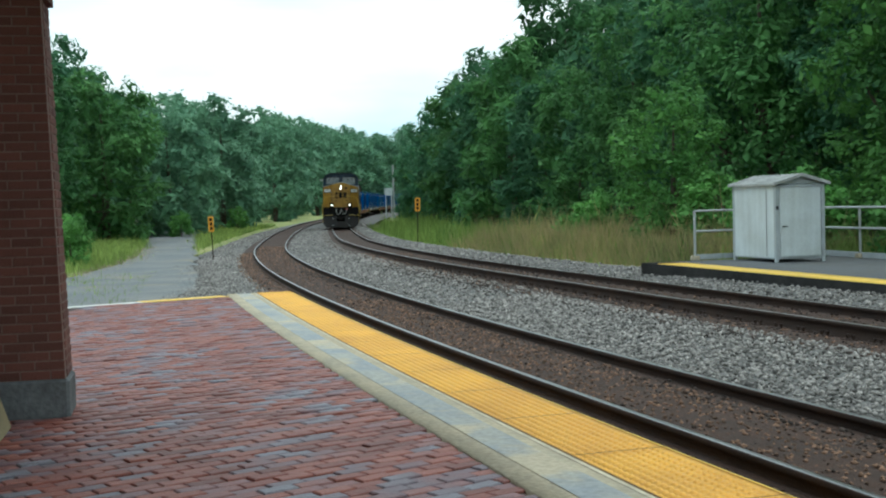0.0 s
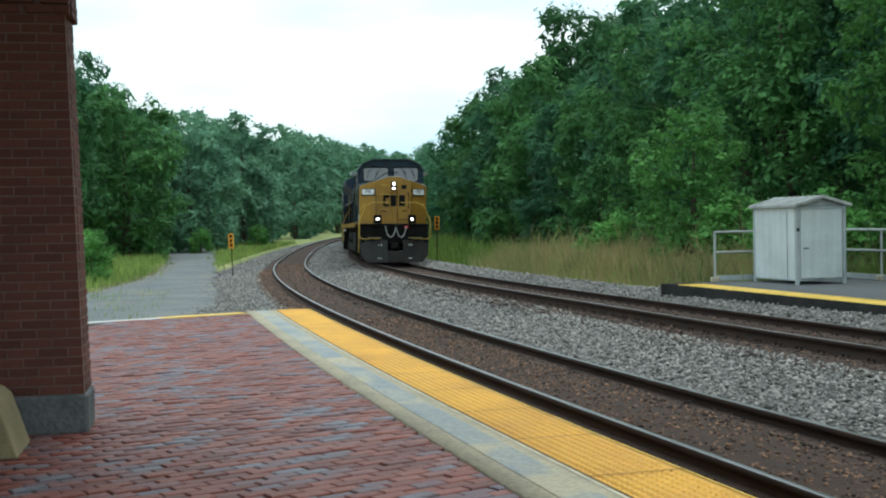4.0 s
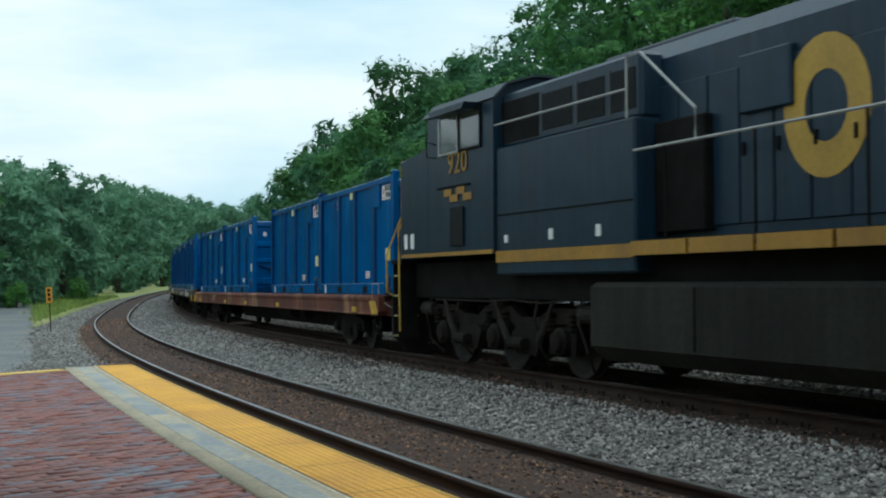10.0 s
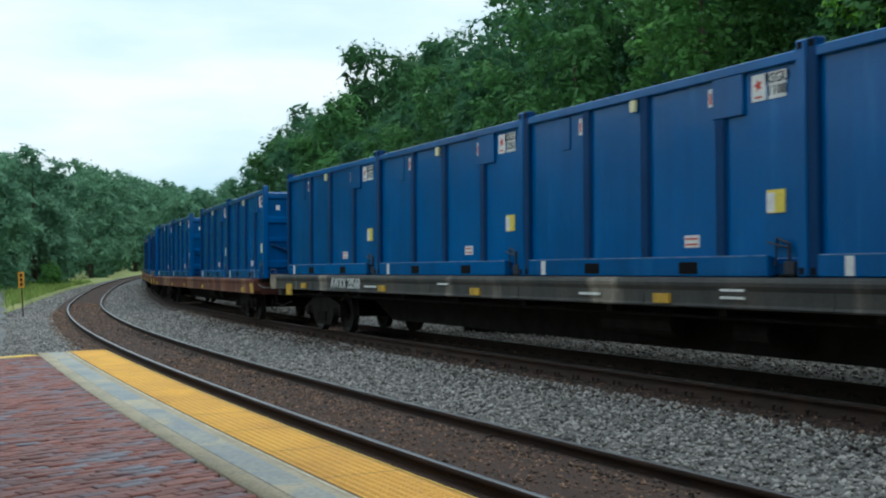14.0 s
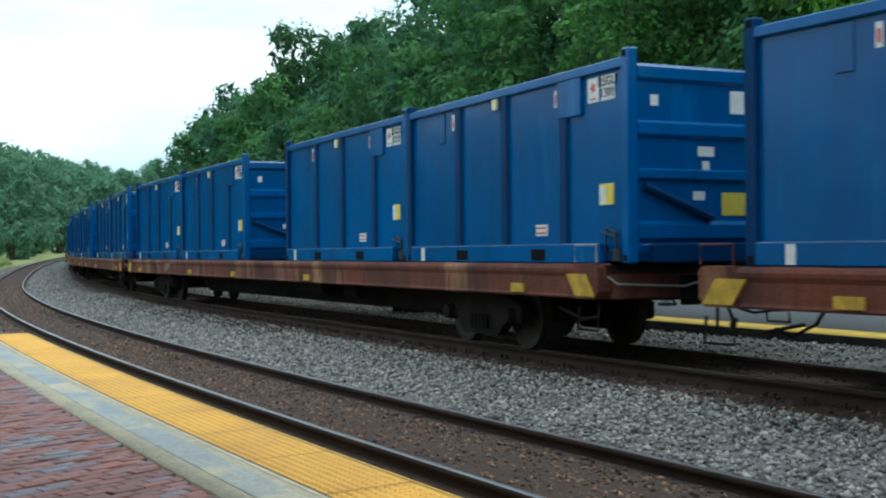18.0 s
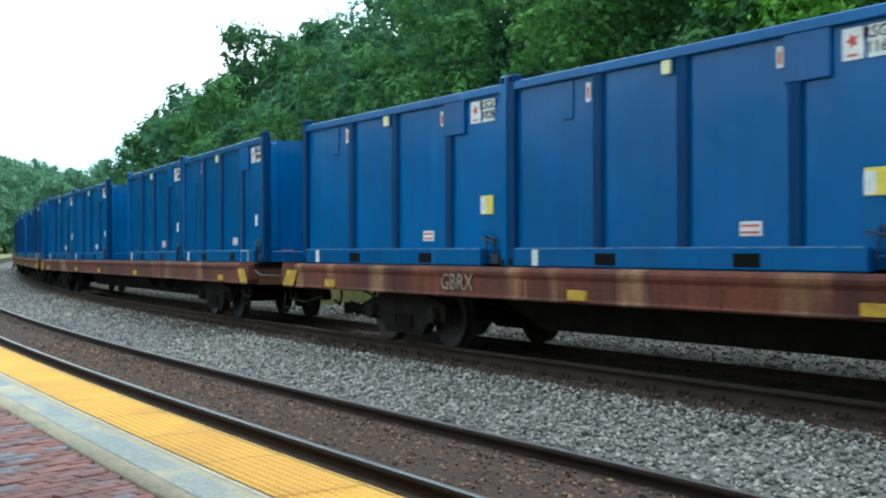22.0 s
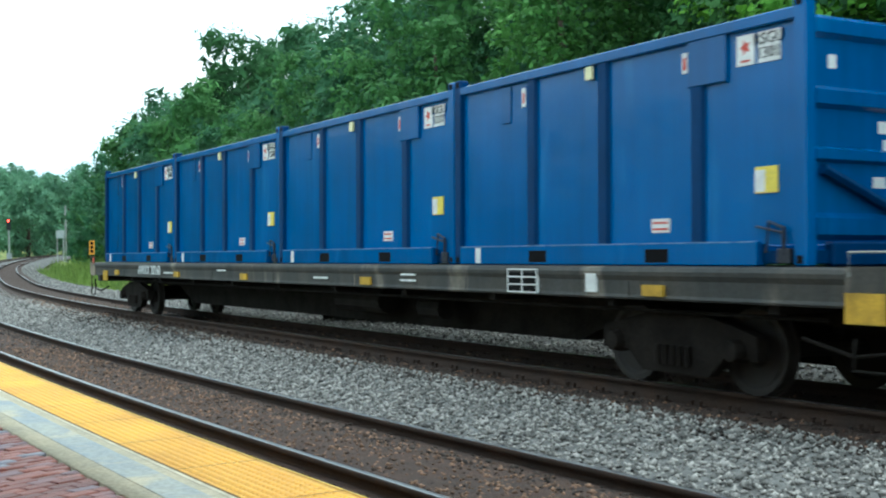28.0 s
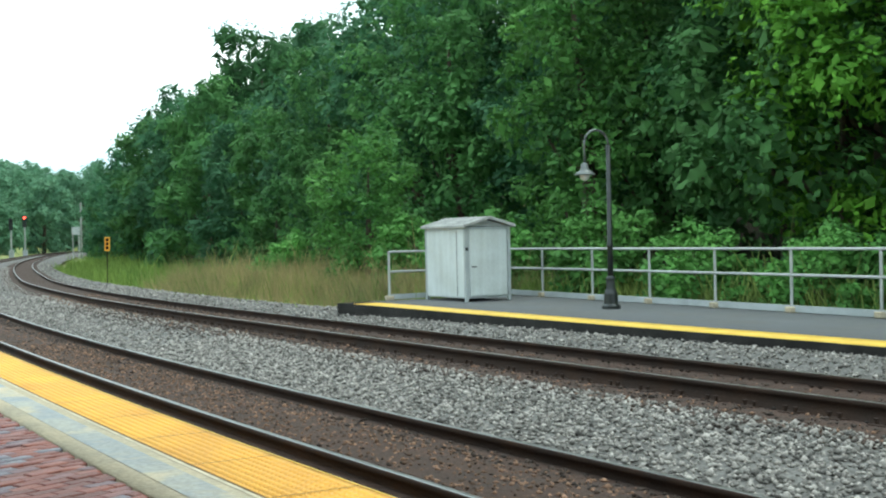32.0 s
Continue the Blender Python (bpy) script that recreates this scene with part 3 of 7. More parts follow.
def build_track(name, label, off, dz):
    track = thing(name, Matrix(), label, "railway track", kind="structure")
    rail(track, off, dz)
    rail(track, off + GAUGE, dz - CANT)
    bm = bmesh.new()
    box(bm, -0.18, 0.18, -0.1, 0.1, -0.05, 0.0)
    for x, y in ((-0.115, -0.06), (0.115, 0.06), (0.115, -0.06), (-0.115, 0.06)):
        box(bm, x - 0.012, x + 0.012, y - 0.012, y + 0.012, 0.0, 0.045)
        box(bm, x - 0.02, x + 0.02, y - 0.02, y + 0.02, 0.035, 0.05)
    first = part("tie_plate", bm, RAIL_RUST, track)
    for i, s in enumerate(np.arange(-4.0, 33.0, 0.52)):
        for o, z in ((off, dz), (off + GAUGE, dz - CANT)):
            ob = first if i == 0 and o == off else new("tie_plate", first.data)
            ob.parent = track
            p = at(s, o, z - 0.165)
            ob.matrix_basis = Matrix.Translation(p) @ pose(0, 0, 0, 0, 0, -math.degrees(heading(s)))
    bm = bmesh.new()
    box(bm, -1.28, 1.28, -0.11, 0.11, -0.18, 0.0, 0.012)
    tie = part("tie", bm, DARK_TIMBER, track)
    for i, s in enumerate(np.arange(-4.0, 60.0, 0.52)):
        ob = tie if i == 0 else new("tie", tie.data)
        ob.parent = track
        p = at(s, off + GAUGE / 2, dz - CANT / 2 - 0.165)
        ob.matrix_basis = Matrix.Translation(p) @ pose(0, 0, 0, 0, 0, -math.degrees(heading(s)))
    return track


def build_line():
    ss = np.concatenate([np.arange(-40, 60, 1.0), np.arange(60, 380, 3.0)])
    sec = [(o, float(bed_h(o))) for o in (-3.8, -2.8, -1.7, -0.9, -0.6, 0.2, 0.9, 1.25, 1.6, 1.9, 2.4, 3.0, 3.6, 4.2, 5.2, 6.35, 6.6, 6.9, 7.4, 7.8, 8.4)]
    ribbon("ballast_bed", ss, sec, BALLAST, "grey crushed-stone bed under two tracks", "ballast")
    ribbon("track_dirt", ss, [(o, float(bed_h(o)) + 0.012) for o in (-0.55, 0.2, 0.9, 1.25, 1.5, 1.65)], DIRTY_BED, "brown fouled dirt between the rails", "track dirt")
    ribbon("track_dirt", ss, [(o, float(bed_h(o)) + 0.01) for o in (3.7, 4.2, 4.6, 5.3, 6.0, 6.5)], DIRTY_BED, "brown rusty dirt under the far track", "track dirt")
    build_track("railway_track", "curved main track of rusty rails beside the brick platform", 0.0, 0.0)
    build_track("railway_track", "curved second track of rusty rails under the train", SPACING, LIFT)
    stones("ballast_stones", [(-4, 14, 1.72, 4.0, 21000, bed_h), (-12, -4, 1.72, 4.0, 4000, bed_h), (14, 40, 1.72, 4.2, 9000, bed_h), (40, 110, 1.72, 4.2, 5000, bed_h),
                              (13.7, 50, -3.4, -0.6, 9000, bed_h), (50, 120, -3.0, -0.6, 3500, bed_h), (-4, 18, 6.5, 7.45, 6500, bed_h), (18, 45, 6.35, 7.3, 3500, bed_h),
                              (45, 120, 6.3, 7.9, 2500, bed_h)], 0.0285, STONE, "loose grey crushed limestone ballast", 3)
    stones("track_rubble", [(-4, 30, 1.05, 1.46, 2600, bed_h), (-4, 30, 0.06, 0.3, 900, bed_h), (-4, 30, 3.55, 4.5, 4500, bed_h), (-4, 30, 3.2, 3.7, 1200, bed_h), (-4, 30, 4.7, 6.0, 2000, bed_h), (-4, 30, 6.2, 6.55, 1000, bed_h)], 0.024, RUBBLE, "dark fouled rubble along the rails", 6)
    stones("track_stones", [(-4, 16, 0.06, 1.4, 11000, bed_h), (16, 60, 0.1, 1.45, 5000, bed_h), (13.5, 50, -0.75, -0.1, 3500, bed_h), (-3, 40, 4.75, 5.9, 2200, bed_h),
                            (-3, 40, 3.7, 4.5, 3000, bed_h)], 0.021, DIRTY_STONE, "brown dirty stones between the rails", 5)


# ---- the brick platform ----
PLAT = 0.2
BRICK_TURN = 38.0
END_S = 13.2


def end_line_y(x):
    return 19.87 + (x + 4.04) * 0.757


def build_platform():
    ss = np.arange(-14, END_S + 0.3, 0.5)
    plat = thing("platform", Matrix(), "low brick railway platform with a yellow tactile edge and concrete kerb", "platform", kind="structure")
    for name, o0, o1, m, lab in (("edge_strip", -1.46, -0.86, TACTILE_BASE, "bright yellow tactile warning strip"),
                                 ("kerb", -1.97, -1.462, CONCRETE, "pale concrete kerb with worn blue-grey paint")):
        end = END_S + (0.4 if name == "edge_strip" else 0.2)
        s2 = np.append(ss[ss < end], end)
        top = PLAT + (0.012 if name == 'kerb' else 0.0)
        rows = [(o0, PLAT - 0.5), (o0, top), (o1, top), (o1, PLAT - 0.5)]
        V = np.stack([at(s2, o, 0) * [1, 1, 0] + [0, 0, z] for o, z in rows], 1)
        n = len(s2)
        idx = np.arange(n * 4).reshape(n, 4)
        f = np.stack([idx[:-1, :-1], idx[1:, :-1], idx[1:, 1:], idx[:-1, 1:]], -1).reshape(-1, 4)
        raw_mesh(name, V.reshape(-1, 3), np.concatenate([f, idx[[-1]], idx[[0]][:, ::-1]]), m, plat, lab)
    s2 = np.append(ss, END_S + 0.1)
    V = np.stack([at(s2, o, 0) * [1, 1, 0] + [0, 0, PLAT + 0.016] for o in (-1.81, -1.58)], 1).reshape(-1, 3)
    idx = np.arange(len(s2) * 2).reshape(-1, 2)
    raw_mesh("painted_line", V, np.stack([idx[:-1, 0], idx[:-1, 1], idx[1:, 1], idx[1:, 0]], -1), CONCRETE_BLUE, plat, "worn blue-grey painted line")
    # bed under the bricks
    e = at(ss, -1.985)
    left = [(-13, end_line_y(-13)), (-13, -10)]
    poly = [(p[0], p[1]) for p in e if p[1] < end_line_y(p[0]) + 0.02]
    last = (-4.06, end_line_y(-4.06))
    bm = bmesh.new()
    prism(bm, poly + [last] + left, "z", PLAT - 0.5, PLAT - 0.012)
    part("paving_bed", bm, PAVE_BED, plat)
    # end strip: yellow, then white
    d = Vector((-1, -0.757, 0)).normalized()
    nrm = Vector((-d.y, d.x, 0)) * -1
    for name, a, b, m in (("yellow_end_line", 0.0, 1.5, YELLOW_PAINT), ("white_end_line", 1.5, 7.0, WHITE_PAINT)):
        p0 = Vector((-4.04, 19.87, 0)) + d * a
        p1 = Vector((-4.04, 19.87, 0)) + d * b
        w = Vector((nrm.x, nrm.y, 0)) * (0.32 if a == 0 else 0.2)
        bm = bmesh.new()
        vs = [bm.verts.new((q.x, q.y, z)) for z in (PLAT - 0.5, PLAT + 0.002) for q in (p0, p1, p1 + w, p0 + w)]
        for f in ((0, 1, 2, 3), (4, 5, 6, 7), (0, 1, 5, 4), (1, 2, 6, 5), (2, 3, 7, 6), (3, 0, 4, 7)):
            bm.faces.new([vs[i] for i in f])
        bmesh.ops.recalc_face_normals(bm, faces=bm.faces)
        part(name, bm, m, plat)
    # domes of the tactile strip
    s, o = np.meshgrid(np.arange(-11, END_S + 0.35, 0.062), np.arange(-1.43, -0.9, 0.061))
    P = at(s.ravel(), o.ravel()) * [1, 1, 0] + [0, 0, PLAT]
    ang = np.arange(6) * math.pi / 3
    ring = np.stack([np.cos(ang), np.sin(ang), 0 * ang], -1)
    V = np.concatenate([P[:, None] + ring * 0.023, P[:, None] + ring * 0.014 + [0, 0, 0.011]], 1)
    base = (np.arange(len(P)) * 12)[:, None, None]
    q = np.array([(i, (i + 1) % 6, 6 + (i + 1) % 6, 6 + i) for i in range(6)] + [(6, 7, 8, 9), (6, 9, 10, 11)])
    raw_mesh("tactile_domes", V.reshape(-1, 3), (q[None] + base).reshape(-1, 4), TACTILE, plat, "rows of raised yellow domes")["kind"] = "stuff"
    # joints of the tactile panels
    bm = bmesh.new()
    for s0 in np.arange(-3.4, END_S, 1.22):
        a, b = at(s0, -1.455), at(s0, -0.862)
        n2 = Vector((b - a)).normalized().cross(Vector((0, 0, 1))) * 0.006
        vs = [bm.verts.new((*(Vector(p) + k).xy, PLAT + 0.0125)) for p, k in ((a, n2), (b, n2), (b, -n2), (a, -n2))]
        bm.faces.new(vs)
    part("panel_joint", bm, JOINT, plat)
    V = np.stack([at(s2, o, 0) * [1, 1, 0] + [0, 0, PLAT + 0.015] for o in (-1.505, -1.478)], 1).reshape(-1, 3)
    raw_mesh("sealant_line", V, np.stack([idx[:-1, 0], idx[:-1, 1], idx[1:, 1], idx[1:, 0]], -1), SEALANT, plat, "cream sealant line")
    # gap beside the kerb laid on as a brown line, its shadow in the colour
    V = np.stack([at(s2, o, 0) * [1, 1, 0] + [0, 0, PLAT + 0.0155] for o in (-1.477, -1.456)], 1).reshape(-1, 3)
    raw_mesh("open_joint", V, np.stack([idx[:-1, 0], idx[:-1, 1], idx[1:, 1], idx[1:, 0]], -1), JOINT, plat, "dirty open joint beside the strip")
    V = np.stack([at(s2, o, 0) * [1, 1, 0] + [0, 0, PLAT + 0.006] for o in (-0.876, -0.862)], 1).reshape(-1, 3)
    raw_mesh("edge_line", V, np.stack([idx[:-1, 0], idx[:-1, 1], idx[1:, 1], idx[1:, 0]], -1), YELLOW_PAINT, plat, "cream worn edge of the strip")
    return plat


def pave_bricks(plat):
    rng = np.random.default_rng(11)
    ca, sa = math.cos(radians(BRICK_TURN)), math.sin(radians(BRICK_TURN))
    L, W = 0.2, 0.096
    items = []
    for j in range(-110, 260):
        for i in range(-80, 110):
            u, w = (i + 0.5 * (j % 2)) * (L + 0.008), j * (W + 0.007)
            x, y = u * ca - w * sa, u * sa + w * ca
            if y < -5 or x < -5.95 or x > 6 or y > end_line_y(x) - 0.05:
                continue
            items.append((x, y))
    A = np.array(items)
    s, off = along(A[:, 0], A[:, 1])
    A = A[off < -1.93]
    order = np.argsort(np.hypot(A[:, 0] + 1.1, A[:, 1] - 6.6))
    A = A[order]
    bm = bmesh.new()
    x, y = L / 2, W / 2
    lo = [bm.verts.new(p) for p in ((-x, -y, -0.05), (x, -y, -0.05), (x, y, -0.05), (-x, y, -0.05))]
    mid = [bm.verts.new(p) for p in ((-x, -y, -0.006), (x, -y, -0.006), (x, y, -0.006), (-x, y, -0.006))]
    c = 0.006
    hi = [bm.verts.new(p) for p in ((-x + c, -y + c, 0), (x - c, -y + c, 0), (x - c, y - c, 0), (-x + c, y - c, 0))]
    for a, b in ((lo, mid), (mid, hi)):
        for k in range(4):
            bm.faces.new((a[k], a[(k + 1) % 4], b[(k + 1) % 4], b[k]))
    bm.faces.new(hi)
    first = part("brick", bm, BRICK_PAVE, plat)
    base = np.array([v.co for v in first.data.vertices])
    faces = np.array([list(p.vertices) for p in first.data.polygons])
    R = np.array([[ca, sa], [-sa, ca]])
    n = len(A)
    dz = rng.normal(0, 0.0035, n)
    tilt = rng.normal(0, 0.012, (n, 2))
    turn = rng.normal(0, 0.8, n)
    for i in range(min(300, n)):
        ob = first if i == 0 else new("brick", first.data)
        ob.parent = plat
        ob.matrix_basis = pose(A[i, 0], A[i, 1], PLAT + dz[i], math.degrees(tilt[i, 0]), math.degrees(tilt[i, 1]), BRICK_TURN + turn[i])
    B = A[300:]
    V = np.repeat(base[None], len(B), 0)
    V[..., 2] += dz[300:, None] + V[..., 0] * tilt[300:, 1:2] + V[..., 1] * tilt[300:, 0:1]
    V[..., :2] = V[..., :2] @ R
    V[..., 0] += B[:, None, 0]
    V[..., 1] += B[:, None, 1]
    V[..., 2] += PLAT
    F = faces[None] + (np.arange(len(B)) * len(base))[:, None, None]
    raw_mesh("far_bricks", V.reshape(-1, 3), F.reshape(-1, faces.shape[1]), BRICK_PAVE, plat, "worn red paving bricks")["kind"] = "stuff"


# ---- the brick pier of the station ----
PIER = pose(-2.86, 8.33, PLAT, 0, 0, 13.5)
BATTER = 0.028


def build_pier():
    pier = thing("brick_pier", PIER, "dark red brick station pier on a grey stone base", "pier", kind="structure")
    # local: front face towards -y from x=-1.2 to 0, side face towards +x from y=0 to 0.5
    W, D = 1.2, 0.5
    part("base_stone", bx(-W - 0.012, 0.012, -0.012, D + 0.012, -0.2, 0.27, bevel=0.02), BASE_STONE, pier, "rough grey base stone")
    core = bx(-W + 0.005, -0.005, 0.005, D - 0.005, 0.27, 4.35)
    for q in core.verts:
        q.co.x -= BATTER * q.co.z
    part("core", core, MORTAR, pier, "grey mortar joints")
    rng = random.Random(4)
    h, L, T = 0.0655, 0.203, 0.1
    bm = bmesh.new()
    box(bm, 0, L - 0.01, 0, T, 0, h - 0.01, 0.003)
    stretcher = part("brick", bm, WALL_BRICK, pier)
    bm = bmesh.new()
    box(bm, 0, T - 0.012, 0, T, 0, h - 0.01, 0.003)
    half = part("brick", bm, WALL_BRICK, pier)
    used = {"s": False, "h": False}

    def put(kind, m):
        src = stretcher if kind == "s" else half
        ob = src if not used[kind] else new("brick", src.data)
        used[kind] = True
        ob.parent = pier
        ob.matrix_basis = Matrix.Translation((-BATTER * m.translation.z, 0, 0)) @ m

    z, row = 0.275, 0
    while z < 4.3:
        proud = 0.035 if z > 2.92 else 0.0
        shift = 0.0 if row % 2 else L / 2
        if shift:
            put("h", pose(-T + 0.004 + proud, -proud + 0.001 * rng.random(), z))
        x = -shift
        while x > -0.95:
            put("s", pose(x - L + 0.004 + (proud if x == -shift else 0), -proud + rng.uniform(-0.002, 0.002), z))
            x -= L
        yy = T + 0.002 if shift else 0.1
        while yy < D - 0.06:
            room = D - yy
            if room >= L - 0.01:
                put("s", pose(proud + rng.uniform(-0.002, 0.002), yy, z, 0, 0, 90))
                yy += L
            else:
                put("h", pose(proud + rng.uniform(-0.002, 0.002), yy, z, 0, 0, 90))
                yy += T
        z += h + (0.0015)
        row += 1


# ---- the far platform ----
FPLAT = 0.33


def build_far_platform():
    plat = thing("platform", Matrix(), "low asphalt platform with a yellow painted edge across the tracks", "platform", kind="structure")

    def off0(s):
        return np.interp(s, [-14, 2, 16], [7.5, 7.35, 6.75])
    def strip(name, a, b, z0, z1, m, lab, end=15.9):
        ss = np.append(np.arange(-14, end - 0.3, 1.0), end)
        rows = [(a, z0), (a, z1), (b, z1), (b, z0)]
        V = np.stack([at(ss, off0(ss) + o, 0) * [1, 1, 0] + np.stack([0 * ss, 0 * ss, z + drop(ss)], -1) for o, z in rows], 1)
        n = len(ss)
        idx = np.arange(n * 4).reshape(n, 4)
        f = np.stack([idx[:-1, :-1], idx[1:, :-1], idx[1:, 1:], idx[:-1, 1:]], -1).reshape(-1, 4)
        return raw_mesh(name, V.reshape(-1, 3), np.concatenate([f, idx[[-1]], idx[[0]][:, ::-1]]), m, plat, lab)
    strip("edge_timber", 0.0, 0.06, -0.6, FPLAT - 0.004, DARK_TIMBER, "dark creosoted timber edge")
    strip("yellow_edge", 0.065, 0.66, -0.6, FPLAT + 0.004, YELLOW_PAINT, "bright yellow edge line", 15.25)
    nose = np.array([15.255, 15.9])
    rows = [(0.065, -0.6), (0.065, FPLAT - 0.002), (0.66, FPLAT - 0.002), (0.66, -0.6)]
    V = np.stack([at(nose, off0(nose) + o, 0) * [1, 1, 0] + np.stack([0 * nose, 0 * nose, z + drop(nose)], -1) for o, z in rows], 1).reshape(-1, 3)
    raw_mesh("end_timber", V, np.array([(0, 4, 5, 1), (1, 5, 6, 2), (2, 6, 7, 3), (4, 7, 6, 5), (0, 1, 2, 3)]), DARK_TIMBER, plat, "dark timber nosing at the platform end")
    strip("deck", 0.67, 5.2, -0.6, FPLAT, ASPHALT, "smooth dark grey asphalt")
    return plat


def build_shed():
    shed = thing("utility_shed", pose(6.06, 23.64, FPLAT, 0, 0, 16.6), "small white painted utility shed with a low gabled roof, door shut", "shed")
    W, D, H = 1.1, 1.68, 1.55
    for x, y in ((0.03, 0.03), (W - 0.03, 0.03), (0.03, D - 0.03), (W - 0.03, D - 0.03)):
        part("corner_post", bx(x - 0.035, x + 0.035, y - 0.035, y + 0.035, 0.0, H, bevel=0.006), SHED_GREY, shed, "grey corner post")
    part("floor_frame", bx(0.02, W - 0.02, 0.02, D - 0.02, 0.07, 0.13), SHED_GREY, shed)
    part("side_panel", bx(0.0, 0.03, 0.07, D - 0.07, 0.09, H - 0.01, bevel=0.004), SHED_PAINT, shed)
    part("side_panel", bx(W - 0.03, W, 0.07, D - 0.07, 0.09, H - 0.01, bevel=0.004), SHED_PAINT, shed)
    part("back_panel", bx(0.07, W - 0.07, D - 0.03, D, 0.09, H - 0.01, bevel=0.004), SHED_PAINT, shed)
    part("door_frame", bx(0.07, W - 0.07, 0.012, 0.04, 0.09, H - 0.01), SHED_GREY, shed)
    door = part("door", bx(0.1, W - 0.1, -0.016, 0.012, 0.12, H - 0.06, bevel=0.006), SHED_PAINT, shed, "white flush door")
    bm = bmesh.new()
    tube(bm, [(0.15, -0.016, 0.72), (0.15, -0.05, 0.72), (0.24, -0.05, 0.72)], 0.012)
    part("handle", bm, LAMP_BLACK, door, "dark lever handle")
    for z in (0.3, 0.8, 1.3):
        bm = bmesh.new()
        tube(bm, [(W - 0.085, -0.02, z - 0.06), (W - 0.085, -0.02, z + 0.06)], 0.014)
        part("hinge", bm, SHED_GREY, door)
    part("panel_seam", bx(-0.006, 0.0, D * 0.2, D * 0.2 + 0.012, 0.12, H - 0.1), LAMP_BLACK, shed)
    part("drip_edge", bx(0.02, W - 0.02, -0.03, 0.012, H - 0.055, H - 0.03), SHED_GREY, shed)
    part("hasp", bx(0.0, 0.06, -0.02, 0.0, 1.05, 1.12, bevel=0.004), LAMP_BLACK, shed)
    # gable and roof
    bm = bmesh.new()
    prism(bm, [(0.05, H), (W - 0.05, H), (W / 2, H + 0.13)], "y", 0.02, 0.05)
    part("gable", bm, SHED_GREY, shed, "shadowed gable board")
    bm = bmesh.new()
    prism(bm, [(-0.08, H - 0.02), (W / 2, H + 0.15), (W + 0.08, H - 0.02), (W + 0.08, H + 0.025), (W / 2, H + 0.2), (-0.08, H + 0.025)], "y", -0.1, D + 0.06)
    roof = part("roof", bm, ROOFING, shed, "weathered pale roof sheet")
    for k in range(11):
        y = -0.08 + k * (D + 0.1) / 10
        bm = bmesh.new()
        for a, b in (((-0.08, H + 0.03), (W / 2, H + 0.205)), ((W / 2, H + 0.205), (W + 0.08, H + 0.03))):
            tube(bm, [(a[0], y, a[1]), (b[0], y, b[1])], 0.012, 5)
        part("roof_rib", bm, ROOFING, roof)


def build_railing():
    rng = random.Random(2)
    fence = thing("platform_railing", Matrix(), "galvanised two-rail steel tube railing behind the far platform", "railing")
    d = Vector((math.sin(radians(-15.75)), math.cos(radians(-15.75)), 0))
    p2 = Vector((8.08, 24.78, FPLAT))
    posts = [p2 - d * (1.83 * (k - 2)) for k in range(1, 13)]
    end = [Vector((4.79, 25.35, FPLAT)), Vector((6.2, 25.95, FPLAT))]
    for p in posts + end:
        p.z += float(drop(along(p.x, p.y)[0]))
        bm = bmesh.new()
        tube(bm, [p, p + Vector((0, 0, 1.05))], 0.028, 8)
        post = part("post", bm, GALV, fence)
        bm = bmesh.new()
        box(bm, p.x - 0.09, p.x + 0.09, p.y - 0.09, p.y + 0.09, p.z, p.z + 0.1, 0.015)
        part("footing", bm, CONCRETE, post, "pale concrete footing")
    for z in (1.05, 0.62):
        bm = bmesh.new()
        tube(bm, [end[0] + Vector((0, 0, z)), end[1] + Vector((0, 0, z)), posts[0] + Vector((0, 0, z))] + [p + Vector((0, 0, z)) for p in posts[1:]], 0.024, 8)
        part("rail_tube", bm, GALV, fence)
    a, b = posts[0], posts[-1]
    n = Vector((d.y, -d.x, 0)) * 0.02
    for q0, q1 in ((a, b), (end[0], a)):
        bm = bmesh.new()
        vs = [bm.verts.new(q0 + k + Vector((0, 0, z))) for z in (0.02, 0.13) for k in (-n, n)] + [bm.verts.new(q1 + k + Vector((0, 0, z))) for z in (0.02, 0.13) for k in (-n, n)]
        for f in ((0, 1, 3, 2), (4, 6, 7, 5), (0, 2, 6, 4), (1, 5, 7, 3), (2, 3, 7, 6), (0, 4, 5, 1)):
            bm.faces.new([vs[i] for i in f])
        part("toe_board", bm, SHED_GREY, fence, "low grey toe board")


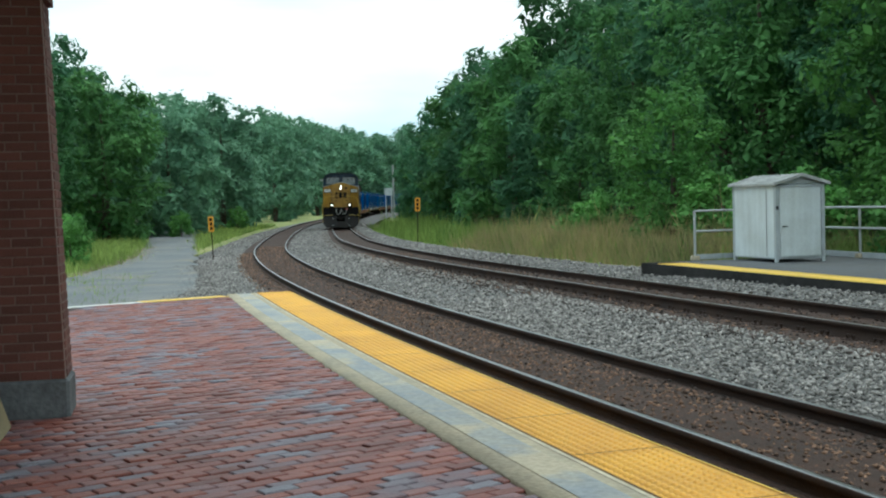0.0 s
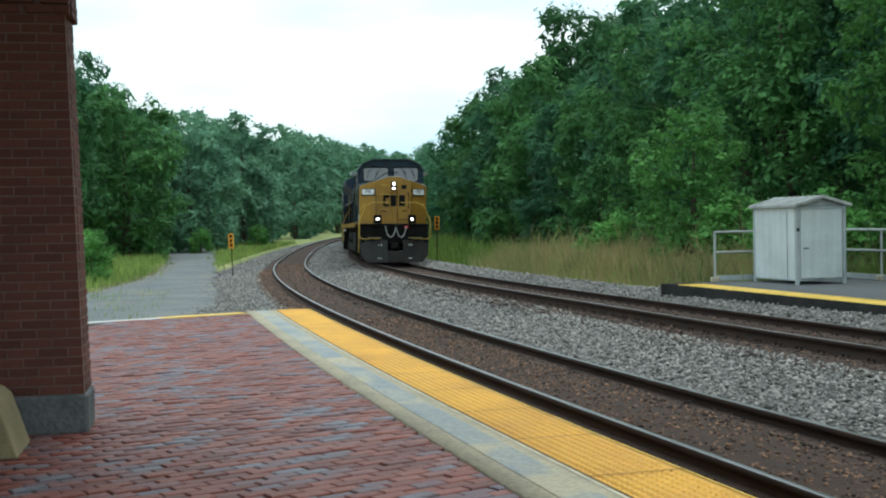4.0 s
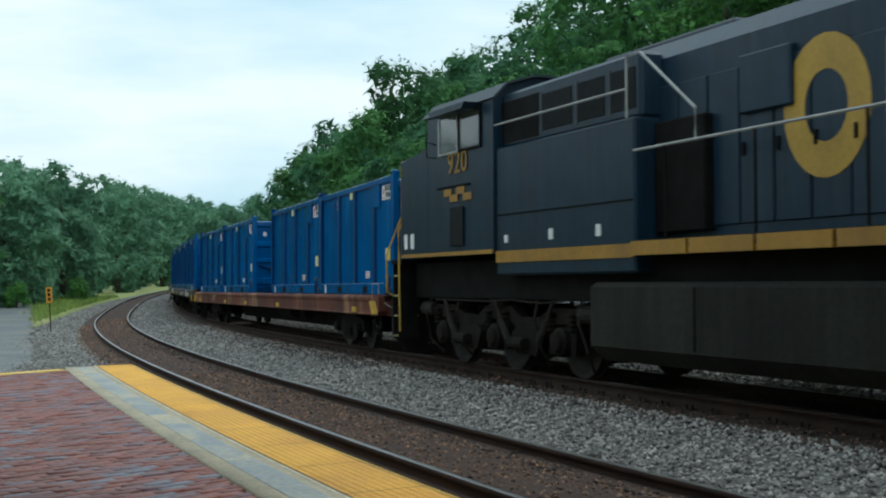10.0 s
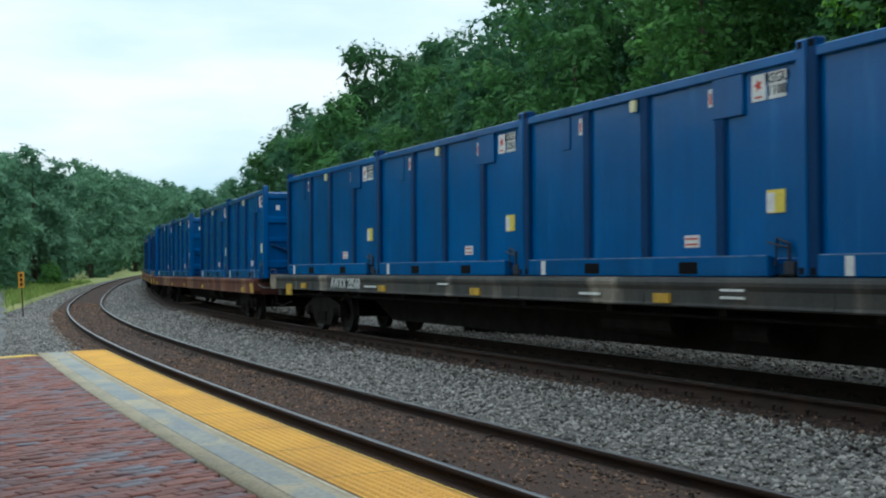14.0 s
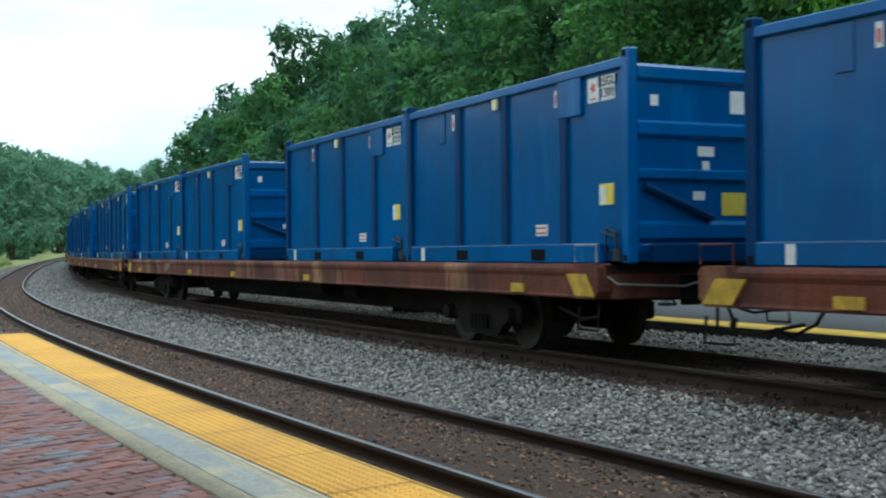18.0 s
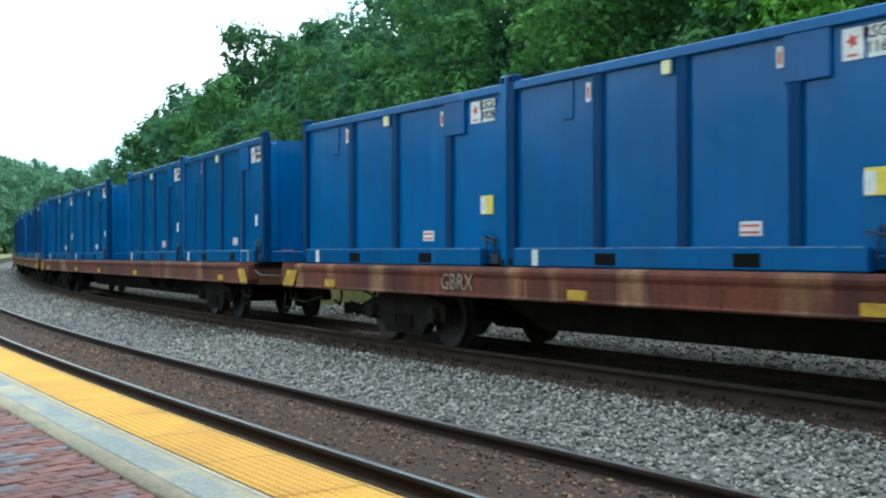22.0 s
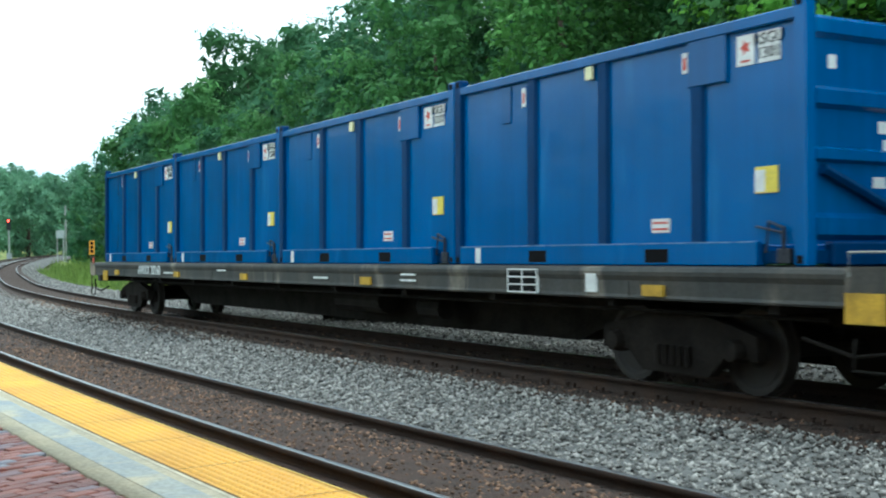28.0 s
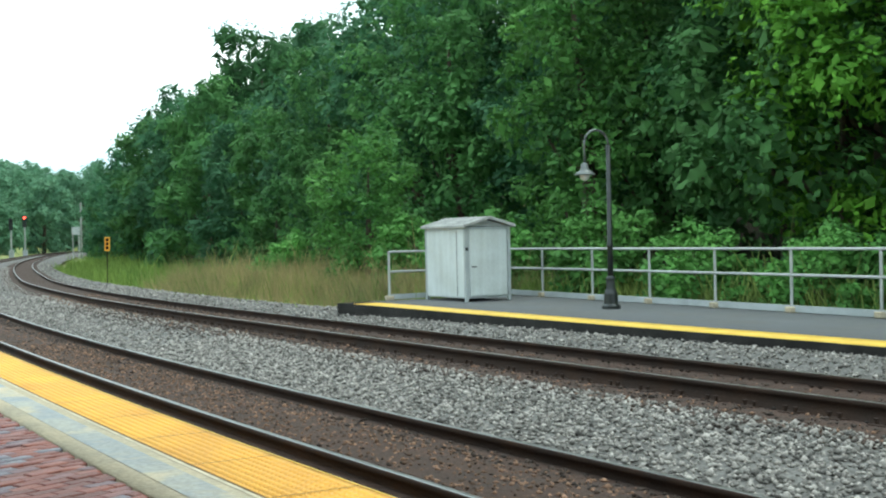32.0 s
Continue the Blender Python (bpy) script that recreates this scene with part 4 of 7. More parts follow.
def build_lamp():
    lamp = thing("platform_lamp", pose(7.85, 20.15, FPLAT - 0.018, 0, 0, 0), "black iron gooseneck platform lamp with a shallow shade", "street lamp")
    bm = bmesh.new()
    lathe(bm, [(0.17, 0.0), (0.17, 0.06), (0.13, 0.1), (0.12, 0.28), (0.09, 0.36), (0.075, 0.5), (0.085, 0.52), (0.085, 0.56), (0.055, 0.6)], 14)
    part("base", bm, LAMP_BLACK, lamp, smooth=False)
    bm = bmesh.new()
    lathe(bm, [(0.052, 0.58), (0.05, 1.1), (0.062, 1.12), (0.062, 1.17), (0.046, 1.2), (0.04, 2.95)], 12)
    part("pole", bm, LAMP_BLACK, lamp, smooth=True)
    r, pts = 0.26, []
    a = radians(15)
    for k in range(13):
        t = math.pi * k / 12
        pts.append(((-r + r * math.cos(t)) * math.cos(a), (-r + r * math.cos(t)) * math.sin(-a) * -1, 2.95 + 0.26 * math.sin(t)))
    pts.append((pts[-1][0], pts[-1][1], 2.6))
    bm = bmesh.new()
    tube(bm, pts, 0.022, 8)
    part("gooseneck", bm, LAMP_ARM, lamp, smooth=True)
    x, y = pts[-1][0], pts[-1][1]
    bm = bmesh.new()
    lathe(bm, [(0.03, 2.62), (0.06, 2.6), (0.07, 2.51), (0.1, 2.48), (0.19, 2.42), (0.195, 2.405), (0.1, 2.45), (0.02, 2.46)], 16, (x, y, 0))
    part("shade", bm, LAMP_ARM, lamp, smooth=True)
    bm = bmesh.new()
    lathe(bm, [(0.02, 2.45), (0.085, 2.43), (0.09, 2.38), (0.06, 2.32), (0.02, 2.3)], 14, (x, y, 0))
    part("globe", bm, LABEL, lamp, "frosted lamp globe", smooth=True)


def build_marker(x, y, z, h, lean, turn, label, marks):
    sign = thing("trackside_sign", pose(x, y, z, 0, lean, turn), label, "sign")
    bm = bmesh.new()
    prism(bm, [(-0.025, -0.01), (0.025, -0.01), (0.025, 0.0), (0.012, 0.022), (-0.012, 0.022), (-0.025, 0.0)], "z", 0, h)
    part("post", bm, RAIL_RUST, sign, "rusty steel post")
    part("plate", bx(-0.125, 0.125, -0.025, -0.012, h - 0.64, h + 0.02, bevel=0.004), SIGN_YELLOW, sign, "narrow orange-yellow plate")
    for i, (w, hh) in enumerate(marks):
        zc = h - 0.11 - i * 0.19
        part("lettering", bx(-w, w, -0.032, -0.026, zc - hh, zc + hh), INK, sign)


ROAD_Y = [12.0, 22.0, 30.7, 38.5, 42.9, 47.2, 56.0, 82.7, 126.0, 140.0]
ROAD_L = [-13.4, -13.0, -12.9, -13.05, -13.7, -14.2, -15.9, -22.5, -33.6, -38.0]
ROAD_R = [-5.4, -6.0, -6.85, -8.6, -9.8, -11.0, -12.9, -19.1, -28.8, -32.6]


def build_road():
    """The access road runs off past the platform end towards the trees."""
    y = np.linspace(12, 140, 150)
    lo, hi = np.interp(y, ROAD_Y, ROAD_L), np.interp(y, ROAD_Y, ROAD_R)
    rng = np.random.default_rng(8)
    rows = []
    for k in (0, 0.05, 0.3, 0.5, 0.7, 0.95, 1):
        x = lo + (hi - lo) * k + (rng.normal(0, 0.12, len(y)) if k in (0, 1) else 0)
        s_, off = along(x, y)
        z = np.where(off > -7, np.interp(s_, RISE_AT, RISE) - 0.31, ground_z(x, y))
        rows.append(np.stack([x, y, z + (0.12 if 0 < k < 1 else 0.02)], -1))
    V = np.stack(rows, 1)
    n, k = V.shape[:2]
    idx = np.arange(n * k).reshape(n, k)
    f = np.stack([idx[:-1, :-1], idx[:-1, 1:], idx[1:, 1:], idx[1:, :-1]], -1).reshape(-1, 4)
    ob = raw_mesh("road", V.reshape(-1, 3), f, ROAD_MAT)
    tagged(ob, "pale worn asphalt access road curving towards the trees", "road", kind="structure")


def road_gravel():
    """Loose stone along the platform's end and over the road's crumbled edges."""
    rng = np.random.default_rng(18)

    def top(x, y):
        s, off = along(x, y)
        return np.where(off > -7, np.interp(s, RISE_AT, RISE) - 0.31, ground_z(x, y)) + 0.115
    a, b = rng.uniform(1.3, 8.0, 5000), np.abs(rng.normal(0, 0.55, 5000)) + 0.25
    x, y = -4.04 - 0.797 * a - 0.604 * b * 0.2, 19.87 - 0.604 * a + 1.1 * b
    scatter("gravel", np.stack([x, y, top(x, y)], -1), 0.016, GRAVEL_TAN, "tan gravel spilt at the platform end", rng)
    y = 19.2 + 26 * rng.random(7000) ** 1.6
    x = np.interp(y, ROAD_Y, ROAD_R) + rng.normal(0.15, 0.42, 7000)
    scatter("gravel", np.stack([x, y, top(x, y)], -1), 0.02, STONE, "grey gravel along the crumbled road edge", rng)
    y = 24 + 50 * rng.random(4000)
    x = np.interp(y, ROAD_Y, ROAD_L) + rng.normal(0.1, 0.4, 4000)
    scatter("gravel", np.stack([x, y, top(x, y)], -1), 0.018, GRAVEL_TAN, "tan gravel along the road verge", rng)


def build_shade_roof():
    """Unseen roof and wall, added over and beside the platform to shade it."""
    can = thing("station_canopy", Matrix(), "dark boarded station canopy over the brick platform", "canopy", kind="structure")
    part("boards", bx(-9.0, -2.62, -9.0, 9.3, 4.5, 4.7, bevel=0.02), SHADE_ROOF, can)
    part("boards", bx(-2.61, -0.5, -9.0, 9.0, 4.5, 4.7, bevel=0.02), SHADE_ROOF, can)
    part("station_wall", bx(-6.4, -6.0, -9.0, 9.0, PLAT - 0.3, 4.495), WALL_BRICK, can, "dark red brick station wall")


def build_block():
    blk = thing("concrete_block", pose(-3.13, 7.3, PLAT, 0, 0, 14), "tan cast concrete block with sloping sides beside the pier", "concrete block")
    bm = bmesh.new()
    prism(bm, [(-0.95, 0.0), (0.17, 0.0), (0.06, 0.34), (0.0, 0.4), (-0.8, 0.4)], "y", 0.0, 0.62)
    es = list(bm.edges)
    bmesh.ops.bevel(bm, geom=es, offset=0.012, segments=2, affect="EDGES", profile=0.5)
    part("body", bm, TAN_CONCRETE, blk)


def build_signals():
    """Far signals, a post and a relay box where the line curves out of sight."""
    for x, y, h, lit in ((-22.7, 216.0, 7.4, True), (-24.9, 215.7, 6.9, False)):
        z = float(ground_z(np.array([x]), np.array([y]))[0])
        sig = thing("railway_signal", Matrix.Translation((x, y, z - 0.2)), "slim railway signal mast with a lit red lamp" if lit else "slim dark railway signal mast beside another", "signal")
        bm = bmesh.new()
        tube(bm, [(0, 0, 0), (0, 0, h)], 0.14, 8)
        part("mast", bm, GALV, sig)
        part("backboard", bx(-0.35, 0.35, -0.22, -0.15, h - 1.6, h + 0.4, bevel=0.02), LAMP_BLACK, sig)
        part("relay_case", bx(-0.4, 0.4, -0.35, 0.35, 0.2, 1.9, bevel=0.03), SHED_GREY, sig)
        bm = bmesh.new()
        lathe(bm, [(0.16, -0.3), (0.16, -0.2)], 12, (0, 0, h), axis="y")
        part("lamp", bm, SIGNAL_RED if lit else SCREEN, sig, "red lit lens" if lit else "unlit lens")
    x, y = -11.9, 179.6
    z = float(ground_z(np.array([x]), np.array([y]))[0])
    cab = thing("relay_cabinet", Matrix.Translation((x, y, z)), "pale grey trackside relay cabinet on a steel stand", "cabinet")
    part("body", bx(-0.55, 0.55, -0.4, 0.4, 3.4 - z, 4.45 - z, bevel=0.03), SHED_GREY, cab)
    part("roof", bx(-0.6, 0.6, -0.45, 0.45, 4.455 - z, 4.53 - z, bevel=0.02), SHED_GREY, cab)
    for lx in (-0.42, 0.42):
        part("leg", bx(lx - 0.07, lx + 0.07, -0.07, 0.07, -0.3, 3.395 - z, bevel=0.01), GALV, cab)
    pole = thing("utility_pole", Matrix.Translation((-11.2, 180.5, z)), "bare wooden pole far along the line", "pole")
    bm = bmesh.new()
    tube(bm, [(0, 0, -1), (0, 0, 8.1 - z)], [0.16, 0.12], 8)
    part("shaft", bm, HANDRAIL, pole)
    p = at(128, -6.5, -0.4)
    post = thing("mile_post", Matrix.Translation(p), "short white trackside post in the grass", "post")
    part("shaft", bx(-0.12, 0.12, -0.06, 0.06, 0, 2.0, bevel=0.02), WHITE_PAINT, post)
    part("plate", bx(-0.25, 0.25, -0.09, -0.06, 1.4, 2.1, bevel=0.02), WHITE_PAINT, post)
    x, y = -29.8, 105.9
    z = float(ground_z(np.array([x]), np.array([y]))[0])
    sign = thing("road_sign", Matrix.Translation((x, y, z)), "small round white sign beside the road", "sign")
    part("post", bx(-0.05, 0.05, -0.05, 0.05, -0.2, 1.25 - z, bevel=0.01), GALV, sign)
    bm = bmesh.new()
    lathe(bm, [(0.05, -0.1), (0.36, -0.1), (0.36, -0.055), (0.05, -0.055)], 16, (0, 0, 1.0 - z), axis="y")
    part("plate", bm, WHITE_PAINT, sign)

# ---- trees and weeds ----


def leaf_cloud(rng, centres, radii, per, size, squash=0.85, fold=True):
    """Leaf clumps spread through lobes, near ones folded along their middle."""
    P, N, Z = [], [], []
    for c, r, n in zip(centres, radii, per):
        # sprays of leaves over the lobe's skin, larger shaded leaves within
        m = max(4, n // 8)
        e = rng.normal(0, 1, (m, 3)) + [0, 0, 0.25]
        e /= np.linalg.norm(e, axis=1, keepdims=True)
        tips = e * (r * rng.uniform(0.72, 1.04, m))[:, None]
        pick = rng.integers(0, m, n)
        q = tips[pick] + rng.normal(0, 1, (n, 3)) * (size * 1.5) * [1, 1, 0.6]
        inner = rng.random(n) < 0.3
        d = rng.normal(0, 1, (n, 3))
        d /= np.linalg.norm(d, axis=1, keepdims=True)
        q[inner] = (d * r * rng.uniform(0.45, 0.8, n)[:, None])[inner]
        d = q / (np.linalg.norm(q, axis=1, keepdims=True) + 1e-6)
        q[:, 2] *= squash
        P.append(q + c)
        N.append(d)
        Z.append(np.where(inner, 1.6 if fold else 2.0, 1.0))
    P, N, Z = np.concatenate(P), np.concatenate(N), np.concatenate(Z)
    n = len(P)
    nn = N * 0.8 + rng.normal(0, 0.38, (n, 3)) + [0, 0, 0.55]
    nn /= np.linalg.norm(nn, axis=1, keepdims=True)
    t = np.cross(nn, rng.normal(0, 1, (n, 3)))
    t /= np.linalg.norm(t, axis=1, keepdims=True)
    b = np.cross(nn, t)
    sz = (size * Z * rng.lognormal(0, 0.3, n))[:, None]
    V = np.stack([P - t * sz, P - b * sz * 0.6 - nn * sz * 0.22, P + t * sz * 1.1, P + b * sz * 0.6 - nn * sz * 0.22], 1)
    if not fold:
        return V[:, :3].reshape(-1, 3), np.arange(n * 3).reshape(-1, 3)
    base = (np.arange(n) * 4)[:, None]
    F = np.concatenate([np.stack([base[:, 0], base[:, 0] + 1, base[:, 0] + 2], -1), np.stack([base[:, 0], base[:, 0] + 2, base[:, 0] + 3], -1)], 1).reshape(-1, 3)
    return V.reshape(-1, 3), F


def trunk_mesh(rng, h, r, lobes):
    bm = bmesh.new()
    pts = [Vector((0, 0, -0.8))]
    x = y = 0.0
    for k in range(1, 7):
        x += rng.normal(0, 0.02 * h / 6)
        y += rng.normal(0, 0.02 * h / 6)
        pts.append(Vector((x, y, h * k / 6)))
    tube(bm, pts, [r * (1.25 - 0.18 * i) for i in range(7)], 8)
    for c, rr in lobes:
        z0 = max(0.25 * h, min(0.85 * h, c[2] - rr * 0.9))
        i = z0 / h * 6
        a = pts[1].lerp(pts[-1], max(0, min(1, (i - 1) / 5)))
        cv = Vector(c)
        m = a.lerp(cv, 0.5) + Vector((0, 0, -0.06 * h))
        tube(bm, [a, m, cv], [r * 0.42, r * 0.28, r * 0.08], 5)
    return bm


def make_tree(m, label, h, w, mi, seed, n_lobes=16, leaves=3600, leaf=0.24, low=0.18):
    """A tapered trunk with limbs and a ragged crown of lobes."""
    rng = np.random.default_rng(seed)
    ob = thing("tree", m, label, "tree", group="lineside woods")
    cs, rs, limbs = [], [], []
    for k in range(n_lobes):
        # a few great masses, each knobbly with smaller lobes
        f = low + (0.9 - low) * ((k + rng.uniform(0.1, 0.9)) / n_lobes)
        prof = math.sin(math.pi * min(1.0, (f - low) / (1 - low) * 0.8 + 0.17)) ** 0.7
        a = k * 2.4 + rng.uniform(-0.5, 0.5)
        d = w * 0.33 * prof * rng.uniform(0.55, 1.0)
        c = np.array((d * math.cos(a), d * math.sin(a), h * f))
        big = w * rng.uniform(0.2, 0.27) * (0.5 + 0.55 * prof)
        limbs.append((tuple(c), big))
        cs.append(c)
        rs.append(big * 0.8)
        for q in range(9):
            e = rng.normal(0, 1, 3) + [0.5 * math.cos(a), 0.5 * math.sin(a), 0.35]
            e /= np.linalg.norm(e)
            cs.append(c + e * big * rng.uniform(0.62, 0.95))
            rs.append(big * rng.uniform(0.26, 0.46))
    bm = trunk_mesh(rng, h * 0.74, 0.02 * h, limbs[:8])
    part("trunk", bm, BARK, ob)
    tot = sum(r * r for r in rs)
    per = [max(20, int(leaves * r * r / tot)) for r in rs]
    V, F = leaf_cloud(rng, [np.array(c) for c in cs], rs, per, leaf, fold=leaf < 0.11)
    raw_mesh("crown", V, F, LEAVES[mi], ob)
    return ob


def build_trees():
    rng = random.Random(21)
    kinds = []
    spec = [("tall broad dark green deciduous tree with a ragged crown", 16, 10, 0, 15, 18000, 0.102, 0.08),
            ("mid green deciduous tree full to the ground", 13.5, 9, 1, 14, 17000, 0.095, 0.03),
            ("blue-green dense deciduous tree", 14.5, 9.5, 3, 14, 17000, 0.1, 0.04),
            ("slender light green young tree", 7.4, 4.6, 5, 14, 9000, 0.062, 0.04),
            ("bright green sycamore with large leaves", 13, 8, 2, 14, 20000, 0.074, 0.05),
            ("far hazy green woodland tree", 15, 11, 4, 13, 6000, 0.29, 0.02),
            ("low bushy green shrub", 3.6, 4.2, 5, 8, 5000, 0.075, 0.05),
            ("tall dark green tree in the wood", 16, 10, 0, 14, 9000, 0.205, 0.06),
            ("mid green tree in the wood", 13.5, 9, 1, 14, 9000, 0.195, 0.02),
            ("dense blue-green tree in the wood", 14.5, 9.5, 3, 14, 9000, 0.2, 0.03),
            ("spreading mid green sycamore with layered branches", 13, 7.2, 5, 15, 18000, 0.072, 0.04),
            ("leafy light green sapling", 1.6, 1.3, 5, 7, 700, 0.055, 0.1)]
    for i, (lab, h, w, mi, nl, lv, sz, low) in enumerate(spec):
        kinds.append(make_tree(Matrix(), lab, h, w, mi, 100 + i, nl, lv, sz, low))
    used = set()

    def plant(k, x, y, scale, dz=0.0):
        m = Matrix.Translation((x, y, float(ground_z(np.array([x]), np.array([y]))[0]) + dz)) @ pose(0, 0, 0, rng.uniform(-3, 3), rng.uniform(-3, 3), rng.uniform(0, 360))
        sc = Matrix.Diagonal((scale, scale, scale * rng.uniform(0.94, 1.08), 1))
        if k in used:
            ob = copy_thing(kinds[k], m)
            ob.matrix_basis = m @ sc
        else:
            used.add(k)
            ob = kinds[k]
            ob.matrix_basis = m @ sc
    # right: wood behind the far platform and along the inside of the curve
    for s, off, k, sc in ((7, 19, 0, 1.1), (12, 17.5, 1, 1.0), (16, 20, 0, 1.05), (11, 23, 0, 1.25), (20, 18.5, 1, 0.85),
                          (26, 20, 2, 0.95), (30, 17, 1, 0.9), (31, 22, 0, 1.1), (36, 18, 2, 0.9), (40, 22, 0, 1.0), (42, 16.5, 1, 0.8), (47, 18.5, 2, 0.85),
                          (52, 16.5, 1, 0.8), (55, 21, 0, 0.95), (60, 17, 2, 0.8), (66, 15.5, 1, 0.75), (70, 20, 0, 0.82), (76, 16, 2, 0.75), (82, 15, 1, 0.7), (88, 18, 0, 0.8),
                          (95, 14.5, 2, 0.72), (102, 16, 1, 0.7), (110, 14.5, 2, 0.7), (120, 15, 1, 0.7), (130, 14, 2, 0.7), (142, 14, 1, 0.7), (155, 14, 2, 0.7)):
        p = at(s, off)
        plant(k + 7 if k < 3 and s > 45 else k, p[0], p[1], sc * (1.16 if 64 < s < 100 else 0.92 if 38 < s < 62 else 1.0))
    for s, off, k, sc in ((-12, 14, 4, 1.0), (-11, 19, 8, 1.0), (-7, 21, 7, 1.0), (-3, 19, 8, 1.0), (-1, 23, 7, 1.1), (4, 22, 8, 1.1), (7, 26, 7, 1.1), (-14, 24, 9, 1.0), (1, 28, 9, 1.0), (14, 26, 9, 1.1)):
        p = at(s, off)
        plant(k, p[0], p[1], sc)
    for i in range(30):
        s, off = rng.uniform(-5, 130), rng.uniform(24, 40)
        p = at(s, off)
        plant(rng.choice((7, 8, 9)), p[0], p[1], rng.uniform(0.85, 1.1) * (0.75 if 34 < s < 85 else 1.0))
    for x, y, k, sc in ((15.6, 23.4, 4, 1.0), (17.2, 20.3, 4, 1.05), (18.0, 27.0, 4, 0.95), (19.5, 17, 4, 1.0), (11.6, 31.0, 10, 0.92), (5.9, 34.6, 3, 0.8), (8.2, 33.4, 6, 0.45)):
        plant(k, x, y, sc)
    # low growth behind the railing
    for s, off, k, sc in ((-4, 12.6, 6, 0.55), (0, 12.4, 6, 0.6), (4, 12.6, 6, 0.6), (7.5, 12.3, 6, 0.55), (11, 12.4, 6, 0.6), (14.5, 12.8, 6, 0.7), (19, 12.4, 6, 0.7), (22, 11.6, 6, 0.75), (27, 12, 6, 0.7), (34, 12, 6, 0.7)):
        p = at(s, off)
        plant(k, p[0], p[1], sc)
    for s, off, sc in ((5.6, 12.4, 0.9), (7.0, 12.9, 1.1), (8.8, 12.5, 0.85), (10.4, 13.0, 1.0), (12.2, 12.6, 0.9), (3.2, 13.0, 1.0), (19.5, 11.9, 1.2), (4.6, 12.1, 0.6), (6.4, 12.0, 0.7), (9.6, 12.1, 0.6), (11.4, 12.0, 0.65)):
        p = at(s, off)
        plant(11, p[0], p[1], sc)
    for s, off, sc in ((5.2, 15.0, 0.5), (2.2, 15.2, 0.55), (-1.5, 15.0, 0.5)):
        p = at(s, off)
        plant(4, p[0], p[1], sc)
    # left: a wall of trees beyond the road, drawing away with the line
    tall = (16, 13.5, 14.5)
    for row in range(3):
        yaw = 3.5 + row * 0.6
        # the first row runs on past the view, added to darken the containers' reflections
        while yaw < (24 if row else 80):
            d = float(np.interp(yaw, [3, 7, 9, 10, 14, 18, 24], [275, 255, 180, 155, 112, 84, 72])) * (1 + 0.16 * row) * rng.uniform(0.96, 1.05)
            up = float(np.interp(yaw, [3, 7, 9, 11, 13.5, 16, 18, 24], [126, 147, 170, 196, 208, 220, 298, 312])) * rng.uniform(0.86, 1.03)
            h = up * d / 2110 + 2.2
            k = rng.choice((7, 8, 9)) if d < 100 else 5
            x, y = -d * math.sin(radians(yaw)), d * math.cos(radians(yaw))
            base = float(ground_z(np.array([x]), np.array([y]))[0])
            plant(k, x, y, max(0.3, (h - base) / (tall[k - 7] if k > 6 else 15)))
            yaw += math.degrees(float(np.interp(d, [60, 250], [5.2, 8.0])) / d) * rng.uniform(0.85, 1.2)
    for yaw, d in ((11, 124), (13.6, 104), (16.4, 92), (20.5, 80)):
        plant(6, -d * math.sin(radians(yaw)), d * math.cos(radians(yaw)), rng.uniform(0.55, 0.95))
    plant(6, -15.6, 46.5, 0.55)
    plant(6, -17.6, 50, 0.6)
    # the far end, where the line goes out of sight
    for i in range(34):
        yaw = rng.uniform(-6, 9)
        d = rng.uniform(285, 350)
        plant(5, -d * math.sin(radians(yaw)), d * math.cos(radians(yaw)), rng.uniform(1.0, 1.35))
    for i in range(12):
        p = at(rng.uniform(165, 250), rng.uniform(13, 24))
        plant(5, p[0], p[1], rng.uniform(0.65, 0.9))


def blades(name, n, place, height, material, label, seed, width=0.02):
    """Grass: bent blades, each two quads."""
    rng = np.random.default_rng(seed)
    x, y = place(rng, n)
    z = ground_z(x, y)
    h = height * rng.lognormal(0, 0.3, len(x))
    a = rng.uniform(0, 6.28, len(x))
    lean = rng.uniform(0.1, 0.45, len(x)) * h
    b = rng.uniform(0, 6.28, len(x))
    dx, dy = np.cos(a) * width * h ** 0.3, np.sin(a) * width * h ** 0.3
    lx, ly = np.cos(b) * lean, np.sin(b) * lean
    V = np.stack([np.stack([x - dx, y - dy, z], -1), np.stack([x + dx, y + dy, z], -1),
                  np.stack([x + dx * .8 + lx * .35, y + dy * .8 + ly * .35, z + h * .6], -1), np.stack([x - dx * .8 + lx * .35, y - dy * .8 + ly * .35, z + h * .6], -1),
                  np.stack([x + dx * .25 + lx, y + dy * .25 + ly, z + h], -1), np.stack([x - dx * .25 + lx, y - dy * .25 + ly, z + h], -1)], 1)
    base = (np.arange(len(x)) * 6)[:, None, None]
    F = (np.array([(0, 1, 2, 3), (3, 2, 4, 5)])[None] + base).reshape(-1, 4)
    ob = raw_mesh(name, V.reshape(-1, 3), F, material)
    tagged(ob, label, "grass", kind="stuff")


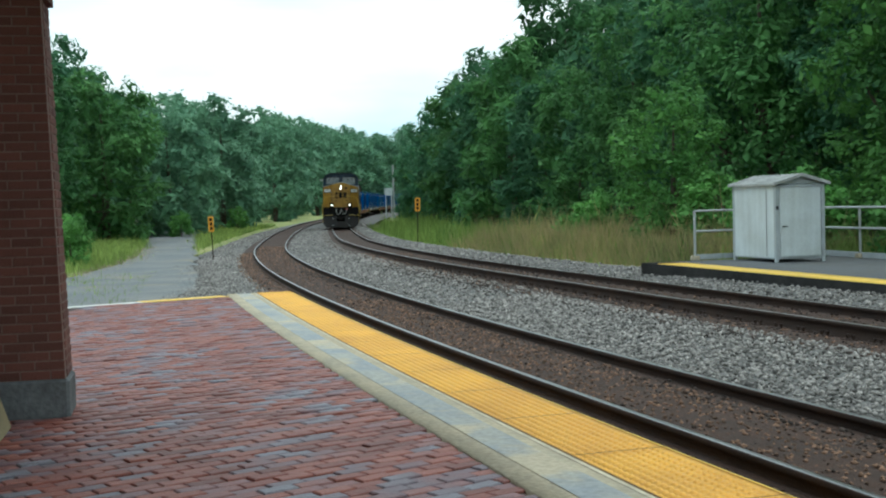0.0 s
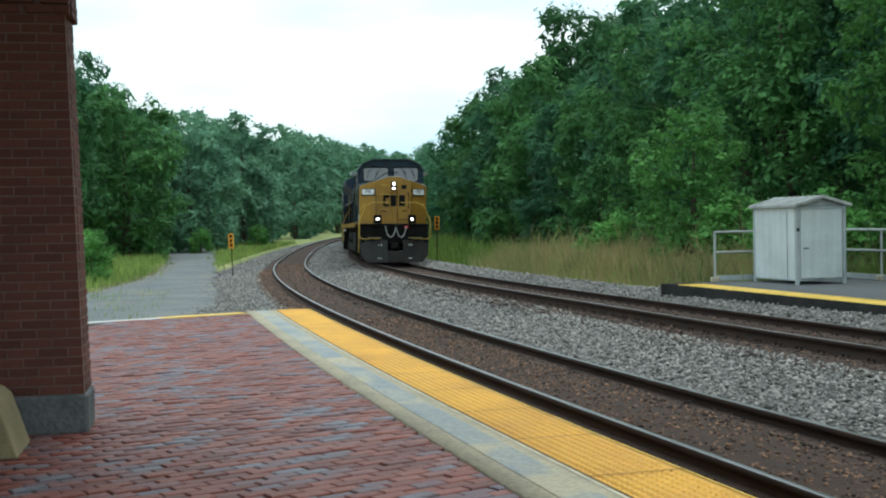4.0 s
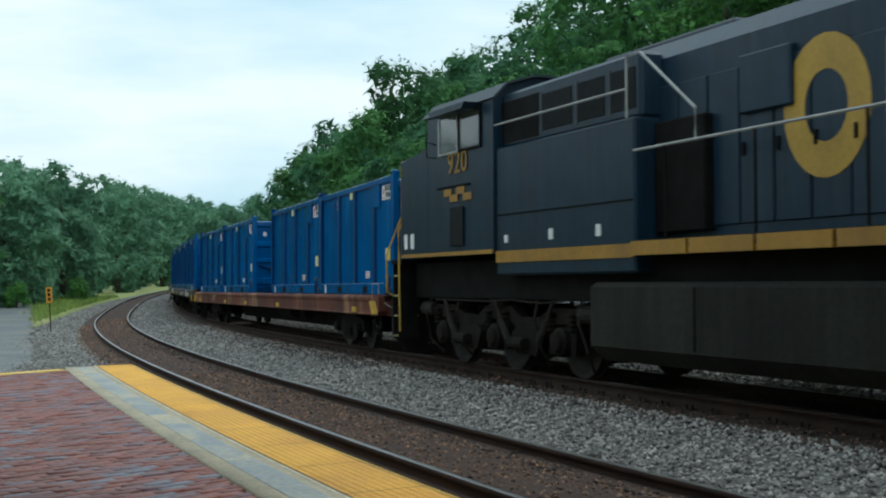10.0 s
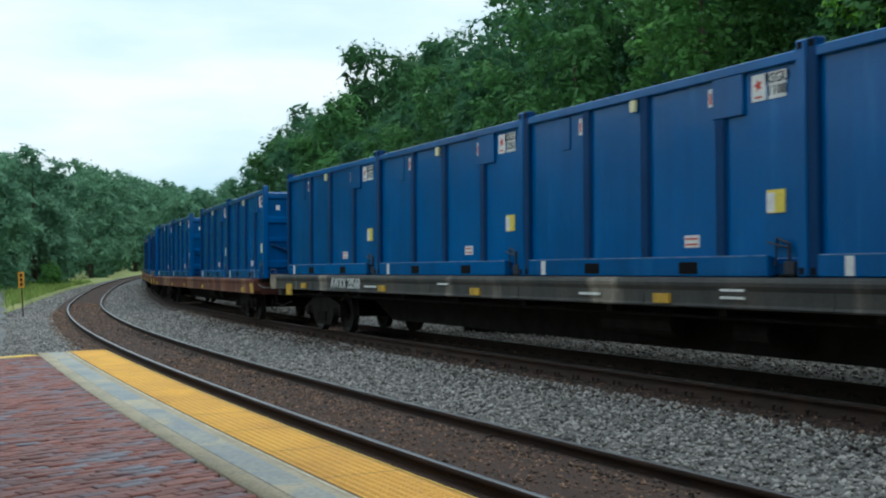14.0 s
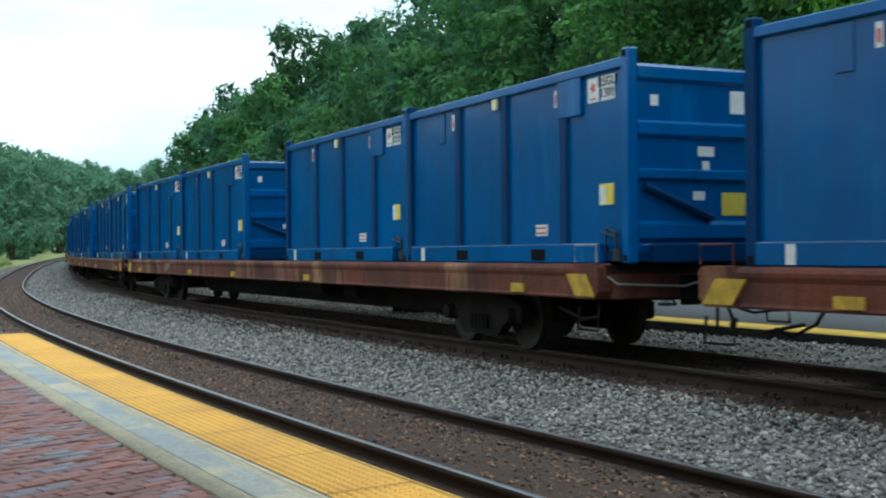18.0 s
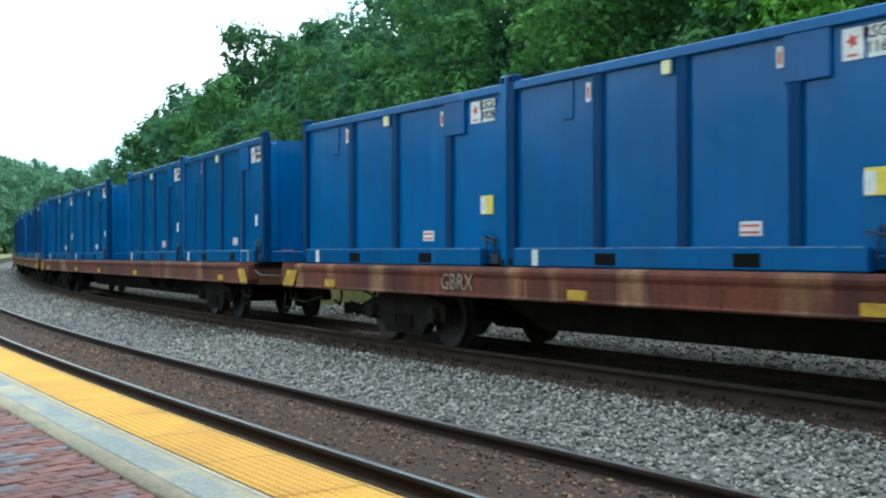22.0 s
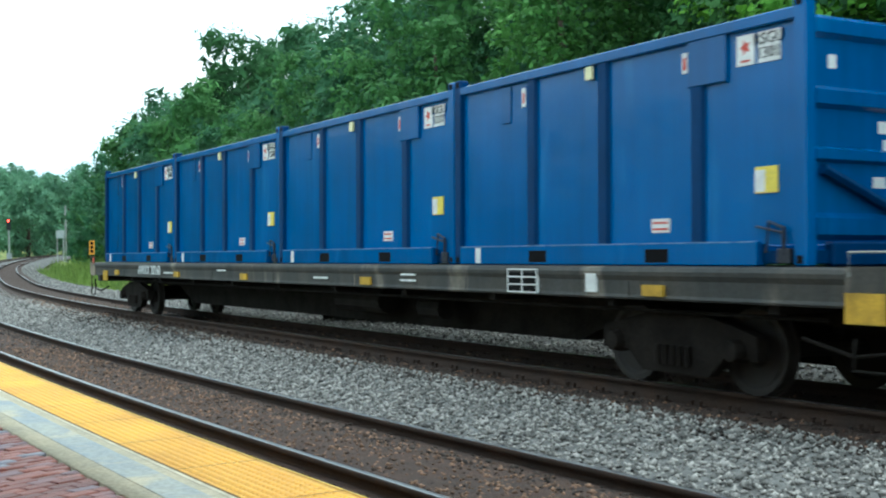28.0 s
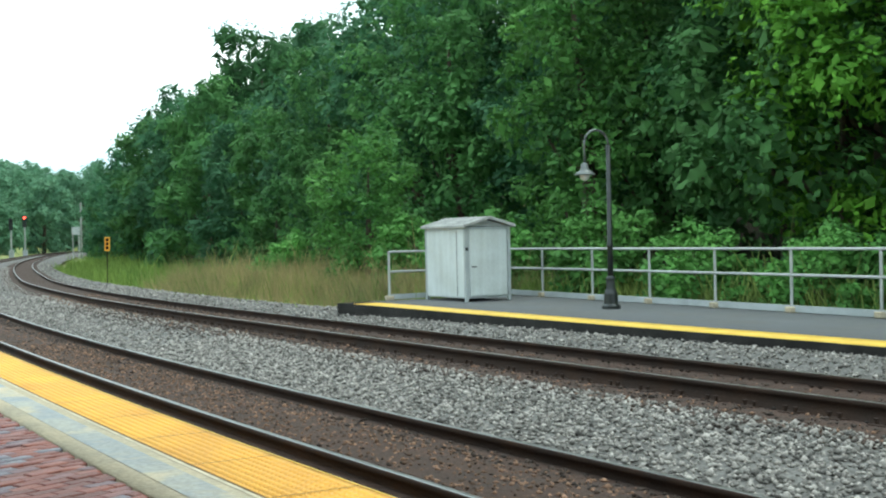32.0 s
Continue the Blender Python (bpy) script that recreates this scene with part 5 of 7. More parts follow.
def build_weeds():
    def strip(s0, s1, o0, o1):
        def f(rng, n):
            s, o = rng.uniform(s0, s1, n), rng.uniform(o0, o1, n)
            p = at(s, o)
            return p[:, 0], p[:, 1]
        return f
    blades("tall_grass", 60000, strip(16.1, 40, 7.1, 13.5), 0.58, TALL_GRASS, "tall green weeds inside the curve", 1, 0.014)
    blades("seed_grass", 50000, strip(17.2, 42, 7.9, 13), 0.84, DRY_GRASS, "pinkish tan seeding grass inside the curve", 2, 0.007)
    blades("tall_grass", 20000, strip(40, 110, 7.8, 14), 0.7, TALL_GRASS, "tall green weeds inside the curve", 3, 0.022)
    blades("tall_grass", 12000, strip(-6, 17, 11.7, 14.5), 0.72, GRASS, "green weeds behind the railing", 4, 0.018)
    def lineside(rng, n):
        x, y = strip(31, 140, -11, -3.15)(rng, n)
        ok = x > np.interp(y, ROAD_Y, ROAD_R) + 0.25 + rng.normal(0, 0.35, n)
        return x[ok], y[ok]
    blades("lineside_grass", 32000, lineside, 0.3, GRASS, "pale green grass between the road and the tracks", 5, 0.025)

    blades("roadside_weeds", 2600, strip(14.5, 34, -6.0, -3.3), 0.16, GRASS, "sparse weeds in the gravel beside the road", 7, 0.012)

    def left(rng, n):
        x, y = rng.uniform(-34, -12, n), rng.uniform(26, 90, n)
        ok = x < np.interp(y, ROAD_Y, ROAD_L) - 0.3 + rng.normal(0, 0.45, n)
        return x[ok], y[ok]
    blades("verge_grass", 60000, left, 0.4, GRASS, "bright green weeds on the road verge", 6, 0.02)

# ---- the train ----
# metres along the far track of the leading coupler, by seconds
RUN_T = [0.0, 5.5, 6.0, 7.0, 7.5, 8.5, 10.0, 11.0, 12.2, 13.0, 32.0]
RUN_S = [91.5, 24.5, 18.2, 5.4, -0.8, -13.1, -31.0, -42.45, -56.9, -66.4, -290.5]


def lead(t):
    return float(np.interp(t, RUN_T, RUN_S))


MOVERS = []


def rider(ob, u, half, shift=0.0, lift=0.0, flip=False):
    """Notes a vehicle u metres behind the leading coupler, its bogies half apart each way; a load shifts along and lifts above it."""
    MOVERS.append((ob, u, half, shift, lift, flip))
    return ob


def ride(t, u, half, shift, lift, flip):
    s = lead(t) + u
    a, b = on_track(s - half), on_track(s + half)
    x = (a - b).normalized()
    y = Vector((0, 0, 1)).cross(x).normalized()
    z = (x.cross(y) + y * 0.018).normalized()
    y = z.cross(x)
    p = (a + b) / 2 + x * shift + z * lift
    if flip:
        x, y = -x, -y
    return Matrix(((x.x, y.x, z.x, p.x), (x.y, y.y, z.y, p.y), (x.z, y.z, z.z, p.z), (0, 0, 0, 1)))


def motions():
    times = sorted({float(k) for k in range(33)} | {5.5, 6.5, 7.5, 8.5})
    for ob, *how in MOVERS:
        walk(ob, [(t, ride(t, *how)) for t in times])


def wheel_bm(bm, x, r, side):
    y = 0.7535 * side
    lathe(bm, [(0.05, -0.06), (0.12, -0.07), (0.15, -0.03), (r - 0.1, -0.035), (r - 0.06, -0.065), (r, -0.065), (r - 0.005, 0.04), (r + 0.025, 0.045), (r + 0.025, 0.07), (r - 0.08, 0.07), (r - 0.1, 0.02), (0.13, 0.05), (0.05, 0.07)],
          20, (x, y, r), axis="y") if side < 0 else \
        lathe(bm, [(0.05, 0.06), (0.12, 0.07), (0.15, 0.03), (r - 0.1, 0.035), (r - 0.06, 0.065), (r, 0.065), (r - 0.005, -0.04), (r + 0.025, -0.045), (r + 0.025, -0.07), (r - 0.08, -0.07), (r - 0.1, -0.02), (0.13, -0.05), (0.05, -0.07)],
              20, (x, y, r), axis="y")


def freight_truck(car, xc):
    """A two-axle bogie under a flatcar."""
    truck = part("truck", bx(xc - 0.25, xc + 0.25, -1.0, 1.0, 0.42, 0.66, bevel=0.03), UNDER, car, "grimy two-axle freight truck")
    for side in (-1, 1):
        y = 0.98 * side
        bm = bmesh.new()
        prism(bm, [(xc - 1.15, 0.36), (xc - 1.15, 0.58), (xc - 0.85, 0.66), (xc - 0.42, 0.76), (xc + 0.42, 0.76), (xc + 0.85, 0.66), (xc + 1.15, 0.58), (xc + 1.15, 0.36), (xc + 0.72, 0.36),
                   (xc + 0.5, 0.16), (xc - 0.5, 0.16), (xc - 0.72, 0.36)], "y", y - 0.07, y + 0.07)
        part("side_frame", bm, BOGIE, truck)
        bm = bmesh.new()
        for k in range(5):
            tube(bm, [(xc - 0.22 + 0.11 * k, y + 0.09 * side, 0.24), (xc - 0.22 + 0.11 * k, y + 0.09 * side, 0.44)], 0.04, 6)
        part("spring_nest", bm, BOGIE, truck)
        for dx in (-0.89, 0.89):
            bm = bmesh.new()
            wheel_bm(bm, xc + dx, 0.42, side)
            part("wheel", bm, WHEEL, truck)
            bm = bmesh.new()
            lathe(bm, [(0.02, -0.1), (0.1, -0.09), (0.12, 0.0), (0.12, 0.1)], 10, (xc + dx, y + 0.08 * side, 0.44), axis="y")
            part("axle_cap", bm, BOGIE, truck)
    for dx in (-0.89, 0.89):
        bm = bmesh.new()
        tube(bm, [(xc + dx, -0.7, 0.42), (xc + dx, 0.7, 0.42)], 0.08, 8)
        part("axle", bm, UNDER, truck)


def coupler(thing_, x, d):
    """Knuckle coupler with its draft box; d is +1 at the leading end."""
    bm = bmesh.new()
    box(bm, min(x - 0.1 * d, x + 0.42 * d), max(x - 0.1 * d, x + 0.42 * d), -0.11, 0.11, 0.72, 0.92, 0.02)
    box(bm, min(x + 0.4 * d, x + 0.56 * d), max(x + 0.4 * d, x + 0.56 * d), -0.2, 0.14, 0.7, 0.95, 0.03)
    part("coupler", bm, UNDER, thing_, "rusty knuckle coupler")
    bm = bmesh.new()
    pts = [(x, 0.4, 0.8), (x + 0.2 * d, 0.38, 0.5), (x + 0.42 * d, 0.25, 0.36), (x + 0.52 * d, 0.1, 0.45)]
    tube(bm, pts, 0.022, 6)
    part("air_hose", bm, UNDER, thing_, "drooping black air hose")


def build_flatcar(brown, label):
    car = thing("flatcar", pose(0, 0, 0), label, "flatcar", group="flatcars in the train")
    side_m = CAR_BROWN if brown else CAR_GREY
    H = 13.42 if brown else 12.9
    up = 0.0 if brown else 0.09
    low = 0.75 if brown else 0.9
    rng = random.Random(3 if brown else 5)
    part("deck", bx(-H, H, -1.3, 1.3, 1.02 + up, 1.13 + up, bevel=0.01), UNDER, car, "dirty steel deck")
    for side in (-1, 1):
        y = 1.36 * side
        bm = bmesh.new()
        o = [(1.3, low), (1.375, low), (1.39, low + 0.02), (1.38, low + 0.05), (1.385, 1.0 + up), (1.41, 1.05 + up), (1.415, 1.09 + up), (1.4, 1.125 + up), (1.36, 1.145 + up), (1.3, 1.145 + up)]
        fs = prism(bm, [(q * side, z) for q, z in o], "x", -H + 0.5, H - 0.5)
        sill = part("side_sill", bm, side_m, car, "rust-streaked brown side sill" if brown else "dirty grey side sill with pale patches")
        for x in np.arange(-9.6, 9.7, 3.2):
            bm = bmesh.new()
            box(bm, x - 0.012, x + 0.012, min(y, y + 0.032 * side), max(y, y + 0.032 * side), low + 0.02, 1.0 + up, 0.004)
            part("sill_seam", bm, side_m, sill)
        for x in (-11.6 if brown else -10.2, -5.4, -1.4, 3.6, 11.6 if brown else 10.0):
            part("reflector", bx(x - 0.16, x + 0.16, min(y, y + 0.056 * side), max(y, y + 0.056 * side), low + 0.04, low + 0.15), REFLECT, sill)
        for x, w, h, z in () if brown else ((9.0, 0.09, 0.2, 1.06), (-6.0, 0.3, 0.03, 1.02), (2.0, 0.25, 0.03, 1.02), (4.9, 0.2, 0.025, 1.1), (4.9, 0.2, 0.025, 1.02), (-2.6, 0.22, 0.025, 1.1)):
            part("stencil", bx(x - w, x + w, min(y, y + 0.052 * side), max(y, y + 0.052 * side), z - h / 2, z + h / 2), LABEL, sill)
        if not brown:
            part("stencil_box", bx(7.4, 8.0, min(y, y + 0.052 * side), max(y, y + 0.052 * side), 0.93, 1.19), INK, sill)
            for zz in (0.93, 1.017, 1.103, 1.19):
                part("stencil_line", bx(7.4, 8.0, min(y, y + 0.058 * side), max(y, y + 0.058 * side), zz - 0.008, zz + 0.008), LABEL, sill)
            for xx in (7.4, 7.7, 8.0):
                part("stencil_line", bx(xx - 0.008, xx + 0.008, min(y, y + 0.0585 * side), max(y, y + 0.0585 * side), 0.93, 1.19), LABEL, sill)
        turn = pose(0, 0, 0, 90, 0, 0) if side < 0 else pose(0, 0, 0, 90, 0, 180)
        if brown:
            letters("GBRX", 0.3, WORN, sill, Matrix.Translation((7.9 * side, 1.412 * side, 0.93)) @ turn, "faded white stencilled letters")
        else:
            letters("AWXX 20560", 0.3, LABEL, sill, Matrix.Translation((7.4 * side, 1.415 * side, 1.06)) @ turn, "white stencilled letters")
        # end bolster fairings, steps and grab irons
        for d in (-1, 1):
            x = (H - 0.25) * d
            bm = bmesh.new()
            prism(bm, [(x - 0.26 * d, low), (x + 0.16 * d, low), (x + 0.25 * d, low + 0.09), (x + 0.25 * d, 1.1 + up), (x + 0.2 * d, 1.148 + up), (x - 0.26 * d, 1.148 + up)], "y", min(1.2 * side, 1.405 * side), max(1.2 * side, 1.405 * side))
            part("end_casting", bm, side_m if brown or d > 0 else WORN, car)
            bm = bmesh.new()
            xr = x - 0.1 * d if brown else (x - 0.05 if d > 0 else x + 1.35)
            slant = 0.09 * d if brown else 0.0
            prism(bm, [(xr - 0.2 + slant, 0.78), (xr + 0.2 + slant, 0.78), (xr + 0.2 - slant, 1.03), (xr - 0.2 - slant, 1.03)], "y", min(1.39 * side, 1.42 * side), max(1.39 * side, 1.42 * side))
            part("end_reflector", bm, REFLECT, car, "large yellow end reflector")
            bm = bmesh.new()
            tube(bm, [(x + 0.1 * d, 1.3 * side, 0.8), (x + 0.1 * d, 1.3 * side, 0.55), (x - 0.3 * d, 1.25 * side, 0.5), (x - 0.9 * d, 1.2 * side, 0.62)], 0.02, 6)
            part("brake_rod", bm, BOGIE, car)
            bm = bmesh.new()
            xx = x
            tube(bm, [(xx - 0.2, 1.35 * side, 0.66), (xx - 0.2, 1.38 * side, 0.4), (xx + 0.2, 1.38 * side, 0.4), (xx + 0.2, 1.35 * side, 0.66)], 0.016, 6)
            part("sill_step", bm, UNDER, car)
            bm = bmesh.new()
            tube(bm, [(xx - 0.22, 1.4 * side, 1.16), (xx - 0.22, 1.4 * side, 1.36), (xx + 0.22, 1.4 * side, 1.36), (xx + 0.22, 1.4 * side, 1.16)], 0.012, 6)
            part("grab_iron", bm, HANDRAIL if d > 0 else side_m, car)
    for d in (-1, 1):
        part("end_sill", bx(min(H * d, (H - 0.3) * d), max(H * d, (H - 0.3) * d), -1.2, 1.2, 0.74, 1.1 + up, bevel=0.02), side_m, car)
        part("striker", bx(min(H * d, (H + 0.06) * d), max(H * d, (H + 0.06) * d), -0.3, 0.3, 0.66, 1.0, bevel=0.02), UNDER, car)
        bm = bmesh.new()
        tube(bm, [((H + 0.05) * d, -1.3, 1.0), ((H + 0.09) * d, -1.2, 0.92), ((H + 0.09) * d, -0.3, 0.88), ((H + 0.3) * d, -0.05, 0.98)], 0.014, 6)
        part("uncoupling_lever", bm, HANDRAIL, car, "pale uncoupling lever")
        coupler(car, (H - 0.1) * d, d)
    bm = bmesh.new()
    prism(bm, [(-12.6, 1.02), (-12.6, 0.68), (-8.4, 0.68), (-7.4, 0.32), (7.4, 0.32), (8.4, 0.68), (12.6, 0.68), (12.6, 1.02)], "y", -0.38, 0.38)
    part("centre_sill", bm, UNDER, car, "deep black centre sill")
    bm = bmesh.new()
    for x in np.arange(-11.5, 11.6, 2.3):
        box(bm, x - 0.06, x + 0.06, -1.3, 1.3, 0.82, 1.02)
    part("cross_bearers", bm, UNDER, car)
    bm = bmesh.new()
    tube(bm, [(1.5, -0.75, 0.68), (3.1, -0.75, 0.68)], [0.2, 0.2], 12)
    tube(bm, [(-12, -1.15, 0.8), (12, -1.15, 0.78)], 0.02, 5)
    tube(bm, [(4.3, -0.8, 0.62), (4.9, -0.8, 0.62)], 0.15, 10)
    part("brake_gear", bm, UNDER, car)
    freight_truck(car, 9.9)
    freight_truck(car, -9.9)
    return car


def build_container():
    c = thing("bulk_container", pose(0, 0, 0), "blue open-top steel bulk container with white labels on a flatcar", "container", group="containers on the flatcars")
    L, W, H = 3.03, 1.22, 2.27
    part("floor", bx(-L + 0.05, L - 0.05, -W + 0.08, W - 0.08, 0.03, 0.14), BLUE_DARK, c)
    for side in (-1, 1):
        # wall plate, bulged a little between its ribs
        bm = bmesh.new()
        edges = [q * -side for q in (-2.93, -1.28, 0.1, 1.6, 2.93)]
        rng = random.Random(side + 7)
        dents = [(rng.uniform(-0.02, 0.006), rng.uniform(0.3, 0.7)) for _ in range(4)]
        grid = []
        for j_ in range(9):
            z = 0.2 + 1.98 * j_ / 8
            row = []
            for i_ in range(4):
                for q in range(5 if i_ < 3 else 6):
                    f = q / 5
                    x = edges[i_] + (edges[i_ + 1] - edges[i_]) * f
                    amp, lean = dents[i_]
                    b_ = amp * math.sin(math.pi * f) * math.sin(math.pi * min(1, j_ / 8 * (0.7 + lean))) + rng.uniform(-0.0015, 0.0015)
                    row.append(bm.verts.new((x, (W - 0.05 + b_) * side, z)))
            grid.append(row)
        for a, b in zip(grid, grid[1:]):
            for i_ in range(len(a) - 1):
                bm.faces.new((a[i_], a[i_ + 1], b[i_ + 1], b[i_]))
        for fc in bm.faces:
            fc.smooth = True
        box(bm, -2.93, 2.93, min((W - 0.1) * side, (W - 0.085) * side), max((W - 0.1) * side, (W - 0.085) * side), 0.2, 2.18)
        wall = part("side_wall", bm, BLUE, c)
        lo, hi = (W - 0.055), W
        # ribs take the darker blue: the shade at each step is in their colour
        for x, top in ((-1.28, 2.18), (0.1, 2.18), (1.6, 1.72)):
            bm = bmesh.new()
            xx = x if side < 0 else -x
            prism(bm, [(xx - 0.095, lo * side), (xx - 0.07, (hi - 0.004) * side), (xx + 0.07, (hi - 0.004) * side), (xx + 0.095, lo * side)], "z", 0.2, top)
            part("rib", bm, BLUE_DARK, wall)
        xx = 1.74 if side < 0 else -1.74
        bm = bmesh.new()
        box(bm, xx - 0.27, xx + 0.27, min(lo * side, (hi - 0.005) * side), max(lo * side, (hi - 0.005) * side), 1.72, 2.18, 0.012)
        part("lifting_box", bm, BLUE, wall)
        xx = -1.85 if side < 0 else 1.85
        bm = bmesh.new()
        box(bm, xx - 0.1, xx + 0.1, min(lo * side, (hi - 0.03) * side), max(lo * side, (hi - 0.03) * side), 1.7, 2.15, 0.01)
        part("doubler_plate", bm, BLUE, wall)
        # rails
        bm = bmesh.new()
        box(bm, -L + 0.1, L - 0.1, min((W - 0.11) * side, (W + 0.01) * side), max((W - 0.11) * side, (W + 0.01) * side), 2.16, 2.27, 0.012)
        part("top_rail", bm, BLUE, c)
        f = -side
        bm = bmesh.new()
        x0, x1 = -L + 0.12, 2.42
        box(bm, min(x0 * f, x1 * f), max(x0 * f, x1 * f), min((W - 0.12) * side, (W + 0.012) * side), max((W - 0.12) * side, (W + 0.012) * side), 0.0, 0.225, 0.012)
        rail_ = part("bottom_rail", bm, BLUE, c)
        for x in (-1.12, 1.02):
            bm = bmesh.new()
            box(bm, x * f - 0.18, x * f + 0.18, min((W - 0.05) * side, (W + 0.015) * side), max((W - 0.05) * side, (W + 0.015) * side), 0.03, 0.165)
            part("fork_pocket", bm, INK, rail_, "dark fork-lift pocket")
        # labels on the wall
        y0, y1 = sorted(((hi - 0.02) * side, (hi + 0.004) * side))
        yw0, yw1 = sorted(((hi - 0.06) * side, (hi - 0.04) * side))
        for x, z, w, h, m in ((-1.48, 1.98, 0.04, 0.11, LABEL), (1.4, 1.98, 0.04, 0.1, LABEL), (2.24, 1.98, 0.115, 0.14, LABEL), (2.54, 1.98, 0.14, 0.14, LABEL),
                              (2.5, 0.78, 0.14, 0.12, LABEL_YELLOW), (2.42, 0.77, 0.065, 0.1, LABEL), (1.02, 0.4, 0.14, 0.07, LABEL)):
            if side > 0 and z == 0.78:
                continue
            k = 0.001 if (m is LABEL and abs(x - 2.42) < 0.01) else 0.0
            bm = bmesh.new()
            box(bm, x * f - w, x * f + w, yw0 - k, yw1 + k, z - h, z + h)
            lab = part("label_plate", bm, m, wall)
            if m is LABEL and x == 1.02:
                for dz in (-0.035, 0.028):
                    part("label_print", bx(x * f - w * 0.85, x * f + w * 0.85, yw0 - 0.003, yw1 + 0.003, z + dz - 0.011, z + dz + 0.011), LABEL_RED, lab)
            if x == 2.24:
                bm = bmesh.new()
                prism(bm, [(x * f + (0.075 if q % 2 else 0.035) * math.cos(q * math.pi / 5), z + 0.025 + (0.075 if q % 2 else 0.035) * math.sin(q * math.pi / 5)) for q in range(10)], "y", yw0 - 0.003, yw1 + 0.003)
                part("emblem", bm, LABEL_RED, lab, "small red emblem")
                part("label_print", bx(x * f - 0.06, x * f + 0.06, yw0 - 0.003, yw1 + 0.003, z - 0.11, z - 0.09), LABEL_RED, lab)
            if w < 0.06:
                part("label_print", bx(x * f - 0.02, x * f + 0.02, yw0 - 0.003, yw1 + 0.003, z - 0.07, z + 0.05), LABEL_RED, lab)
        for x, z, w, h, m in ((-0.12, 2.08, 0.06, 0.07, LABEL_CREAM), (-2.45, 0.11, 0.06, 0.095, LABEL)):
            part("label_plate", bx(x * f - w, x * f + w, min((hi - 0.02) * side, (hi + 0.016) * side), max((hi - 0.02) * side, (hi + 0.016) * side), z - h, z + h), m, wall)
        # scuffed ledge of the bottom rail with sky glint in its colour, tailgate latch and its hook
        part("worn_edge", bx(min(x0 * f, x1 * f) + 0.03, max(x0 * f, x1 * f) - 0.03, min((W - 0.04) * side, (W + 0.0135) * side), max((W - 0.04) * side, (W + 0.0135) * side), 0.216, 0.2265), SCUFF_GLINT, rail_, "pale scuffed ledge")
        bm = bmesh.new()
        yl = (W - 0.01) * side
        tube(bm, [(2.52 * f, yl, 0.12), (2.56 * f, yl, 0.4), (2.74 * f, yl, 0.34), (2.74 * f, yl, 0.08)], 0.018, 6)
        tube(bm, [(2.4 * f, yl, 0.36), (2.72 * f, yl, 0.3)], 0.012, 6)
        box(bm, min(2.66 * f, 2.82 * f), max(2.66 * f, 2.82 * f), min((W - 0.06) * side, W * side), max((W - 0.06) * side, W * side), 0.02, 0.16, 0.01)
        part("gate_latch", bm, LATCH, c, "dark steel tailgate latch")
    for sx in (-1, 1):
        for side in (-1, 1):
            bm = bmesh.new()
            x0, x1 = sorted((L * sx, (L - 0.15) * sx))
            box(bm, x0, x1, min((W - 0.12) * side, (W + 0.015) * side), max((W - 0.12) * side, (W + 0.015) * side), 0.0, 2.36, 0.015)
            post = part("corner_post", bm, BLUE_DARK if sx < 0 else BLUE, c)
            for z in (0.06, 2.3):
                bm = bmesh.new()
                box(bm, x0 + 0.04, x1 - 0.04, min((W + 0.005) * side, (W + 0.02) * side), max((W + 0.005) * side, (W + 0.02) * side), z - 0.035, z + 0.035)
                part("casting_hole", bm, INK, post)
    # leading end: ribbed tailgate
    x = L
    gate = part("tailgate", bx(x - 0.1, x - 0.06, -W + 0.12, W - 0.12, 0.25, 2.2), BLUE, c)
    for z, h in ((2.1, 0.1), (1.48, 0.1), (0.98, 0.07), (0.35, 0.12)):
        bm = bmesh.new()
        prism(bm, [(x - 0.06, z - h), (x + 0.0, z - h * 0.6), (x + 0.0, z + h * 0.6), (x - 0.06, z + h)], "y", -W + 0.12, W - 0.12)
        # profile is in x and z
        part("gate_rib", bm, BLUE, gate)
    bm = bmesh.new()
    tube(bm, [(x - 0.01, -W + 0.2, 0.85), (x - 0.01, -0.1, 0.5)], 0.05, 6)
    part("brace", bm, BLUE_DARK, gate)
    for y, z, w, h, m in ((0.3, 1.82, 0.1, 0.13, LABEL), (0.62, 1.82, 0.17, 0.14, LABEL), (-0.15, 1.25, 0.11, 0.055, LABEL), (-0.15, 1.08, 0.05, 0.06, LABEL), (-0.25, 0.75, 0.08, 0.05, LABEL), (0.25, 0.66, 0.18, 0.13, LABEL_YELLOW), (-0.85, 1.8, 0.05, 0.06, LABEL)):
        part("label_plate", bx(x - 0.062, x - 0.052, y - w, y + w, z - h, z + h), m, gate)
    part("hook_plate", bx(x - 0.12, x + 0.0, -0.9, 0.9, 0.0, 0.22, bevel=0.02), BLUE_DARK, c)
    # trailing end: plain with two upright recesses
    bulk = part("bulkhead", bx(-x + 0.06, -x + 0.1, -W + 0.12, W - 0.12, 0.2, 2.2), BLUE, c)
    for y0, y1 in ((-1.09, -0.95), (-0.42, 0.36), (0.95, 1.09)):
        part("upright", bx(-x + 0.01, -x + 0.06, y0, y1, 0.22, 2.16, bevel=0.015), BLUE, bulk)
    part("end_sill", bx(-x + 0.0, -x + 0.1, -W + 0.14, W - 0.14, 0.0, 0.2, bevel=0.01), BLUE, c)
    for y, z, w, h in ((-0.64, 1.9, 0.17, 0.15), (-0.64, 1.54, 0.12, 0.14), (-0.02, 1.3, 0.12, 0.05)):
        part("label_plate", bx(-x + (0.0 if y > -0.3 else 0.045), -x + (0.009 if y > -0.3 else 0.062), y - w, y + w, z - h, z + h), LABEL, bulk)
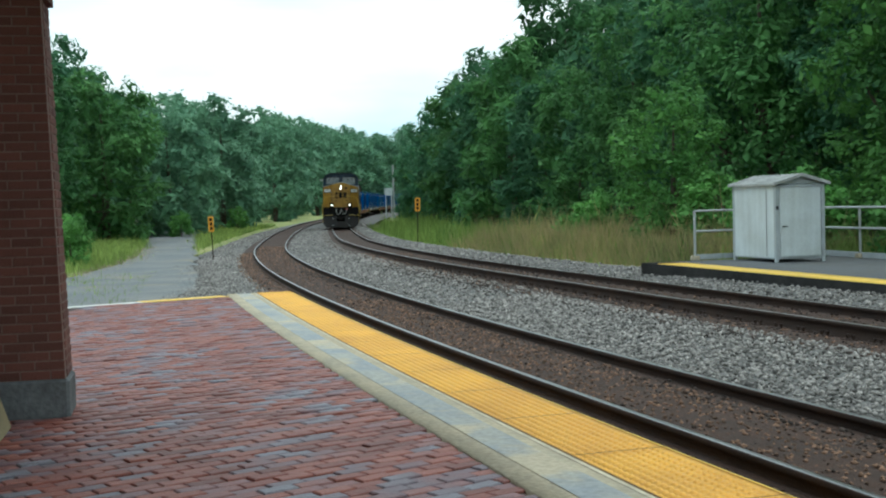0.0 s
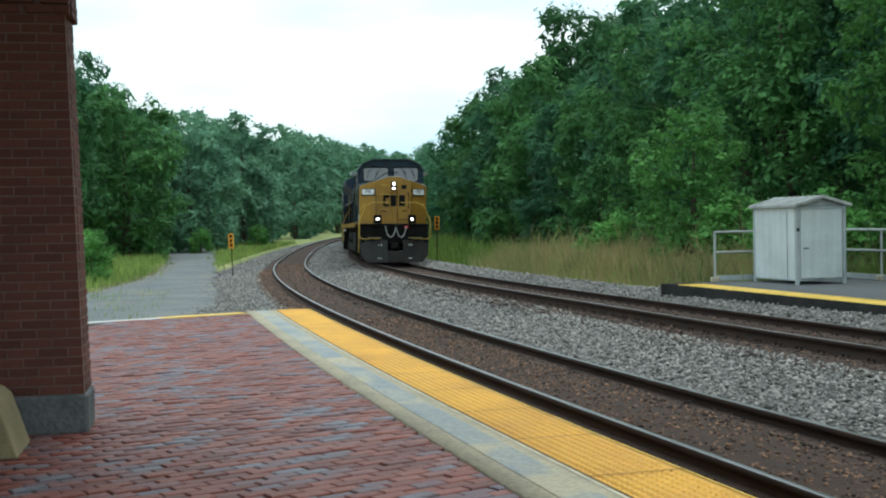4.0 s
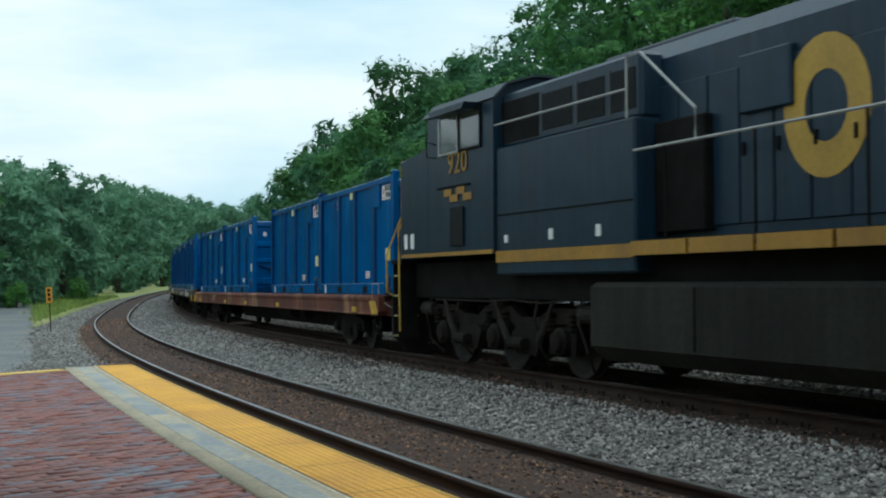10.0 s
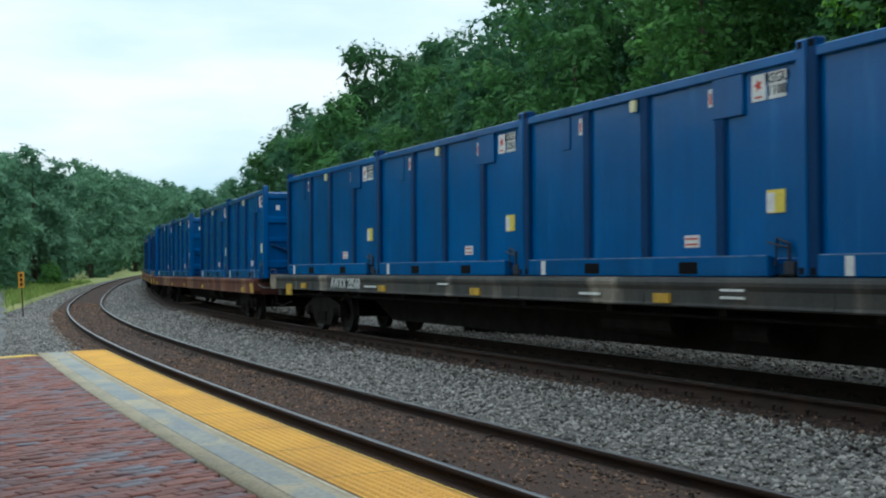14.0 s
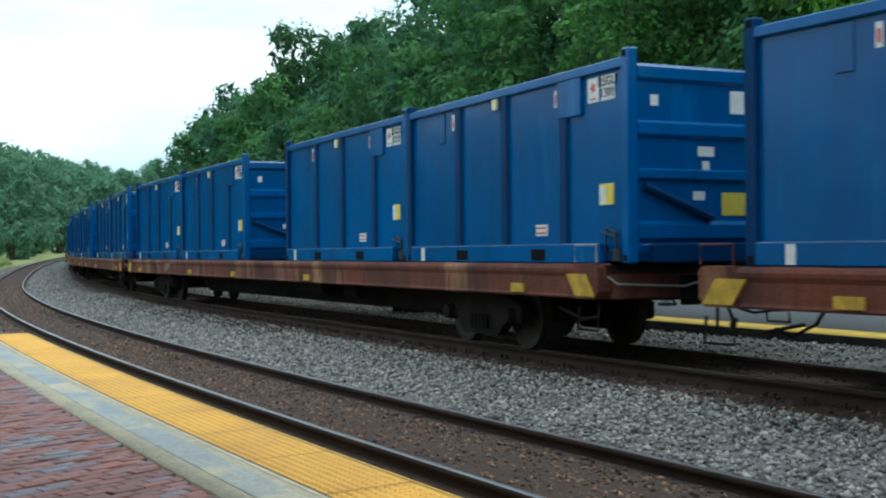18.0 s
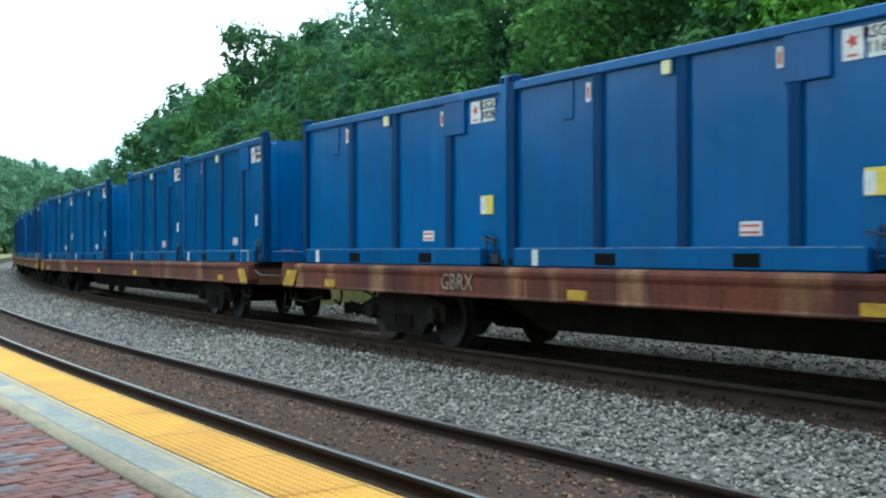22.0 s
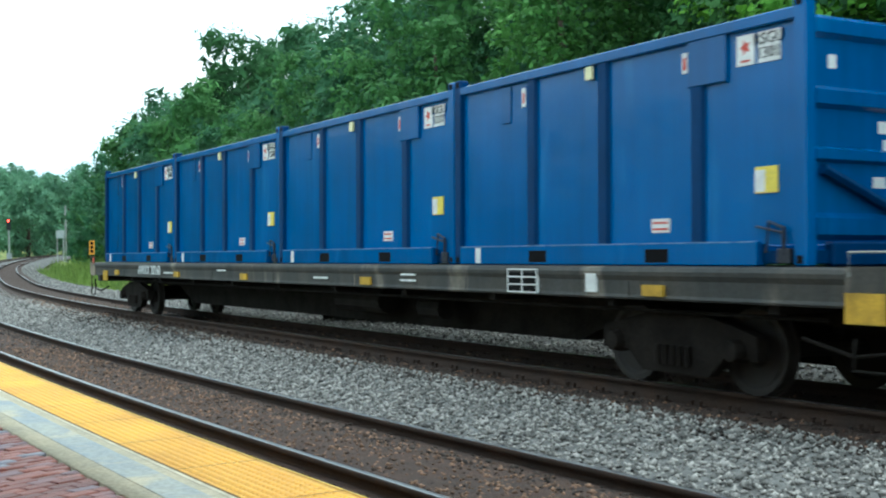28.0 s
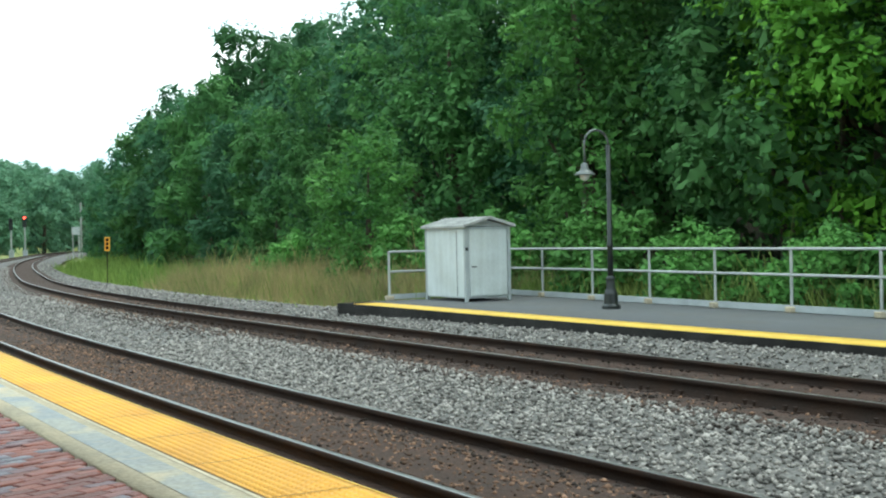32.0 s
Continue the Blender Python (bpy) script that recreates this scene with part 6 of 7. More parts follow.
    bm = bmesh.new()
    prism(bm, [(-0.64 + (0.075 if q % 2 else 0.035) * math.cos(q * math.pi / 5), 1.57 + (0.075 if q % 2 else 0.035) * math.sin(q * math.pi / 5)) for q in range(10)], "x", -x + 0.04, -x + 0.05)
    part("emblem", bm, LABEL_RED, bulk, "small red emblem")
    bm = bmesh.new()
    box(bm, -L + 0.2, L - 0.2, -W + 0.05, -W + 0.07, 2.262, 2.275)
    part("latch_rod", bm, BLUE_DARK, c)
    # the box is 5.95 long
    for o in c.children_recursive:
        o.data.transform(Matrix.Diagonal((0.982, 1, 1, 1)))
    return c


def emblem_ring(parent, side, cx, cz, rx, rz, y, m, n=24, hole=0.45):
    """A thick painted ring, with n corners, on a hood side."""
    bm = bmesh.new()
    loops = [[bm.verts.new((cx + rx * f * math.cos(a), yy * side, cz + rz * f * math.sin(a))) for a in (2 * math.pi * i / n for i in range(n))]
             for yy in (y, y + 0.006) for f in (1.0, hole)]
    o0, i0, o1, i1 = loops
    for p, q in ((o1, i1), (o0, o1), (i1, i0), (i0, o0)):
        for i in range(n):
            bm.faces.new((p[i], p[(i + 1) % n], q[(i + 1) % n], q[i]))
    bmesh.ops.recalc_face_normals(bm, faces=bm.faces)
    part("emblem_ring", bm, m, parent)


def slab(parent, side, outline, holes, y, m):
    """A flat painted block with oblong gaps in it, on a hood side."""
    bm = bmesh.new()
    prism(bm, [(px, pz) for px, pz in outline], "y", min(y * side, (y + 0.006) * side), max(y * side, (y + 0.006) * side))
    ob = part("emblem_block", bm, m, parent)
    for x0, x1, z0, z1 in holes:
        part("emblem_gap", bx(min(x0, x1), max(x0, x1), min(y * side, (y + 0.009) * side), max(y * side, (y + 0.009) * side), z0, z1), LOCO_BLUE, ob)


def rounded_emblem(parent, side, x0, z0, sc, y, m):
    """Plain heavy shapes in place of the railway's emblem: a ring, a slotted block and a waisted block."""
    f = -side
    emblem_ring(parent, side, x0 - 0.98 * sc * f, z0, 0.47 * sc, 0.54 * sc, y, m, hole=0.5)
    w, h = 0.36 * sc, 0.54 * sc
    c = 0.16 * sc
    slab(parent, side, [(x0 - w, z0 - h + c), (x0 - w + c, z0 - h), (x0 + w - c, z0 - h), (x0 + w, z0 - h + c), (x0 + w, z0 + h - c), (x0 + w - c, z0 + h), (x0 - w + c, z0 + h), (x0 - w, z0 + h - c)],
         ((x0 - w * 0.4, x0 + w * 0.4, z0 + 0.17 * sc, z0 + 0.34 * sc), (x0 - w * 0.4, x0 + w * 0.4, z0 - 0.34 * sc, z0 - 0.17 * sc)), y, m)
    xc = x0 + 0.9 * sc * f
    slab(parent, side, [(xc - 0.46 * sc, z0 - h), (xc + 0.46 * sc, z0 - h), (xc + 0.24 * sc, z0), (xc + 0.46 * sc, z0 + h), (xc - 0.46 * sc, z0 + h), (xc - 0.24 * sc, z0)], (), y, m)


def loco_truck(eng, xc):
    tr = part("truck", bx(xc - 2.3, xc + 2.3, -0.85, 0.85, 0.62, 0.82, bevel=0.03), LOCO_DARK, eng, "dusty three-axle power truck")
    part("traction_motor", bx(xc - 2.5, xc + 2.5, -0.66, 0.66, 0.24, 0.62, bevel=0.05), LOCO_DARK, tr)
    for side in (-1, 1):
        y = 1.05 * side

        def slabs(bm, outline, t0, t1):
            prism(bm, [(xc + a, b) for a, b in outline], "y", min(y + t0 * side, y + t1 * side), max(y + t0 * side, y + t1 * side))
        bm = bmesh.new()
        # cast frame: a top beam that sinks between the axles, with pedestal legs
        slabs(bm, [(-2.75, 0.8), (-2.7, 0.98), (-1.7, 1.0), (-1.3, 0.86), (-0.75, 0.84), (-0.45, 1.0), (0.45, 1.0), (0.75, 0.84), (1.3, 0.86), (1.7, 1.0), (2.7, 0.98), (2.75, 0.8),
                   (1.75, 0.76), (1.35, 0.62), (0.72, 0.6), (0.4, 0.8), (-0.4, 0.8), (-0.72, 0.6), (-1.35, 0.62), (-1.75, 0.76)], -0.08, 0.08)
        for dx in (-2.0, 0.0, 2.0):
            for e in (-1, 1):
                slabs(bm, [(dx + e * 0.24, 0.82), (dx + e * 0.4, 0.82), (dx + e * 0.34, 0.34), (dx + e * 0.22, 0.34)][::e], -0.06, 0.1)
        fr = part("side_frame", bm, BOGIE, tr)
        for dx in (-1.0, 1.0):
            bm = bmesh.new()
            slabs(bm, [(dx - 0.46, 0.6), (dx - 0.3, 0.3), (dx + 0.3, 0.3), (dx + 0.46, 0.6), (dx + 0.3, 0.7), (dx - 0.3, 0.7)], -0.05, 0.13)
            part("equaliser", bm, BOGIE, fr)
            bm = bmesh.new()
            tube(bm, [(xc + dx - 0.1, y + 0.2 * side, 0.46), (xc + dx + 0.34, y + 0.2 * side, 0.46)], 0.09, 10)
            part("brake_cylinder", bm, BOGIE, fr)
        for dx in (-2.0, 0.0, 2.0):
            bm = bmesh.new()
            wheel_bm(bm, xc + dx, 0.53, side)
            part("wheel", bm, WHEEL, tr)
            bm = bmesh.new()
            lathe(bm, [(0.03, -0.14), (0.13, -0.13), (0.16, -0.08), (0.2, -0.06), (0.22, 0.1)] if side < 0 else [(0.03, 0.14), (0.13, 0.13), (0.16, 0.08), (0.2, 0.06), (0.22, -0.1)], 14, (xc + dx, y + 0.1 * side, 0.53), axis="y")
            part("axle_box", bm, BOGIE, fr)
            for e in (-1, 1):
                bm = bmesh.new()
                for k in range(4):
                    lathe(bm, [(0.05, 0.0), (0.085, 0.02), (0.085, 0.05), (0.05, 0.07)], 8, (xc + dx + e * 0.3, y + 0.1 * side, 0.66 + 0.07 * k))
                part("coil_spring", bm, BOGIE, fr)
        for dx, e in ((-1.45, -1), (1.45, 1), (-0.5, 1)):
            bm = bmesh.new()
            tube(bm, [(xc + dx, y + 0.16 * side, 0.5), (xc + dx + 0.24 * e, y + 0.17 * side, 0.8)], 0.06, 8)
            tube(bm, [(xc + dx + 0.24 * e, y + 0.17 * side, 0.8), (xc + dx + 0.42 * e, y + 0.17 * side, 1.08)], 0.035, 8)
            part("damper", bm, DUSTY, fr)
        for dx in (-2.72, 2.72):
            bm = bmesh.new()
            tube(bm, [(xc + dx - 0.26, y + 0.08 * side, 0.92), (xc + dx + 0.2, y + 0.08 * side, 0.92)], 0.12, 10)
            part("brake_cylinder", bm, DUSTY, fr)
        bm = bmesh.new()
        tube(bm, [(xc - 2.4, y + 0.12 * side, 1.12), (xc - 1.5, y + 0.16 * side, 1.06), (xc - 0.6, y + 0.16 * side, 1.1), (xc + 0.2, y + 0.16 * side, 1.07), (xc + 2.4, y + 0.12 * side, 1.08)], 0.016, 5)
        for dx in (-2.55, -1.35, 1.35, 2.55):
            tube(bm, [(xc + dx, y + 0.12 * side, 1.15), (xc + dx * 1.02, y + 0.2 * side, 0.8), (xc + dx * 1.05, y + 0.1 * side, 0.4), (xc + dx * 0.98, y - 0.1 * side, 0.14)], 0.022, 6)
        part("pipework", bm, DUSTY, fr)
        bm = bmesh.new()
        box(bm, xc - 0.22, xc + 0.22, min(y, y + 0.14 * side), max(y, y + 0.14 * side), 0.98, 1.12, 0.02)
        part("bolster_pad", bm, BOGIE, fr)


def build_loco(u0, number, reverse):
    lab = "dark blue diesel locomotive with dirty yellow nose and lit headlights" if not reverse else \
        "dark blue diesel freight locomotive running backwards, yellow radiator end leading"
    eng = thing("locomotive", pose(0, 0, 0), lab, "locomotive", group="locomotives of the train")
    # frame and running boards
    part("frame", bx(-10.4, 10.2, -1.2, 1.2, 1.1, 1.72, bevel=0.02), LOCO_DARK, eng, "black main frame")
    for side in (-1, 1):
        y0, y1 = sorted((1.2 * side, 1.52 * side))
        walk_ = part("running_board", bx(-10.4, 2.6 if reverse else 6.4, y0, y1, 1.74, 1.86, bevel=0.01), LOCO_DARK, eng)
        y0, y1 = sorted((1.5 * side, 1.545 * side))
        if not reverse:
            for k in range(14):
                a = -10.3 + k * 1.2
                part("sill_stripe", bx(a, a + 1.13, y0, y1, 1.66, 1.87), LOCO_YELLOW, walk_, "yellow sill panel")
        else:
            for k in range(11):
                a = -10.3 + k * 1.18
                part("sill_stripe", bx(a, a + 1.12, y0, y1, 1.68, 1.85), LOCO_YELLOW, walk_, "bright yellow sill panel")
    # cab
    cab = bmesh.new()
    prism(cab, [(-1.5, 1.46), (1.5, 1.46), (1.5, 4.0), (1.28, 4.3), (0.82, 4.52), (-0.82, 4.52), (-1.28, 4.3), (-1.5, 4.0)], "x", 6.3, 8.85)
    cab = part("cab", cab, LOCO_BLUE, eng)
    bm = bmesh.new()
    prism(bm, [(-1.55, 3.98), (-1.32, 4.34), (-0.84, 4.57), (0.84, 4.57), (1.32, 4.34), (1.55, 3.98), (1.51, 3.98), (1.29, 4.315), (0.82, 4.53), (-0.82, 4.53), (-1.29, 4.315), (-1.51, 3.98)], "x", 6.2, 9.0)
    part("cab_roof", bm, LOCO_GREY, cab, "dusty grey cab roof")
    for side in (-1, 1):
        for x0, x1 in ((6.75, 7.5), (7.6, 8.3)):
            y0, y1 = sorted((1.49 * side, 1.512 * side))
            # lead cab's front window is a dark panel painted as the shaded opening
            w = part("side_window", bx(x0, x1, y0, y1, 3.28, 3.9, bevel=0.02), (SCREEN if x0 > 7.5 else GLASS_SKY) if not reverse else (GLASS_SKY if x0 > 7.5 else GLASS), cab)
            bm = bmesh.new()
            yy0, yy1 = sorted((1.5 * side, 1.53 * side))
            for b in ((x0 - 0.05, x1 + 0.05, 3.23, 3.28), (x0 - 0.05, x1 + 0.05, 3.9, 3.95), (x0 - 0.05, x0, 3.28, 3.9), (x1, x1 + 0.05, 3.28, 3.9)):
                box(bm, b[0], b[1], yy0, yy1, b[2], b[3])
            part("window_frame", bm, HANDRAIL if x0 > 7.5 else LOCO_DARK, w)
        y0, y1 = sorted((1.5 * side, 1.78 * side))
        bm = bmesh.new()
        prism(bm, [(6.75, 3.98), (8.2, 3.98), (8.1, 3.88), (6.85, 3.88)], "y", y0, y1)
        part("sun_visor", bm, LOCO_BLUE if reverse else SHED_PAINT, cab)
        y0, y1 = sorted((1.5 * side, 1.54 * side))
        if not reverse:
            for x0, x1 in ((6.55, 7.25), (7.35, 8.0)):
                grille = part("louvre_panel", bx(x0, x1, y0, y1, 1.98, 2.62, bevel=0.01), LOCO_DARK, cab)
                for k in range(9):
                    yy0, yy1 = sorted((1.53 * side, 1.56 * side))
                    part("louvre", bx(x0 + 0.04, x1 - 0.04, yy0, yy1, 2.02 + k * 0.066, 2.05 + k * 0.066), LOCO_BLUE, grille)
        else:
            part("louvre_panel", bx(7.35, 7.85, y0, y1, 1.95, 2.55, bevel=0.01), SCREEN, cab)
        turn = pose(0, 0, 0, 90, 0, 0) if side < 0 else pose(0, 0, 0, 90, 0, 180)
        letters(number, 0.52, LOCO_YELLOW if reverse else LETTER_TAN, cab, Matrix.Translation((7.6 if reverse else 7.65, 1.513 * side, 3.0)) @ turn, "yellow cab number")
        bm = bmesh.new()
        xb = 7.6 if reverse else 7.65
        for k, (dx, dz) in enumerate(((-0.38, 0.0), (-0.12, 0.07), (0.14, 0.0), (0.38, 0.06))):
            box(bm, xb + dx - 0.16, xb + dx + 0.16, min(1.505 * side, 1.518 * side), max(1.505 * side, 1.518 * side), 2.63 + dz, 2.7 + dz)
        part("emblem_block", bm, LOCO_YELLOW, cab)
        part("sill_panel", bx(6.3, 10.05, min(1.5 * side, 1.53 * side), max(1.5 * side, 1.53 * side), 1.62, 1.86), LOCO_YELLOW, cab, "dirty yellow cab sill")
        for x in (9.55, 9.85):
            part("notice", bx(x - 0.07, x + 0.07, min(1.5 * side, 1.512 * side), max(1.5 * side, 1.512 * side), 1.95, 2.2), LABEL, cab)
        bm = bmesh.new()
        tube(bm, [(7.1, 1.52 * side, 2.78), (8.4, 1.52 * side, 2.78)], 0.012, 5)
        tube(bm, [(8.35, 1.56 * side, 3.45), (8.35, 1.74 * side, 3.5), (8.32, 1.74 * side, 3.2), (8.35, 1.56 * side, 3.2)], 0.014, 5)
        part("grab_and_mirror", bm, LOCO_DARK, cab)
    # windscreen
    for s in (-1, 1):
        def pane(bm, y0, y1, z0, z1, r, x0, x1):
            prism(bm, [(y0 + r, z0), (y1 - r, z0), (y1, z0 + r), (y1, z1 - r), (y1 - r, z1), (y0 + r, z1), (y0, z1 - r), (y0, z0 + r)], "x", x0, x1)
        y0, y1 = sorted((0.13 * s, 1.24 * s))
        bm = bmesh.new()
        pane(bm, y0, y1, 3.6, 4.12, 0.06, 8.84, 8.875)
        scr = part("windscreen", bm, GLASS_SKY, cab, "windscreen pane reflecting the sky")
        bm = bmesh.new()
        pane(bm, y0 - 0.045, y1 + 0.045, 3.555, 4.165, 0.08, 8.83, 8.868)
        part("window_frame", bm, LOCO_DARK, scr, "black rubber window seal")
        for ya, yb in ((0.42, 0.66), (0.82, 1.04)):
            bm = bmesh.new()
            tube(bm, [(8.9, ya * s, 4.2), (8.91, yb * s, 3.86)], 0.012, 5)
            tube(bm, [(8.9, (yb - 0.05) * s, 4.02), (8.9, (yb + 0.06) * s, 3.7)], 0.009, 5)
            part("wiper", bm, LOCO_DARK, scr)
        part("brow", bx(8.85, 8.93, y0, y1, 4.2, 4.23), LOCO_BLUE, cab)
    bm = bmesh.new()
    tube(bm, [(9.9, -1.2, 3.46), (9.75, -0.75, 3.62), (9.3, -0.2, 3.92), (9.3, 0.3, 3.92)], 0.014, 6)
    part("nose_handrail", bm, LOCO_DARK, cab)
    # nose: a flat middle with its corners cut back, and a porch before it
    def face_x(y):
        return 10.6 - 0.5 * max(0.0, abs(y) - 0.8) / 0.7

    def face_top(y):
        return float(np.interp(abs(y), [0, 0.22, 1.5], [3.7, 3.7, 3.3]))

    def face_plate(bm, y0, y1, z0, z1, d0, d1, tops=False):
        """A plate that follows the nose's plan between two heights."""
        ys = sorted({y0, y1} | {q for q in (-0.8, -0.22, 0.22, 0.8) if y0 < q < y1})
        out = []
        for d_ in (d0, d1):
            out.append([bm.verts.new((face_x(q) + d_, q, z0)) for q in ys] + [bm.verts.new((face_x(q) + d_, q, face_top(q) if tops else z1)) for q in ys[::-1]])
        a_, b_ = out
        n_, m_ = len(a_), len(ys)
        for i_ in range(n_):
            bm.faces.new((a_[i_], a_[(i_ + 1) % n_], b_[(i_ + 1) % n_], b_[i_]))
        for k_ in range(m_ - 1):
            for q in out:
                bm.faces.new((q[k_], q[k_ + 1], q[n_ - 2 - k_], q[n_ - 1 - k_]))
        bmesh.ops.recalc_face_normals(bm, faces=bm.faces)
        return bm
    bm = bmesh.new()
    ys = [-1.5, -0.8, -0.22, 0.22, 0.8, 1.5]
    lo_f, hi_f = [bm.verts.new((face_x(q), q, 1.8)) for q in ys], [bm.verts.new((face_x(q), q, face_top(q))) for q in ys]
    lo_b, hi_b = [bm.verts.new((8.86, q, 1.8)) for q in ys], [bm.verts.new((8.86, q, face_top(q) + (0.16 if abs(q) > 1 else 0.06 if abs(q) > 0.5 else -0.02))) for q in ys]
    for k in range(5):
        for q in ((lo_f[k], lo_f[k + 1], hi_f[k + 1], hi_f[k]), (hi_f[k], hi_f[k + 1], hi_b[k + 1], hi_b[k]), (lo_b[k], lo_b[k + 1], lo_f[k + 1], lo_f[k]), (hi_b[k], hi_b[k + 1], lo_b[k + 1], lo_b[k])):
            bm.faces.new(q)
    for k in (0, 5):
        bm.faces.new((lo_f[k], hi_f[k], hi_b[k], lo_b[k]))
    bmesh.ops.recalc_face_normals(bm, faces=bm.faces)
    part("nose", bm, LOCO_BLUE, eng)
    front = part("nose_face", face_plate(bmesh.new(), -0.79, 0.79, 1.8, 0, 0.004, 0.04, True), LOCO_YELLOW, eng, "dirty yellow nose face")
    for y0, y1 in ((-1.505, -0.8), (0.8, 1.505)):
        part("corner_panel", face_plate(bmesh.new(), y0, y1, 1.8, 0, 0.004, 0.036, True), LOCO_YELLOW, front, "dirty yellow corner panel")
    bm = bmesh.new()
    tube(bm, [(face_x(y) + 0.02, y, face_top(y) + 0.012) for y in ys], 0.016, 6)
    part("nose_edge", bm, HANDRAIL, front, "pale worn edge")
    door = part("nose_door", bx(10.64, 10.665, 0.18, 0.76, 1.9, 3.15, bevel=0.012), LOCO_YELLOW, front)
    for y_, z_ in ((0.155, 3.2), (0.782, 3.2), (-0.79, 2.9)):
        part("door_gap", bx(10.63, 10.65, y_ - 0.012, y_ + 0.012, 1.86, z_), LOCO_DARK, door)
    part("door_gap", bx(10.64, 10.667, 0.2, 0.74, 1.96, 1.985), LOCO_DARK, door)
    for z_ in (2.1, 2.5, 2.95):
        part("hinge", bx(10.64, 10.68, 0.73, 0.79, z_ - 0.05, z_ + 0.05), LOCO_YELLOW, door)
    part("headlight_frame", bx(10.64, 10.69, -0.17, 0.17, 2.98, 3.56, bevel=0.02), LOCO_YELLOW, front)
    lights = part("headlight_box", bx(10.64, 10.696, -0.12, 0.12, 3.04, 3.5, bevel=0.015), SCREEN, front)
    for z in (3.16, 3.39):
        bm = bmesh.new()
        lathe(bm, [(0.02, 0.075), (0.045, 0.07), (0.058, 0.05)], 14, (10.64, 0, z), axis="x")
        part("headlight", bm, LAMP_GLOW if not reverse else LABEL, lights, "lit headlight" if not reverse else "unlit headlight")
    part("nose_window", bx(10.64, 10.66, 0.34, 0.56, 3.08, 3.34, bevel=0.02), SCREEN, front)
    for s in (-1, 1):
        c0, c1 = sorted((0.84 * s, 1.42 * s))
        nb = part("number_board", face_plate(bmesh.new(), c0 + 0.03, c1 - 0.03, 2.92, 3.13, 0.03, 0.085), LABEL, front, "white number board")
        part("board_frame", face_plate(bmesh.new(), c0, c1, 2.885, 3.165, 0.03, 0.075), LOCO_DARK, nb)
        letters(number, 0.2, INK, nb, Matrix.Translation((face_x(1.13) + 0.09, 1.13 * s, 3.025)) @ pose(0, 0, 0, 90, 0, 90 + 35.5 * s), "black board number")
        dl = part("ditch_light_box", bx(11.12, 11.3, 0.76 * s - 0.17, 0.76 * s + 0.17, 1.8, 2.16, bevel=0.02), LOCO_DARK, front)
        bm = bmesh.new()
        lathe(bm, [(0.02, 0.12), (0.05, 0.115), (0.062, 0.09)], 14, (11.2, 0.76 * s, 1.98), axis="x")
        part("ditch_light", bm, DITCH_GLOW if not reverse else LABEL, dl, "lit ditch light" if not reverse else "unlit ditch light")
    for z in (2.4, 2.92, 3.32):
        bm = bmesh.new()
        tube(bm, [(10.64, -0.6, z), (10.7, -0.6, z), (10.7, -0.2, z), (10.64, -0.2, z)], 0.011, 6)
        part("grab_iron", bm, HANDRAIL_YELLOW, front)
    # plain dark blocks in place of the emblem
    for y, z, w, h in ((-0.42, 2.72, 0.1, 0.36), (-0.3, 2.86, 0.2, 0.09), (-0.3, 2.58, 0.2, 0.09), (-0.02, 2.72, 0.26, 0.36), (0.36, 2.72, 0.28, 0.36), (0.66, 2.72, 0.035, 0.5), (0.63, 2.96, 0.09, 0.035), (0.63, 2.48, 0.09, 0.035),
                       (-0.52, 2.34, 0.07, 0.06), (-0.4, 2.34, 0.07, 0.06), (0.42, 2.34, 0.07, 0.06), (0.54, 2.34, 0.07, 0.06)):
        part("emblem_block", bx(10.639, 10.668, y - w / 2, y + w / 2, z - h / 2, z + h / 2), LOCO_DARK, front)
    # porch, pilot, plough
    part("porch", bx(10.0, 11.2, -1.1, 1.1, 1.64, 1.79, bevel=0.015), LOCO_DARK, eng, "black front porch deck")
    part("pilot", bx(10.95, 11.12, -1.48, 1.48, 0.95, 1.78, bevel=0.03), LOCO_DARK, eng, "black pilot sheet")
    for s in (-1, 1):
        part("corner_platform", bx(10.1, 11.16, min(1.1 * s, 1.5 * s), max(1.1 * s, 1.5 * s), 1.7, 1.785, bevel=0.01), LOCO_DARK, eng)
        part("pilot_tread", bx(11.12, 11.44, min(0.6 * s, 1.2 * s), max(0.6 * s, 1.2 * s), 1.15, 1.18, bevel=0.006), STEP_EDGE, eng, "pilot tread with a pale edge")
    for s in (-1, 1):
        bm = bmesh.new()
        # each blade is swept back from the middle and cut off at its lower corner
        o = [(0.34, 0.1), (1.2, 0.1), (1.48, 0.42), (1.52, 1.08), (0.34, 1.08)]
        a = [bm.verts.new((11.66 - 0.3 * abs(y) - 0.16 * (z - 0.1), y * s, z)) for y, z in o]
        b = [bm.verts.new((v.co.x - 0.06, v.co.y, v.co.z)) for v in a]
        for i in range(5):
            bm.faces.new((a[i], a[(i + 1) % 5], b[(i + 1) % 5], b[i]))
        bm.faces.new(a)
        bm.faces.new(b[::-1])
        bmesh.ops.recalc_face_normals(bm, faces=bm.faces)
        plough = part("plough_blade", bm, PLOUGH, eng, "black snow plough blade")
        for z_ in (0.28, 0.86):
            for y_ in (0.62, 0.72):
                part("hose_fitting", bx(11.36, 11.48, y_ * s - 0.014, y_ * s + 0.014, z_ - 0.04, z_ + 0.03, bevel=0.006), LABEL, plough, "small pale hose fitting")
    part("plough_centre", bx(11.46, 11.6, -0.34, 0.34, 0.1, 0.6, bevel=0.02), PLOUGH, eng)
